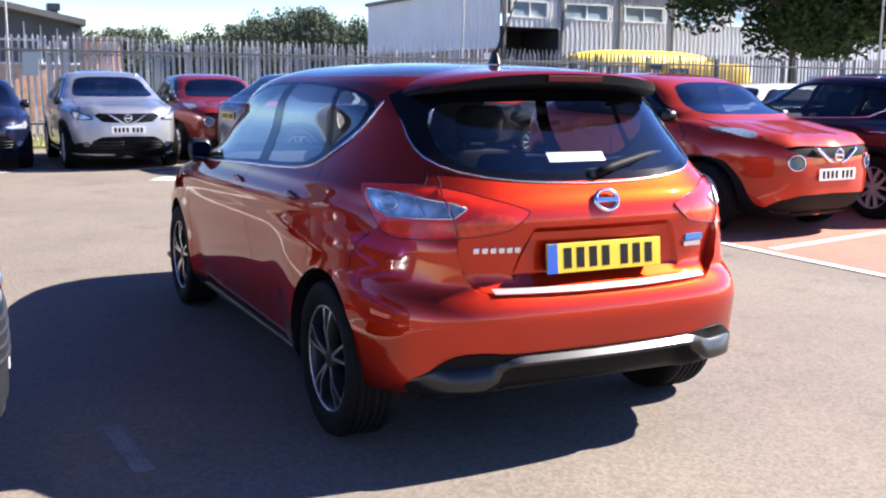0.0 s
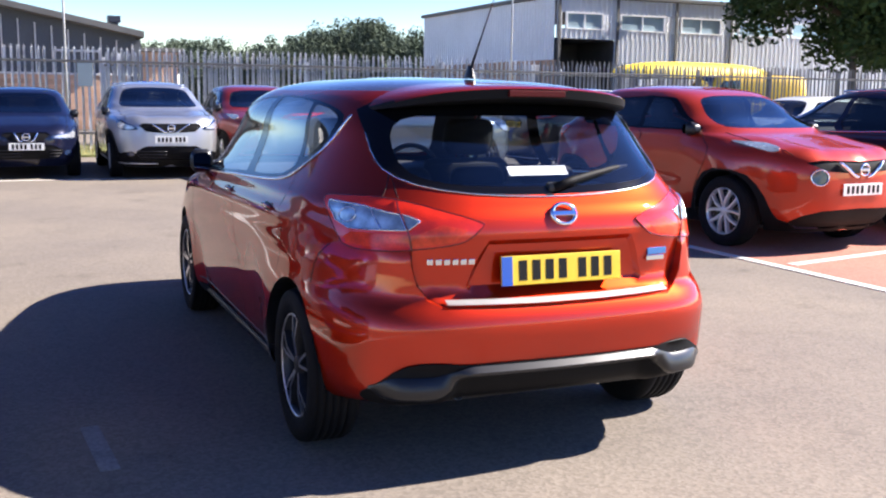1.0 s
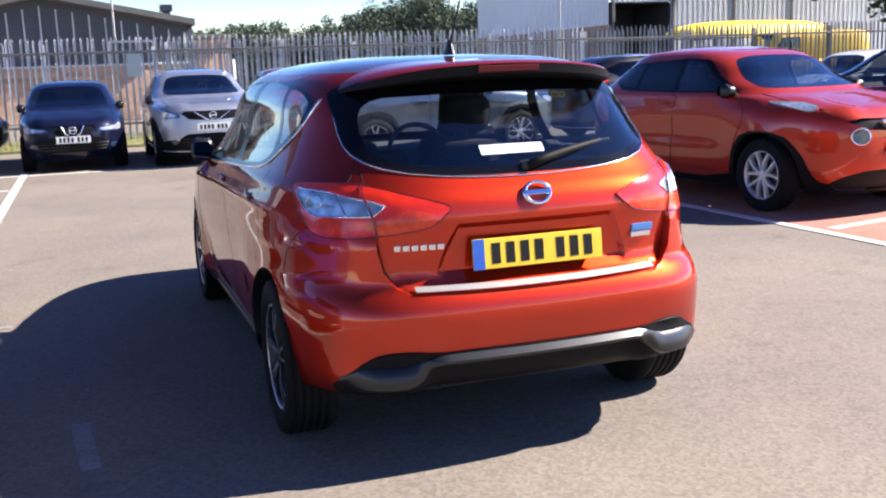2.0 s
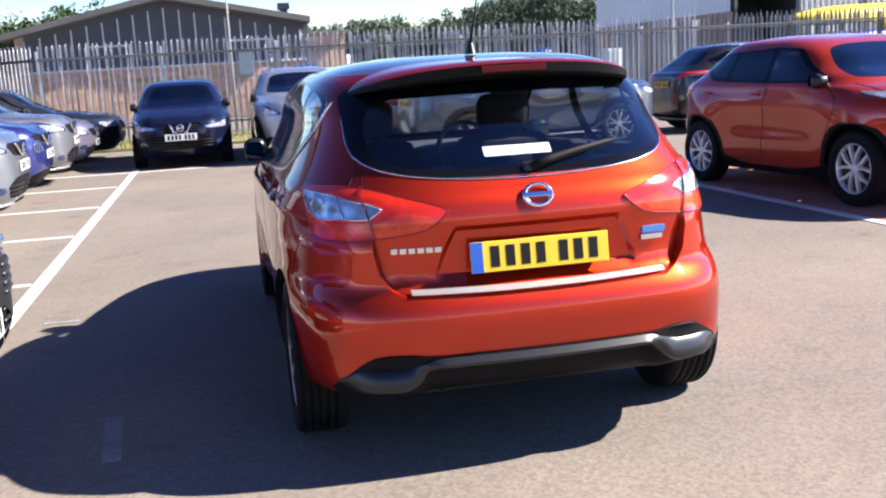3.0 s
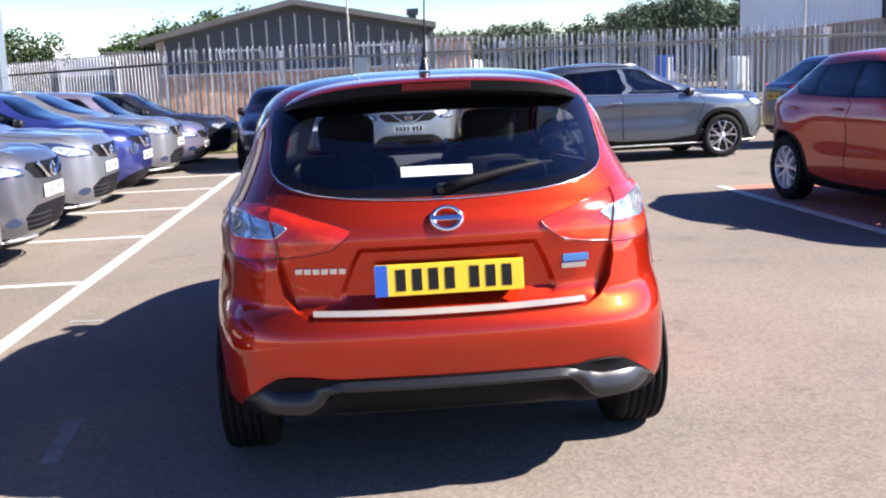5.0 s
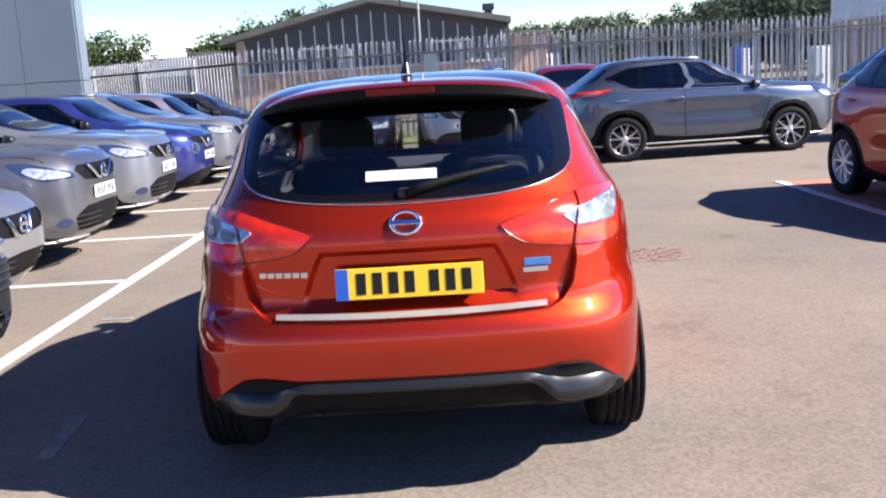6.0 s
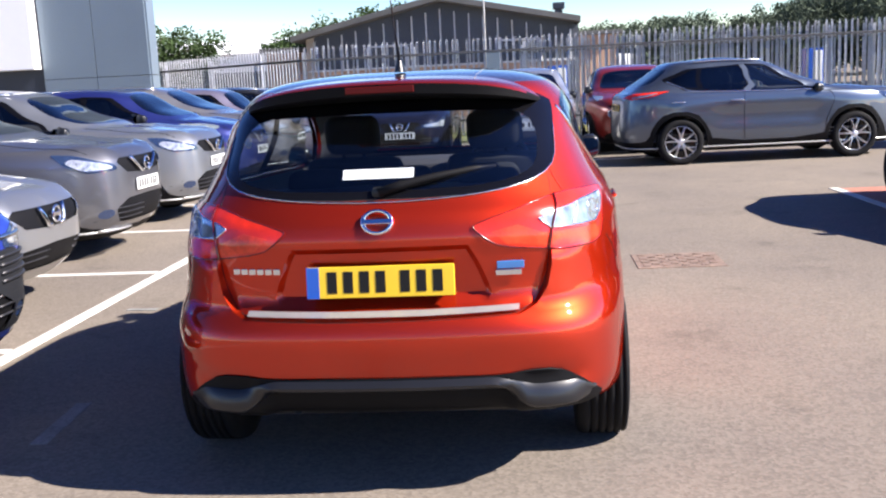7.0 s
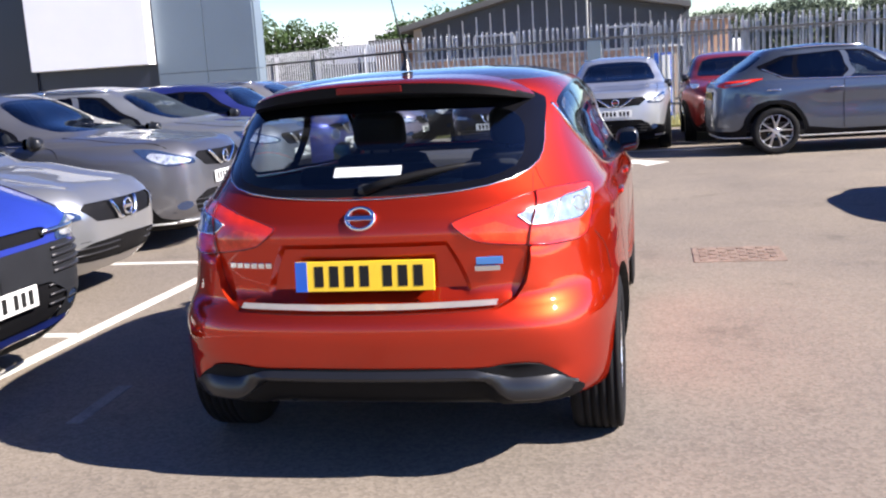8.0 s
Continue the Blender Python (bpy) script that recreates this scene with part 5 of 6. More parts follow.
    v, f = tube([(0, 0.85, 1.55), (0, 0.75, 1.68), (0, 0.65, 1.81), (0, 0.54, 1.95)], [0.0075, 0.004, 0.0028, 0.002], 6)
    obj_from("aerial_rod", v, f, PLASTIC, aer)
    # number plate, emblem, lettering as plain chrome bars, blue badge
    number_plate(car, Matrix.Translation((0, -0.014, 0.786)) @ pose(0, 0, 0, -6, 0, 0), PLATE_YELLOW, 7, True)
    bm = bmesh.new()
    box(bm, (-0.24, -0.008, 0.738), (0.24, 0.05, 0.834), 0.006)
    part("plate_holder", bm, PLASTIC, car)
    badge(car, Matrix.Translation((0, -0.008, 0.994)) @ pose(0, 0, 0, -22, 0, 0) @ Matrix.Diagonal((1.1, 1, 0.88, 1)), 0.045)
    for k in range(6):
        bm = bmesh.new()
        box(bm, (-0.535 + 0.0305 * k, -0.006, 0.815), (-0.511 + 0.0305 * k, 0.004, 0.836), 0.002)
        q, v = sh.uv("r", -0.523 + 0.0305 * k, 0.825, 1)
        y0 = float(sh.pos(np.array([q]), np.array([v]))[0][1])
        part("chrome_letter_bar", bm, CHROME, car, m=pose(0, y0 - 0.0, 0, 0, 0, 0))
    q, v = sh.uv("r", 0.45, 0.815, 1)
    p = Vector(sh.pos(np.array([q]), np.array([v]), np.array([0.0]))[0])
    bm = bmesh.new()
    box(bm, (-0.045, -0.006, -0.003), (0.05, 0.003, 0.024), 0.002)
    b = part("badge_plate", bm, BADGE_BLUE, car, "small blue badge", m=Matrix.Translation(p + Vector((0, -0.006, 0))) @ pose(0, 0, 0, 0, 0, 6))
    bm = bmesh.new()
    box(bm, (-0.05, -0.006, -0.026), (0.04, 0.003, -0.006), 0.002)
    part("badge_bar", bm, CHROME, b)
    # wiper
    piv = Vector((0.0, 0.085, 1.085))
    tip = Vector((0.41, 0.2, 1.155))
    bm = bmesh.new()
    box(bm, (-0.026, -0.022, -0.02), (0.026, 0.02, 0.02), 0.014, m=Matrix.Translation(piv))
    wip = part("wiper", bm, PLASTIC, car, "black rear wiper", smooth=True, angle=40)
    mid = piv.lerp(tip, 0.5) + Vector((0, -0.028, 0.012))
    v, f = tube([piv + Vector((0, -0.02, 0)), piv.lerp(tip, 0.2) + Vector((0, -0.025, 0.01)), mid, piv.lerp(tip, 0.8) + Vector((0, -0.015, 0.008)), tip], [0.018, 0.017, 0.014, 0.011, 0.004], 8)
    obj_from("wiper_arm", v, f, MATTE_BLACK, wip)
    v, f = tube([piv + Vector((-0.03, 0.0, 0.0)), piv.lerp(tip, 0.5) + Vector((0, -0.004, -0.012)), tip], 0.006, 6)
    obj_from("wiper_blade", v, f, RUBBER, wip)
    # under the tail: diffuser insert, tailpipe, reflector
    bm = bmesh.new()
    box(bm, (-0.835, 0.6, 0.2), (0.835, 4.0, 0.235), 0.01)
    box(bm, (-0.62, 0.14, 0.25), (0.62, 0.62, 0.34), 0.03)
    part("floor_pan", bm, PLASTIC, car)
    v, f = lathe([(0.0, 0.024), (0.005, 0.026), (0.3, 0.026), (0.3, 0.02), (0.0, 0.02), (0.0, 0.024)], 20)
    obj_from("tailpipe", v, f, DARK_METAL, car, True, m=pose(-0.36, 0.13, 0.285, 0, 0, 90))
    bm = bmesh.new()
    strip = []
    for x in np.linspace(-0.745, 0.745, 61):
        a = abs(x)
        fin, end = step(0.38, 0.54, a), step(0.66, 0.76, a)
        zt, zb = 0.446 - 0.04 * fin - 0.04 * end, 0.404 - 0.08 * fin + 0.018 * end
        out = (0.026 + 0.012 * fin) * (1 - 0.9 * step(0.64, 0.745, a))

        def at(z, o):
            q, v = sh.uv("r", x, z, 1)
            c = sh.pos(np.array([q]), np.array([v]), np.array([0.0]))[0]
            return bm.verts.new((x, c[1] - o, z))
        zm = 0.5 * (zt + zb)
        strip.append([at(zt, 0.007), at(zt - 0.012, 0.014), at(zm, 0.55 * out + 0.006), at(zb + 0.01, out), at(zb, out - 0.003), at(zb - 0.008, out - 0.016), at(zb - 0.012, -0.02)])
    for i in range(len(strip) - 1):
        for k in range(6):
            bm.faces.new([strip[i][k], strip[i][k + 1], strip[i + 1][k + 1], strip[i + 1][k]])
    bmesh.ops.recalc_face_normals(bm, faces=bm.faces)
    part("trim_blade", bm, TRIM_BLACK, car, "satin black blade across the lower bumper", smooth=True, angle=50)
    # cabin
    for sx in (-1, 1):
        seat(car, sx * 0.36, 1.85, 0.33, w=0.5, back=0.69)
    seat(car, 0, 1.0, 0.42, w=1.26, back=0.55, name="rear_bench", rest=False, lean=20)
    for sx in (-0.36, 0, 0.36):
        bm = bmesh.new()
        box(bm, (-0.13, -0.05, -0.02), (0.13, 0.05, 0.13), 0.049, seg=4, m=pose(sx, 0.78, 0.99, 14, 0, 0))
        part("headrest", bm, CLOTH, car, smooth=True, angle=40)
    bm = bmesh.new()
    box(bm, (-0.6, 0.16, 1.02), (0.6, 0.8, 1.04), 0.008)
    box(bm, (-0.42, 0.1, 1.022), (0.42, 0.17, 1.038), 0.006)
    part("parcel_shelf", bm, TRIM_GREY, car)
    bm = bmesh.new()
    box(bm, (-0.72, 2.55, 0.72), (0.72, 3.1, 0.99), 0.07)
    part("dashboard", bm, TRIM_GREY, car, smooth=True, angle=40)
    v, f = tube([(0.36 + 0.18 * math.cos(a), 2.45 + 0.05 * math.sin(a), 0.95 + 0.17 * math.sin(a)) for a in np.linspace(0, 2 * math.pi, 28, endpoint=False)], 0.015, 6, True)
    obj_from("steering_wheel", v, f, TRIM_GREY, car)
    bm = bmesh.new()
    box(bm, (-0.11, 2.2, 1.34), (0.11, 2.23, 1.4), 0.01)
    part("rear_view_mirror", bm, PLASTIC, car)
    bm = bmesh.new()
    box(bm, (-0.143, 0.0, 0.0), (0.115, 0.045, 0.003), 0.0, m=pose(0, 0.166, 1.125, 46, 0, 0))
    sheet = part("paper_sheet", bm, PAPER, car, "white sheet propped behind the rear window")
    bm = bmesh.new()
    box(bm, (-0.125, 0.021, 0.003), (0.06, 0.0245, 0.0036), 0.0, m=pose(0, 0.166, 1.125, 46, 0, 0))
    part("printed_line", bm, FADED_PAINT, sheet)
    # mirrors
    for s in (1, -1):
        p = Vector(sh.pos(*[np.array([c]) for c in sh.uv("s", 2.72, 1.01, s)], np.array([0.0]))[0])
        mirror_on(car, p + Vector((-s * 0.015, 0, 0.015)), s, TRIM_BLACK)
    for y0 in wheel_y:
        for s in (1, -1):
            wheel_at(car, s * 0.785, y0, wheel_r, 0.218, 0.2, "twin", s, "five-spoke alloy wheel, black and machined silver")
            arch_liner(sh, car, y0, arch_r, wheel_r, s)
    return car


# ---------------------------------------------------------------- the ground
v, f = [(-900, -900, 0), (900, -900, 0), (900, 900, 0), (-900, 900, 0)], [(0, 1, 2, 3)]
tagged(obj_from("ground", v, f, ASPHALT, None, False), "worn sun-bleached grey asphalt of a car park", "ground", kind="structure")


def marking(name, a, b, width, label, mat=None, z=0.004):
    v, f = strip_box(a, b, width, 0.0005, z)
    return tagged(obj_from(name, v, f, mat or LINE_PAINT, None, False), label, "road marking", "car park lines", "structure")


marking("bay_line_main", (-2.52, -6.0), (-2.5, 14.3), 0.1, "long white line along the fronts of the bays")
for y in (-0.3, 2.1, 4.5, 6.9, 9.22, 11.55):
    marking("bay_line", (-7.6, y + 0.05), (-2.58, y), 0.09, "white line between two parking bays")
marking("bay_line_end", (-7.6, 13.95), (2.6, 13.55), 0.1, "white line before the bays along the fence")
marking("bay_line_far", (1.2, 15.1), (7.5, 14.95), 0.1, "white line beside parked cars")
marking("red_bay_edge", (4.2, 0.2), (4.02, 8.45), 0.1, "white edge line of the red bays", z=0.009)
marking("red_bay_line", (4.3, 3.4), (9.5, 4.4), 0.09, "white line across the red bays", z=0.009)
marking("faded_mark", (-1.66, 1.1), (-1.62, 0.55), 0.075, "faded grey paint mark on the asphalt", FADED_PAINT)
marking("faded_mark", (-2.27, 3.13), (-2.05, 3.11), 0.06, "short faded paint dash on the asphalt", FADED_PAINT)
v = [(4.15, 0.2, 0.004), (9.6, 0.2, 0.004), (9.6, 8.6, 0.004), (4.0, 8.4, 0.004)]
tagged(obj_from("red_bay_ground", v, [(0, 1, 2, 3)], RED_SURFACE, None, False), "red-coated surface of the bays", "ground", kind="structure")
v = [(0.45, 11.65, 0.004), (0.75, 12.15, 0.004), (1.28, 11.6, 0.004), (0.95, 11.1, 0.004), (0.85, 11.45, 0.004)]
tagged(obj_from("painted_arrow", v, [(0, 4, 3, 2, 1)], LINE_PAINT, None, False), "white painted arrow head on the asphalt", "road marking", kind="structure")

# manhole cover
bm = bmesh.new()
box(bm, (1.31, 4.02, -0.02), (1.97, 4.6, 0.006), 0.004)
cover = part("manhole_cover", bm, RUST_IRON, None)
tagged(cover, "rusty cast-iron manhole cover set in the asphalt", "manhole cover")
for i in range(8):
    for j in range(7):
        if (i + j) % 2 == 0:
            bm = bmesh.new()
            box(bm, (1.36 + i * 0.072, 4.07 + j * 0.072, 0.005), (1.41 + i * 0.072, 4.12 + j * 0.072, 0.011))
            part("tread", bm, RUST_IRON, cover)
bm = bmesh.new()
box(bm, (-3.5, 10.18, -0.02), (-3.18, 10.36, 0.005), 0.003)
tagged(part("drain_grate", bm, RUST_IRON, None), "small dark drain grate in the asphalt", "drain")

# verge with dry grass and a kerb along the fence
v, f = strip_box((-9.0, 21.4), (60, 21.4), 4.2, 0.0005, 0.05)
tagged(obj_from("verge", v, f, GREEN_GRASS, None, False), "rough dry grass verge along the fence", "verge", kind="structure")
rng = random.Random(4)
verts, faces = [], []
for _ in range(9000):
    x, y = rng.uniform(-8.5, 16), 19.3 + 2.6 * rng.random() ** 1.4
    if rng.random() > 0.6 + 0.4 * math.sin(x * 1.7):
        continue
    h, a, w = rng.uniform(0.08, 0.32), rng.uniform(0, math.tau), 0.006
    lx, ly = rng.gauss(0, 0.06), rng.gauss(0, 0.06)
    o = len(verts)
    verts += [(x - w * math.cos(a), y - w * math.sin(a), 0.04), (x + w * math.cos(a), y + w * math.sin(a), 0.04), (x + lx, y + ly, h)]
    faces.append((o, o + 1, o + 2))
tagged(obj_from("grass_tufts", verts, faces, DRY_GRASS, None, False), "tufts of dry yellow grass under the fence", "grass", kind="stuff")

# ---------------------------------------------------------------- palisade fence
PALE_H = 2.4


def pale_mesh(mat):
    """One steel pale: a W-shaped section with three points at its head."""
    xs = [-0.028, -0.017, -0.008, 0.008, 0.017, 0.028]
    ys = [0.0, 0.012, 0.002, 0.002, 0.012, 0.0]
    tops = [PALE_H - 0.09, PALE_H - 0.05, PALE_H - 0.02, PALE_H - 0.02, PALE_H - 0.05, PALE_H - 0.09]
    verts = [(x, y, 0.05) for x, y in zip(xs, ys)] + [(x * 0.9, y - 0.01 * (i in (0, 5)), z) for i, (x, y, z) in enumerate(zip(xs, ys, tops))]
    verts += [(x, y + 0.004, z) for x, y, z in verts]
    faces = []
    for i in range(5):
        faces += [(i, i + 1, 7 + i, 6 + i), (12 + i + 1, 12 + i, 18 + i, 19 + i), (6 + i, 7 + i, 19 + i, 18 + i)]
    faces += [(0, 6, 18, 12), (5, 17, 23, 11)]
    verts += [(-0.025, -0.012, PALE_H), (0.025, -0.012, PALE_H), (0.0, 0.004, PALE_H + 0.04)]
    faces += [(6, 7, 24), (10, 11, 25), (8, 9, 26), (7, 8, 26), (9, 10, 26)]
    me = bpy.data.meshes.new("pale")
    me.from_pydata(verts, [], faces)
    me.materials.append(mat)
    return me


PALE, DARK_PALE = pale_mesh(GALVANISED), pale_mesh(DULL_STEEL)


def fence(a, b, name, label, singles=True, pale=PALE, post_mat=GALVANISED):
    a, b = Vector((*a, 0)), Vector((*b, 0))
    d = b - a
    L, rz = d.length, math.degrees(math.atan2(d.y, d.x))
    f = thing(name, pose(a.x, a.y, 0, 0, 0, rz), label, "fence", kind="structure")
    n = int(L / 0.148)
    frng = random.Random(int(L * 10))
    rest_v, rest_f = [], []
    base = np.array([vv.co[:] for vv in pale.vertices])
    polys = [tuple(p.vertices) for p in pale.polygons]
    for k in range(n):
        x = 0.06 + k * 0.148
        if singles(a + d * x / L) if callable(singles) else singles:
            ob = new("pale", pale)
            ob.parent = f
            ob.matrix_basis = pose(x, -0.03, frng.uniform(-0.015, 0.015), frng.gauss(0, 0.35), frng.gauss(0, 0.5), frng.gauss(0, 3))
        else:
            o = len(rest_v)
            rest_v += [(p[0] + x, p[1] - 0.03, p[2]) for p in base]
            rest_f += [tuple(i + o for i in q) for q in polys]
    if rest_v:
        tagged(obj_from("far_pales", rest_v, rest_f, pale.materials[0], f, False), kind="stuff")
    # two rails, a darker grey than the pales
    for z in (0.4, 2.05):
        bm = bmesh.new()
        box(bm, (0, -0.075, z), (L, -0.045, z + 0.055), 0.004)
        part("rail", bm, RAIL_STEEL, f)
    for k in range(int(L / 2.75) + 1):
        bm = bmesh.new()
        box(bm, (-0.05, 0.03, 0), (0.05, 0.04, PALE_H - 0.12))
        box(bm, (-0.006, 0.04, 0), (0.006, 0.1, PALE_H - 0.12))
        box(bm, (-0.05, 0.1, 0), (0.05, 0.11, PALE_H - 0.12))
        part("post", bm, post_mat, f, m=pose(min(k * 2.75, L - 0.05), 0, 0))
    return f


fence((-5.0, 21.5), (11.6, 21.5), "fence_back", "galvanised steel palisade fence behind the parked cars")
fence((11.6, 21.5), (64, 21.5), "fence_far", "dull grey steel palisade fence before the metal shed", lambda p: p.x < 34, DARK_PALE, DULL_STEEL)
fence((-12.5, 28.6), (-5.0, 21.5), "fence_left", "pale galvanised palisade fence beside the showroom", False)
fence((0.4, 24.6), (19.0, 24.6), "fence_rear", "second grey palisade fence a few metres behind the first", False)
# small grey notice board on the fence
bm = bmesh.new()
box(bm, (-0.45, 21.43, 1.5), (-0.12, 21.45, 2.05), 0.004)
tagged(part("notice_board", bm, PANEL_GREY, None), "blank grey notice board fixed to the fence", "sign")
# slender lamp poles and white posts behind the fence
for x, y, h, r in ((-0.57, 24.0, 8.0, 0.026), (12.05, 24.0, 9.0, 0.026), (30.0, 24.0, 9.5, 0.04)):
    v, f = tube([(x, y, 0), (x, y, h * 0.5), (x + 0.02, y, h)], [r * 1.3, r, r * 0.7], 10)
    tagged(obj_from("lamp_pole", v, f, POLE_PAINT, None), "slender pale steel pole behind the fence", "pole")



def steel_cabinet(x, y, w, h, mat, label):
    """An upright steel cabinet with two doors and a handle."""
    b = thing("steel_cabinet", pose(x, y, 0), label, "cabinet")
    bm = bmesh.new()
    box(bm, (-w / 2, 0, 0.05), (w / 2, 0.4, h), 0.01)
    part("body", bm, mat, b)
    for s in (-1, 1):
        bm = bmesh.new()
        box(bm, (min(s * 0.01, s * (w / 2 - 0.03)), -0.02, 0.12), (max(s * 0.01, s * (w / 2 - 0.03)), 0.004, h - 0.06), 0.006)
        d = part("door", bm, SIGN_WHITE if s > 0 else mat, b)
        bm = bmesh.new()
        box(bm, (s * 0.03 - 0.008, -0.045, h * 0.5), (s * 0.03 + 0.008, -0.018, h * 0.5 + 0.12), 0.004)
        part("handle", bm, DARK_METAL, d)
    return b


steel_cabinet(9.85, 23.0, 0.46, 1.67, CABINET_BLUE, "pale blue steel cabinet behind the fence")
steel_cabinet(7.8, 23.0, 0.44, 1.78, PLATE_BLUE, "blue and white steel cabinet behind the fence")
steel_cabinet(1.32, 23.0, 0.5, 1.66, PLATE_BLUE, "blue and white steel cabinet behind the fence")

# ---------------------------------------------------------------- gabled workshop
def gabled_workshop():
    b = thing("gabled_workshop", pose(-2.3, 34, 0), "low gabled workshop with dark cladding, pale battens and a brick base", "building")
    X0, X1, EZ, ER, AZ, D = -5.2, 4.6, 3.2, 3.3, 4.35, 22.0
    bm = bmesh.new()
    pts = [(X0, 1.95), (X1, 1.95), (X1, ER), (-0.3, AZ - 0.1), (X0, EZ)]
    fr, bk = [[bm.verts.new((x, y, z)) for x, z in pts] for y in (0.06, 0.3)]
    bm.faces.new(fr)
    bm.faces.new(bk[::-1])
    for i in range(5):
        j = (i + 1) % 5
        bm.faces.new([fr[i], bk[i], bk[j], fr[j]])
    bmesh.ops.recalc_face_normals(bm, faces=bm.faces)
    part("gable_cladding", bm, CLADDING, b)
    for s, x in ((-1, X0), (1, X1)):
        bm = bmesh.new()
        box(bm, (x - 0.15, 0.02, 0), (x + 0.15, D, EZ))
        part("side_wall", bm, MORTAR if s < 0 else CLADDING, b)
    bm = bmesh.new()
    box(bm, (X0 - 0.8, 0.04, 0), (X1 - 0.2, 0.3, 1.95))
    wall = part("brick_wall", bm, MORTAR, b)
    brick = bpy.data.meshes.new("brick")
    bb = bmesh.new()
    box(bb, (0, 0, 0), (0.42, 0.03, 0.14))
    bb.to_mesh(brick)
    bb.free()
    brick.materials.append(BRICK)
    for r in range(12):
        for k in range(23):
            x = X0 - 0.78 + k * 0.435 + (0.215 if r % 2 else 0)
            if x + 0.42 < X1 - 0.2:
                ob = new("brick", brick)
                ob.parent = wall
                ob.matrix_basis = pose(x, 0.022, 0.06 + r * 0.156)
    # battens and two window frames
    n = 19
    for k in range(n):
        x = X0 + 0.15 + (X1 - X0 - 0.3) * k / (n - 1)
        zt = EZ + (AZ - 0.1 - EZ) * (1 - abs(x + 0.3) / 5.2) - 0.25
        bm = bmesh.new()
        box(bm, (x - 0.025, 0.0, 1.95), (x + 0.025, 0.07, max(zt, 2.3)), 0.004)
        part("batten", bm, BATTEN, b)
    for xa in (-2.3, 2.6):
        bm = bmesh.new()
        box(bm, (xa - 0.75, -0.012, 2.72), (xa + 0.75, 0.05, 2.79), 0.006)
        part("window_head", bm, BATTEN, b)
        for s in (-0.75, 0.75):
            bm = bmesh.new()
            box(bm, (xa + s - 0.04, -0.012, 1.95), (xa + s + 0.04, 0.05, 2.72), 0.006)
            part("window_jamb", bm, BATTEN, b)
    bm = bmesh.new()
    box(bm, (X0 - 0.1, -0.02, 1.93), (X1, 0.1, 2.0), 0.006)
    part("sill_band", bm, BATTEN, b)
    # roof: two sheets with a deep fascia
    for s, xe in ((-1, X0 - 0.6), (1, X1 + 0.2)):
        ze = 3.2 if s < 0 else 3.4
        bm = bmesh.new()
        p = [(-0.3, AZ + 0.12), (xe, ze + 0.05), (xe, ze - 0.16), (-0.3, AZ - 0.1)]
        fr, bk = [[bm.verts.new((x, y, z)) for x, z in p] for y in (-0.55, D)]
        bm.faces.new(fr)
        bm.faces.new(bk[::-1])
        for i in range(4):
            j = (i + 1) % 4
            bm.faces.new([fr[i], bk[i], bk[j], fr[j]])
        bmesh.ops.recalc_face_normals(bm, faces=bm.faces)
        part("roof_slope", bm, ROOF_FELT, b)
        bm = bmesh.new()
        p = [(-0.3, AZ + 0.13), (xe, ze + 0.06), (xe, ze - 0.14), (-0.3, AZ - 0.07)]
        fr, bk = [[bm.verts.new((x, y, z)) for x, z in p] for y in (-0.6, -0.553)]
        bm.faces.new(fr)
        bm.faces.new(bk[::-1])
        for i in range(4):
            j = (i + 1) % 4
            bm.faces.new([fr[i], bk[i], bk[j], fr[j]])
        bmesh.ops.recalc_face_normals(bm, faces=bm.faces)
        part("fascia", bm, FASCIA, b)
    bm = bmesh.new()
    box(bm, (4.0, 3, 3.4), (4.3, 3.4, 4.0), 0.02)
    box(bm, (3.92, 2.9, 3.95), (4.38, 3.5, 4.2), 0.02)
    part("roof_vent", bm, PANEL_DARK, b)
    bm = bmesh.new()
    box(bm, (X1 + 0.16, 2.0, 0), (X1 + 1.7, 8, 2.85))
    part("annex_wall", bm, BRICK, b)
    bm = bmesh.new()
    box(bm, (X1 + 0.16, 1.7, 2.85), (X1 + 1.9, 8.2, 3.0), 0.02)
    part("annex_roof", bm, ROOF_FELT, b)
    # brick return to the left with a lower lean-to roof
    bm = bmesh.new()
    box(bm, (X0 - 2.2, 2.0, 0), (X0 - 0.2, 8, 2.75))
    part("lean_to_wall", bm, BRICK, b)
    bm = bmesh.new()
    box(bm, (X0 - 2.4, 1.6, 2.75), (X0 - 0.1, 8.2, 2.95), 0.02)
    part("lean_to_roof", bm, ROOF_FELT, b)
    return b


gabled_workshop()


# ---------------------------------------------------------------- ribbed metal shed
def ribbed_wall(length, z0, z1, pitch=0.33, depth=0.07):
    """A wall sheet of trapezoid ribs along x, facing -y."""
    verts, faces = [], []
    n = int(length / pitch)
    prof = []
    for k in range(n):
        x = k * pitch
        prof += [(x, 0), (x + pitch * 0.45, 0), (x + pitch * 0.55, -depth), (x + pitch * 0.9, -depth)]
    prof.append((n * pitch, 0))
    for x, y in prof:
        verts += [(x, y, z0), (x, y, z1)]
    for i in range(len(prof) - 1):
        faces.append((2 * i, 2 * i + 2, 2 * i + 3, 2 * i + 1))
    return verts, faces


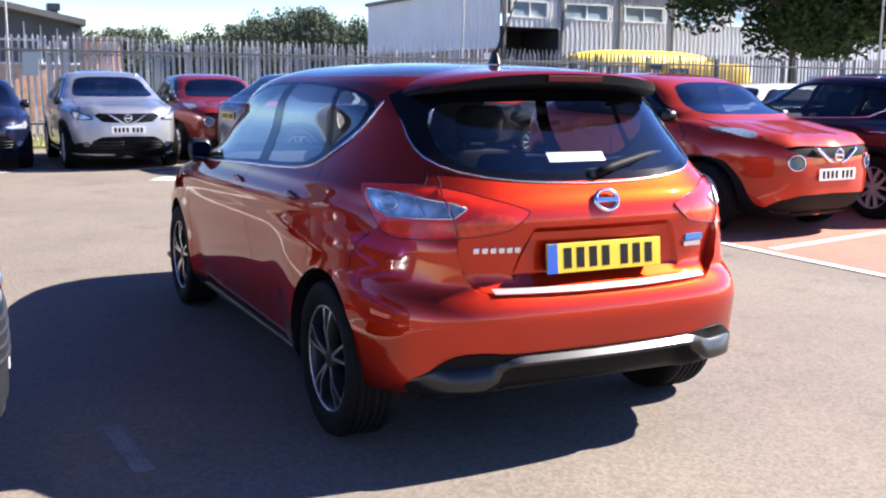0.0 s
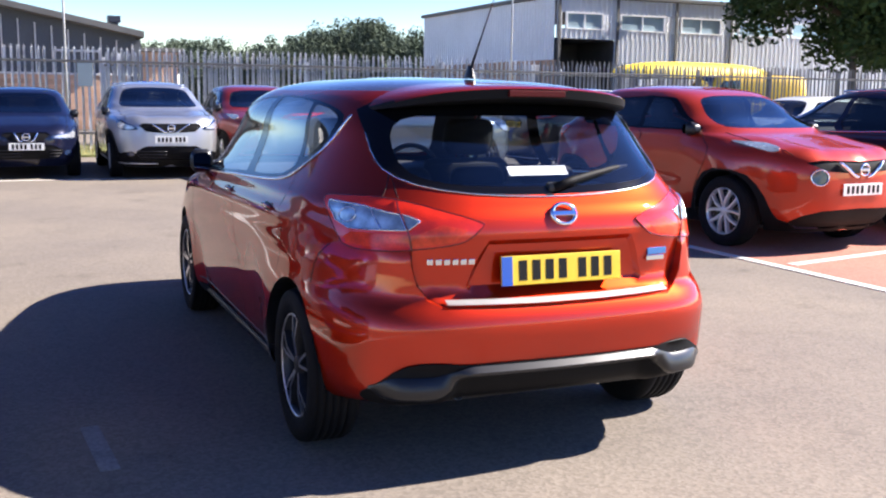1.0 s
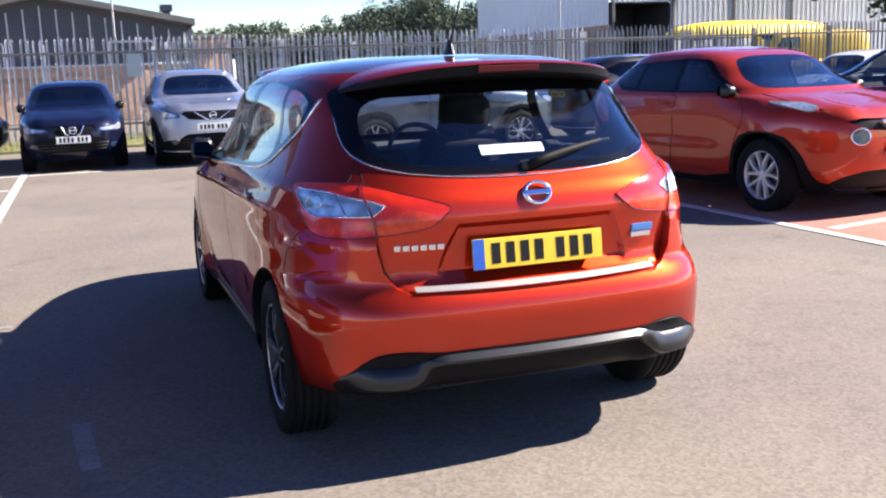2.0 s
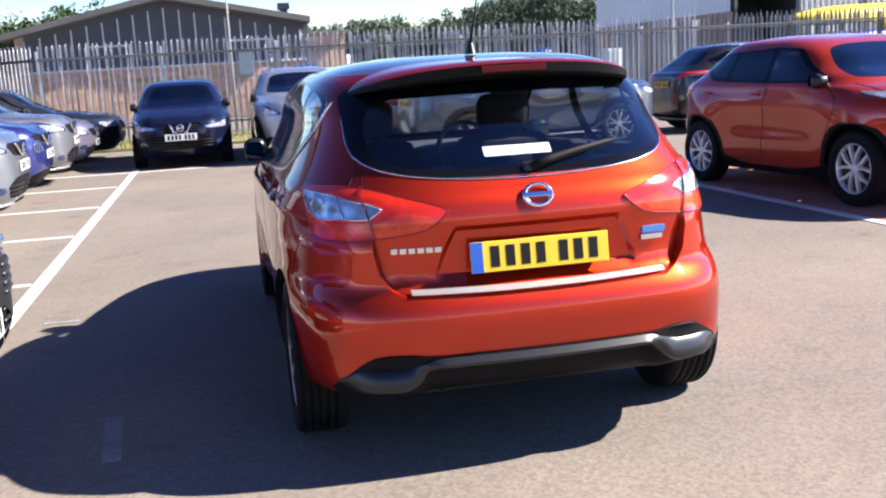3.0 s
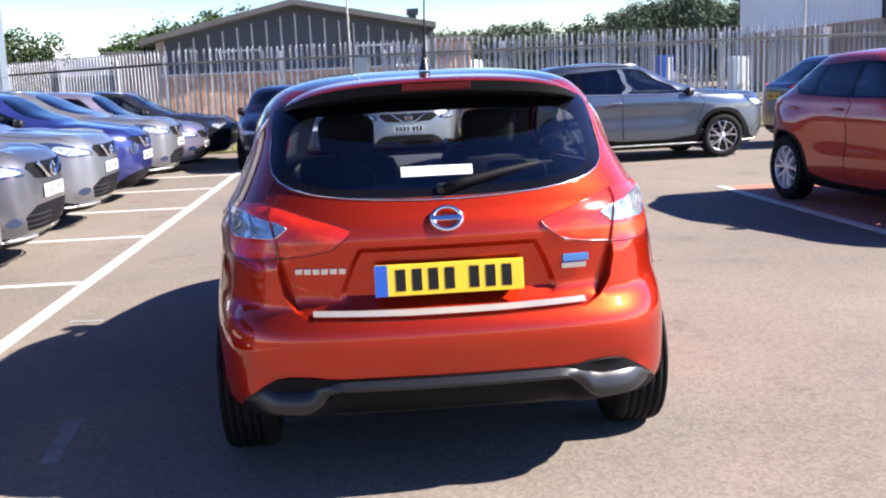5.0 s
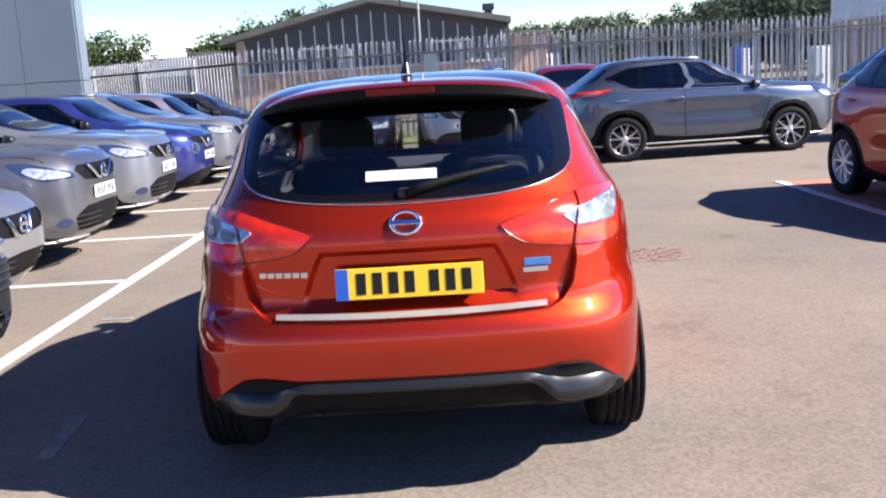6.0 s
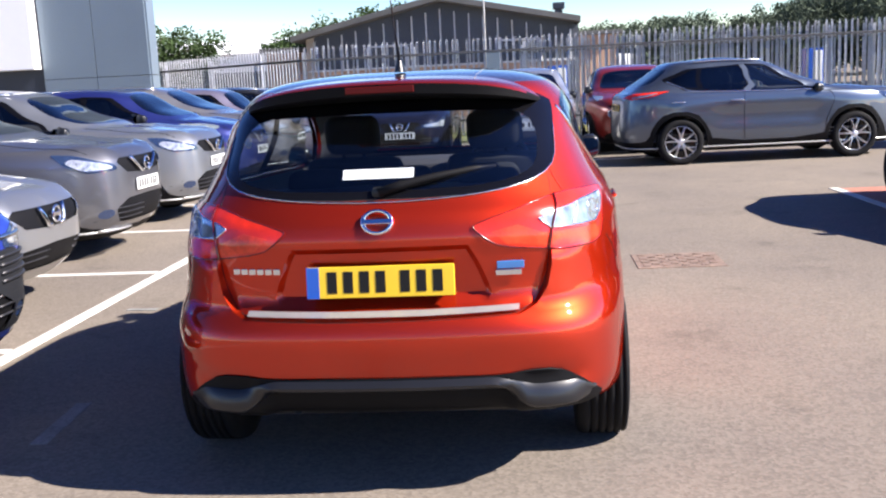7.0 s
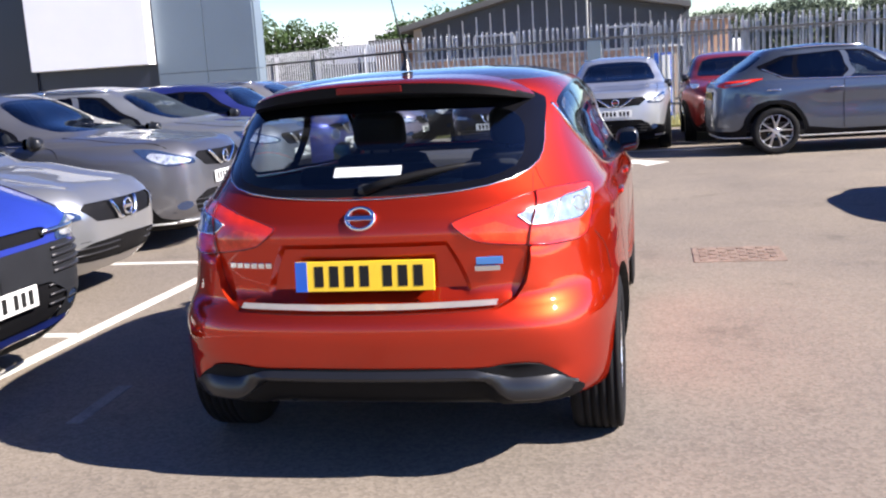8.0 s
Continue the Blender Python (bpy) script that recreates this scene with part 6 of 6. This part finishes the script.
def metal_shed():
    b = thing("metal_shed", pose(25.5, 45, 0), "tall pale ribbed metal shed with windows and an open bay", "building")
    H, LX, LY = 6.75, 60.0, 19.0
    # front wall in pieces round the open bay and the windows
    wins = [(0.55, 2.95), (4.0, 7.05), (8.1, 11.0), (12.2, 15.0), (16.2, 19.0), (20.2, 23.0)]
    bay = (0.25, 3.7, 4.5)
    for x0, x1, z0, z1 in ((0, LX, 5.95, H), (0, LX, 4.55, 5.1), (bay[1], LX, 0.0, 4.55)):
        v, f = ribbed_wall(x1 - x0, z0, z1)
        obj_from("wall_sheet", [(p[0] + x0, p[1], p[2]) for p in v], f, RIB_SHEET, b, False)
    edges = [0.0] + [c for w in wins for c in w] + [LX]
    for i in range(0, len(edges), 2):
        if edges[i + 1] - edges[i] > 0.3:
            v, f = ribbed_wall(edges[i + 1] - edges[i], 5.1, 5.95)
            obj_from("wall_sheet", [(p[0] + edges[i], p[1], p[2]) for p in v], f, RIB_SHEET, b, False)
    for x0, x1 in wins:
        bm = bmesh.new()
        for lo, hi in (((x0, -0.1, 5.05), (x1, 0.05, 5.13)), ((x0, -0.1, 5.9), (x1, 0.05, 5.98)), ((x0, -0.1, 5.13), (x0 + 0.1, 0.05, 5.9)), ((x1 - 0.1, -0.1, 5.13), (x1, 0.05, 5.9)), (((x0 + x1) / 2 - 0.03, -0.06, 5.13), ((x0 + x1) / 2 + 0.03, 0.04, 5.9))):
            box(bm, lo, hi)
        w = part("window", bm, SIGN_WHITE, b, "white-framed window")
        bm = bmesh.new()
        box(bm, (x0 + 0.1, 0.0, 5.13), (x1 - 0.1, 0.02, 5.9))
        part("pane", bm, material("window_pane", (0.42, 0.55, 0.62), 0.1, 0.2, coat=0.8, vary=0.3, size=0.7), w)
    # open bay: back, sides and lintel
    for lo, hi in (((bay[0], 4.0, 0), (bay[1], 4.1, bay[2])), ((bay[0] - 0.15, 0.0, 0), (bay[0], 4.0, bay[2])), ((bay[1], 0.08, 0), (bay[1] + 0.15, 4.0, bay[2])), ((bay[0], 0.1, bay[2]), (bay[1], 4.0, bay[2] + 0.1))):
        bm = bmesh.new()
        box(bm, lo, hi)
        part("bay_wall", bm, DOOR_DARK, b)
    for x in (0.05, 3.75, 7.7, 11.6):
        bm = bmesh.new()
        box(bm, (x, -0.14, 0), (x + 0.16, -0.08, H), 0.01)
        part("downpipe", bm, FASCIA, b)
    # shaded side wall: ribbed above, brick below
    v, f = ribbed_wall(LY, 3.4, H)
    obj_from("side_sheet", [(y - 0.0, LY - x, z) for x, y, z in v], f, RIB_SHEET, b, False)
    bm = bmesh.new()
    box(bm, (-0.02, 0.1, 0), (0.2, LY, 3.4))
    part("side_brickwork", bm, BRICK, b)
    bm = bmesh.new()
    box(bm, (-0.25, -0.25, H), (LX, LY, H + 0.22), 0.03)
    part("roof_edge", bm, FASCIA, b)
    bm = bmesh.new()
    box(bm, (0.1, 0.4, H + 0.15), (LX - 0.2, LY - 0.4, H + 0.3), 0.05)
    part("roof_deck", bm, ROOF_FELT, b)
    return b


metal_shed()



def low_depot():
    """A long low depot far behind the left fence: dark doors below a white band, brick ends, a pale roof."""
    b = thing("low_depot", pose(-21.0, 60, 0), "long low depot with a white upper wall and dark lower wall", "building")
    X0, X1, D = -9.0, 7.7, 12.0
    bm = bmesh.new()
    box(bm, (X0, 0.1, 0), (X1, D, 2.5))
    part("lower_wall", bm, CLADDING, b)
    bm = bmesh.new()
    box(bm, (X0 - 0.05, 0.0, 2.5), (X1 + 0.05, D + 0.05, 3.65), 0.02)
    part("upper_wall", bm, SIGN_WHITE, b)
    bm = bmesh.new()
    ring = [[bm.verts.new((x, y, z)) for y, z in ((-0.3, 3.65), (D / 2, 4.75), (D + 0.3, 3.65))] for x in (X0 - 0.3, X1 + 0.3)]
    for k in range(3):
        l = (k + 1) % 3
        bm.faces.new([ring[0][k], ring[0][l], ring[1][l], ring[1][k]])
    bm.faces.new(ring[0])
    bm.faces.new(ring[1])
    bmesh.ops.recalc_face_normals(bm, faces=bm.faces)
    part("roof", bm, RIB_SHEET, b)
    for x in (X0, X1 - 1.4):
        bm = bmesh.new()
        box(bm, (x, -0.04, 0), (x + 1.4, 0.12, 2.5), 0.01)
        part("brick_pier", bm, BRICK, b)
    for k in range(5):
        bm = bmesh.new()
        x = X0 + 2.0 + k * 2.6
        box(bm, (x, 0.02, 0), (x + 2.0, 0.12, 2.35), 0.01)
        d = part("roller_door", bm, PANEL_DARK, b)
        for z in (0.6, 1.2, 1.8):
            bm = bmesh.new()
            box(bm, (x, 0.0, z), (x + 2.0, 0.03, z + 0.03))
            part("door_rib", bm, FASCIA, d)
    return b


low_depot()

# ---------------------------------------------------------------- grey showroom
def showroom():
    b = thing("showroom", pose(-8.45, 20.2, 0), "grey panelled car showroom with a large blank white sign", "building")
    bm = bmesh.new()
    box(bm, (-30, 0.02, 0), (-0.02, 0.5, 7.0))
    box(bm, (-30, 0.5, 0), (-5.5, 9.0, 7.0))
    part("wall_core", bm, PANEL_DARK, b)
    # composite panels with recessed joints
    xs = [-2.65, -1.32, 0.0]
    zs = [0.0, 1.9, 4.1, 7.0]
    for i in range(2):
        for k in range(3):
            bm = bmesh.new()
            box(bm, (xs[i] + 0.008, -0.03, zs[k] + 0.008), (xs[i + 1] - 0.008, 0.02, zs[k + 1] - 0.008), 0.004)
            part("wall_panel", bm, PANEL_GREY, b)
    for k in range(3):
        bm = bmesh.new()
        box(bm, (-0.018, 0.03, zs[k] + 0.008), (0.03, 0.5, zs[k + 1] - 0.008), 0.004)
        part("wall_panel", bm, PANEL_GREY, b)
    bm = bmesh.new()
    box(bm, (-6.0, -0.35, 2.15), (-2.7, 0.02, 5.9), 0.02)
    part("blank_sign", bm, SIGN_WHITE, b, "blank white sign box")
    bm = bmesh.new()
    box(bm, (-30, -0.06, 1.35), (-6.05, 0.02, 7.0), 0.01)
    part("dark_fascia", bm, PANEL_DARK, b)
    for k in range(6):
        bm = bmesh.new()
        box(bm, (-8.4 - k * 2.1, -0.05, 0.1), (-6.4 - k * 2.1, -0.03, 1.35), 0.004)
        part("window_pane", bm, material("showroom_glass", (0.06, 0.075, 0.1), 0.05, 0.2, coat=1.0), b)
    bm = bmesh.new()
    box(bm, (-30.1, -0.1, 7.0), (0.1, 0.6, 7.2), 0.03)
    box(bm, (-30.1, 0.6, 7.0), (-5.4, 9.1, 7.2), 0.03)
    part("parapet", bm, PANEL_GREY, b)
    return b


showroom()


# ---------------------------------------------------------------- trees
def leafy_tree(name, m, height, spread, trunk_h, leaves, seed, label, leaf=0.16, mat=None, lean=0.0):
    t = thing(name, m, label, "tree")
    r = random.Random(seed)
    verts, faces = [], []

    def add(pts, rad):
        v, f = tube(pts, rad, 7)
        o = len(verts)
        verts.extend(v)
        faces.extend(tuple(i + o for i in q) for q in f)
    add([(0, 0, -0.05), (0.05, 0, trunk_h * 0.5), (0.02, 0.05, trunk_h), (0.0, 0.1, height * 0.7)], [0.02 * spread + 0.08, 0.015 * spread + 0.06, 0.012 * spread + 0.05, 0.03])
    tips = []
    for k in range(13):
        a, up = r.uniform(0, math.tau), r.uniform(0.15, 0.85)
        z0 = trunk_h * r.uniform(0.75, 1.1) + (height - trunk_h) * up * 0.45
        d = spread * r.uniform(0.55, 1.0) * (1 - 0.45 * up)
        z1 = min(height * 0.93, z0 + r.uniform(-0.1, 0.5) * (height - trunk_h) * 0.6)
        p1 = Vector((0.5 * d * math.cos(a), 0.5 * d * math.sin(a), z0 + 0.6 * (z1 - z0)))
        p2 = Vector((d * math.cos(a + 0.2), d * math.sin(a + 0.2), z1))
        add([(0, 0, z0), p1, p2], [0.02 * spread + 0.02, 0.012 * spread + 0.015, 0.01])
        tips += [p1, p2, p1.lerp(p2, 0.5)]
    obj_from("trunk", verts, faces, BARK, t)
    lv, lf = [], []
    clumps = []
    for p in tips:
        for _ in range(3):
            clumps.append((p + Vector((r.gauss(0, 0.2), r.gauss(0, 0.2), r.gauss(0.1, 0.18))) * spread * 0.7, spread * r.uniform(0.12, 0.26)))
    for _ in range(leaves):
        c, rad = clumps[r.randrange(len(clumps))]
        u = Vector((r.gauss(0, 1), r.gauss(0, 1), r.gauss(0, 0.75)))
        p = c + u.normalized() * rad * r.random() ** 0.4
        if p.z < trunk_h * 0.8:
            continue
        a, b2 = Vector((r.gauss(0, 1), r.gauss(0, 1), r.gauss(0, 0.6))).normalized(), Vector((r.gauss(0, 1), r.gauss(0, 1), r.gauss(0, 1))).normalized()
        s = leaf * r.uniform(0.6, 1.3)
        n = a.cross(b2).normalized()
        o = len(lv)
        lv += [p - a * s * 0.5, p + n * s * 0.28, p + a * s * 0.5, p - n * s * 0.28]
        lf.append((o, o + 1, o + 2, o + 3))
    obj_from("crown", lv, lf, mat or LEAF, t, False)
    return t


leafy_tree("tree", pose(36.6, 34.8, 0), 14.0, 9.5, 3.6, 120000, 3, "leafy green tree standing behind the fence", 0.34)
leafy_tree("tree", pose(-16.2, 42, 0), 6.0, 3.0, 1.6, 9000, 5, "round green tree behind the fence", 0.2)
leafy_tree("tree", pose(-10.2, 60, 0), 7.4, 3.4, 2.0, 8000, 8, "green tree behind the workshop roof", 0.26)
leafy_tree("tree", pose(-4.6, 62, 0), 7.4, 3.0, 2.0, 8000, 9, "green tree behind the workshop roof", 0.26)


leafy_tree("tree", pose(-13.8, 61, 0), 7.5, 3.4, 2.0, 8000, 12, "green tree behind the workshop roof", 0.26)


def far_woods():
    r = random.Random(11)
    lv, lf = [], []
    for k in range(130):
        az = r.uniform(1.5, 25.0)
        dist = r.uniform(95, 125)
        x, y = dist * math.sin(radians(az)), dist * math.cos(radians(az))
        h = float(np.interp(az, [1.5, 7, 9, 11, 14, 16, 18, 20, 21.5, 25], [5.5, 7.0, 7.3, 6.4, 7.2, 8.4, 9.3, 9.4, 7.6, 7.0])) * (0.86 + 0.2 * r.random()) * dist / 100
        for c in range(12):
            cx, cy, cz, rad = x + r.gauss(0, 1.4), y + r.gauss(0, 1.4), h * (1 - 0.7 * r.random() ** 1.4) - 1.7, r.uniform(0.7, 1.3)
            for _ in range(120):
                u = Vector((r.gauss(0, 1), r.gauss(0, 1), r.gauss(0, 0.8))).normalized() * rad * r.random() ** 0.3
                p = Vector((cx, cy, cz)) + u
                a, b2 = Vector((r.gauss(0, 1), r.gauss(0, 1), r.gauss(0, 1))).normalized(), Vector((r.gauss(0, 1), r.gauss(0, 1), r.gauss(0, 1))).normalized()
                s, o = r.uniform(0.1, 0.24), len(lv)
                lv += [p - a * s, p + b2 * s * 0.6, p + a * s, p - b2 * s * 0.6]
                lf.append((o, o + 1, o + 2, o + 3))
    tagged(obj_from("far_woods", lv, lf, HAZY_LEAF, None, False), "distant green trees beyond the yard, haze in their colour", "woods", kind="stuff")


far_woods()

# ---------------------------------------------------------------- vehicles
red_hatchback()


def park(kind, mat, nose, heading, label, **kw):
    """Places a car by its nose (x, y) and the way it heads (degrees from +y, to the left)."""
    L = {"crossover": 4.38, "hatch": 4.38, "small": 3.82, "coupe_crossover": 4.135, "estate": 4.6, "van": 4.4, "big_van": 5.3}[kind]
    h = radians(heading)
    x, y = nose[0] + L * math.sin(h), nose[1] - L * math.cos(h)
    return parked_car(kind, mat, pose(x, y, 0, 0, 0, heading), label, **kw)


park("van", BLUE_PAINT, (-2.07, 0.78), -90, "blue van with a dark grille parked nose out", category="van", name="parked_van", wheel_style="five")
park("hatch", LIGHT_SILVER_PAINT, (-2.86, 3.4), -90, "silver-grey hatchback parked nose out in a bay", clad=False, plate=False)
park("crossover", WARM_GREY_PAINT, (-3.1, 5.78), -90, "warm grey crossover parked nose out in a bay")
park("crossover", PALE_GREY_PAINT, (-3.2, 8.3), -90, "pale grey crossover with bright headlamps parked nose out")
park("coupe_crossover", DEEP_BLUE_PAINT, (-3.3, 10.7), -90, "deep blue small crossover parked nose out")
park("crossover", DARK_GREY_PAINT, (-3.25, 13.0), -90, "dark grey crossover parked nose out")
park("hatch", PURPLE_PAINT, (-3.2, 15.3), -90, "dark purplish-grey hatchback parked nose out", clad=False)
park("estate", BLACK_PAINT, (-2.9, 17.6), -90, "black estate car parked at the end of the row", clad=False, plate=False)
park("small", NAVY_PAINT, (-1.7, 13.85), 180, "dark navy small hatchback facing the lane", clad=False, wheel_style="five")
park("crossover", SILVER_PAINT, (0.46, 13.3), 180, "silver crossover with a black chin parked before the fence", chin=True)
park("coupe_crossover", DARK_RED_PAINT, (2.5, 14.3), 180, "red small crossover parked before the fence")
park("crossover", GREY_PAINT, (6.26, 13.25), -84, "blue-grey crossover standing side-on", wheel_style="ten", tail=True)
park("coupe_crossover", BRIGHT_RED, (5.38, 3.72), 184.5, "bright red small crossover parked in a red bay")
park("crossover", NAVY_PAINT, (7.75, 8.1), 0, "dark blue crossover parked in a red bay", tail=True, plate=False)
park("crossover", BLACK_PAINT, (11.38, 14.15), -88, "black crossover parked nose to tail behind another", tail=True, plate=False)
park("hatch", WHITE_PAINT, (11.7, 13.6), 95, "white car parked beyond the red bays", clad=False, plate=False)
park("big_van", WHITE_PAINT, (0.5, 47.0), 92, "white van behind the fence", category="van", name="parked_van", wheel_style="five", clad=False, plate=False)
park("big_van", YELLOW_PAINT, (19.6, 26.5), 80, "yellow van behind the fence", category="van", name="parked_van", wheel_style="five", clad=False, plate=False)


def long_hull(m, L, w, h):
    """An upturned yellow boat hull on trestles."""
    ob = thing("upturned_boat", m, "upturned yellow boat hull stored behind the fence", "boat")
    verts, faces = [], []
    n, k = 28, 12
    for i in range(n + 1):
        t = i / n
        s = (1 - abs(2 * t - 1) ** 2.6) ** 0.6 + 0.02
        for j in range(k + 1):
            a = math.pi * j / k
            verts.append((-L / 2 + L * t, -w / 2 * s * math.cos(a), 2.15 + 0.12 * (2 * t - 1) ** 2 + h * s * math.sin(a) ** 0.7))
    for i in range(n):
        for j in range(k):
            o = i * (k + 1) + j
            faces.append((o, o + k + 1, o + k + 2, o + 1))
    obj_from("hull", verts, faces, CANVAS_YELLOW, ob)
    for x in (-L * 0.28, L * 0.28):
        bm = bmesh.new()
        for y in (-w * 0.4, w * 0.4):
            box(bm, (x - 0.05, y - 0.05, 0), (x + 0.05, y + 0.05, 2.15))
        box(bm, (x - 0.05, -w * 0.45, 2.1), (x + 0.05, w * 0.45, 2.2))
        part("trestle", bm, DARK_METAL, ob)
    return ob


long_hull(pose(22.0, 28.2, 0, 0, 0, 2), 7.6, 1.7, 0.6)
park("van", BLUE_PAINT, (16.5, 25.8), 95, "blue van behind the fence", category="van", name="parked_van", wheel_style="five", clad=False, plate=False)
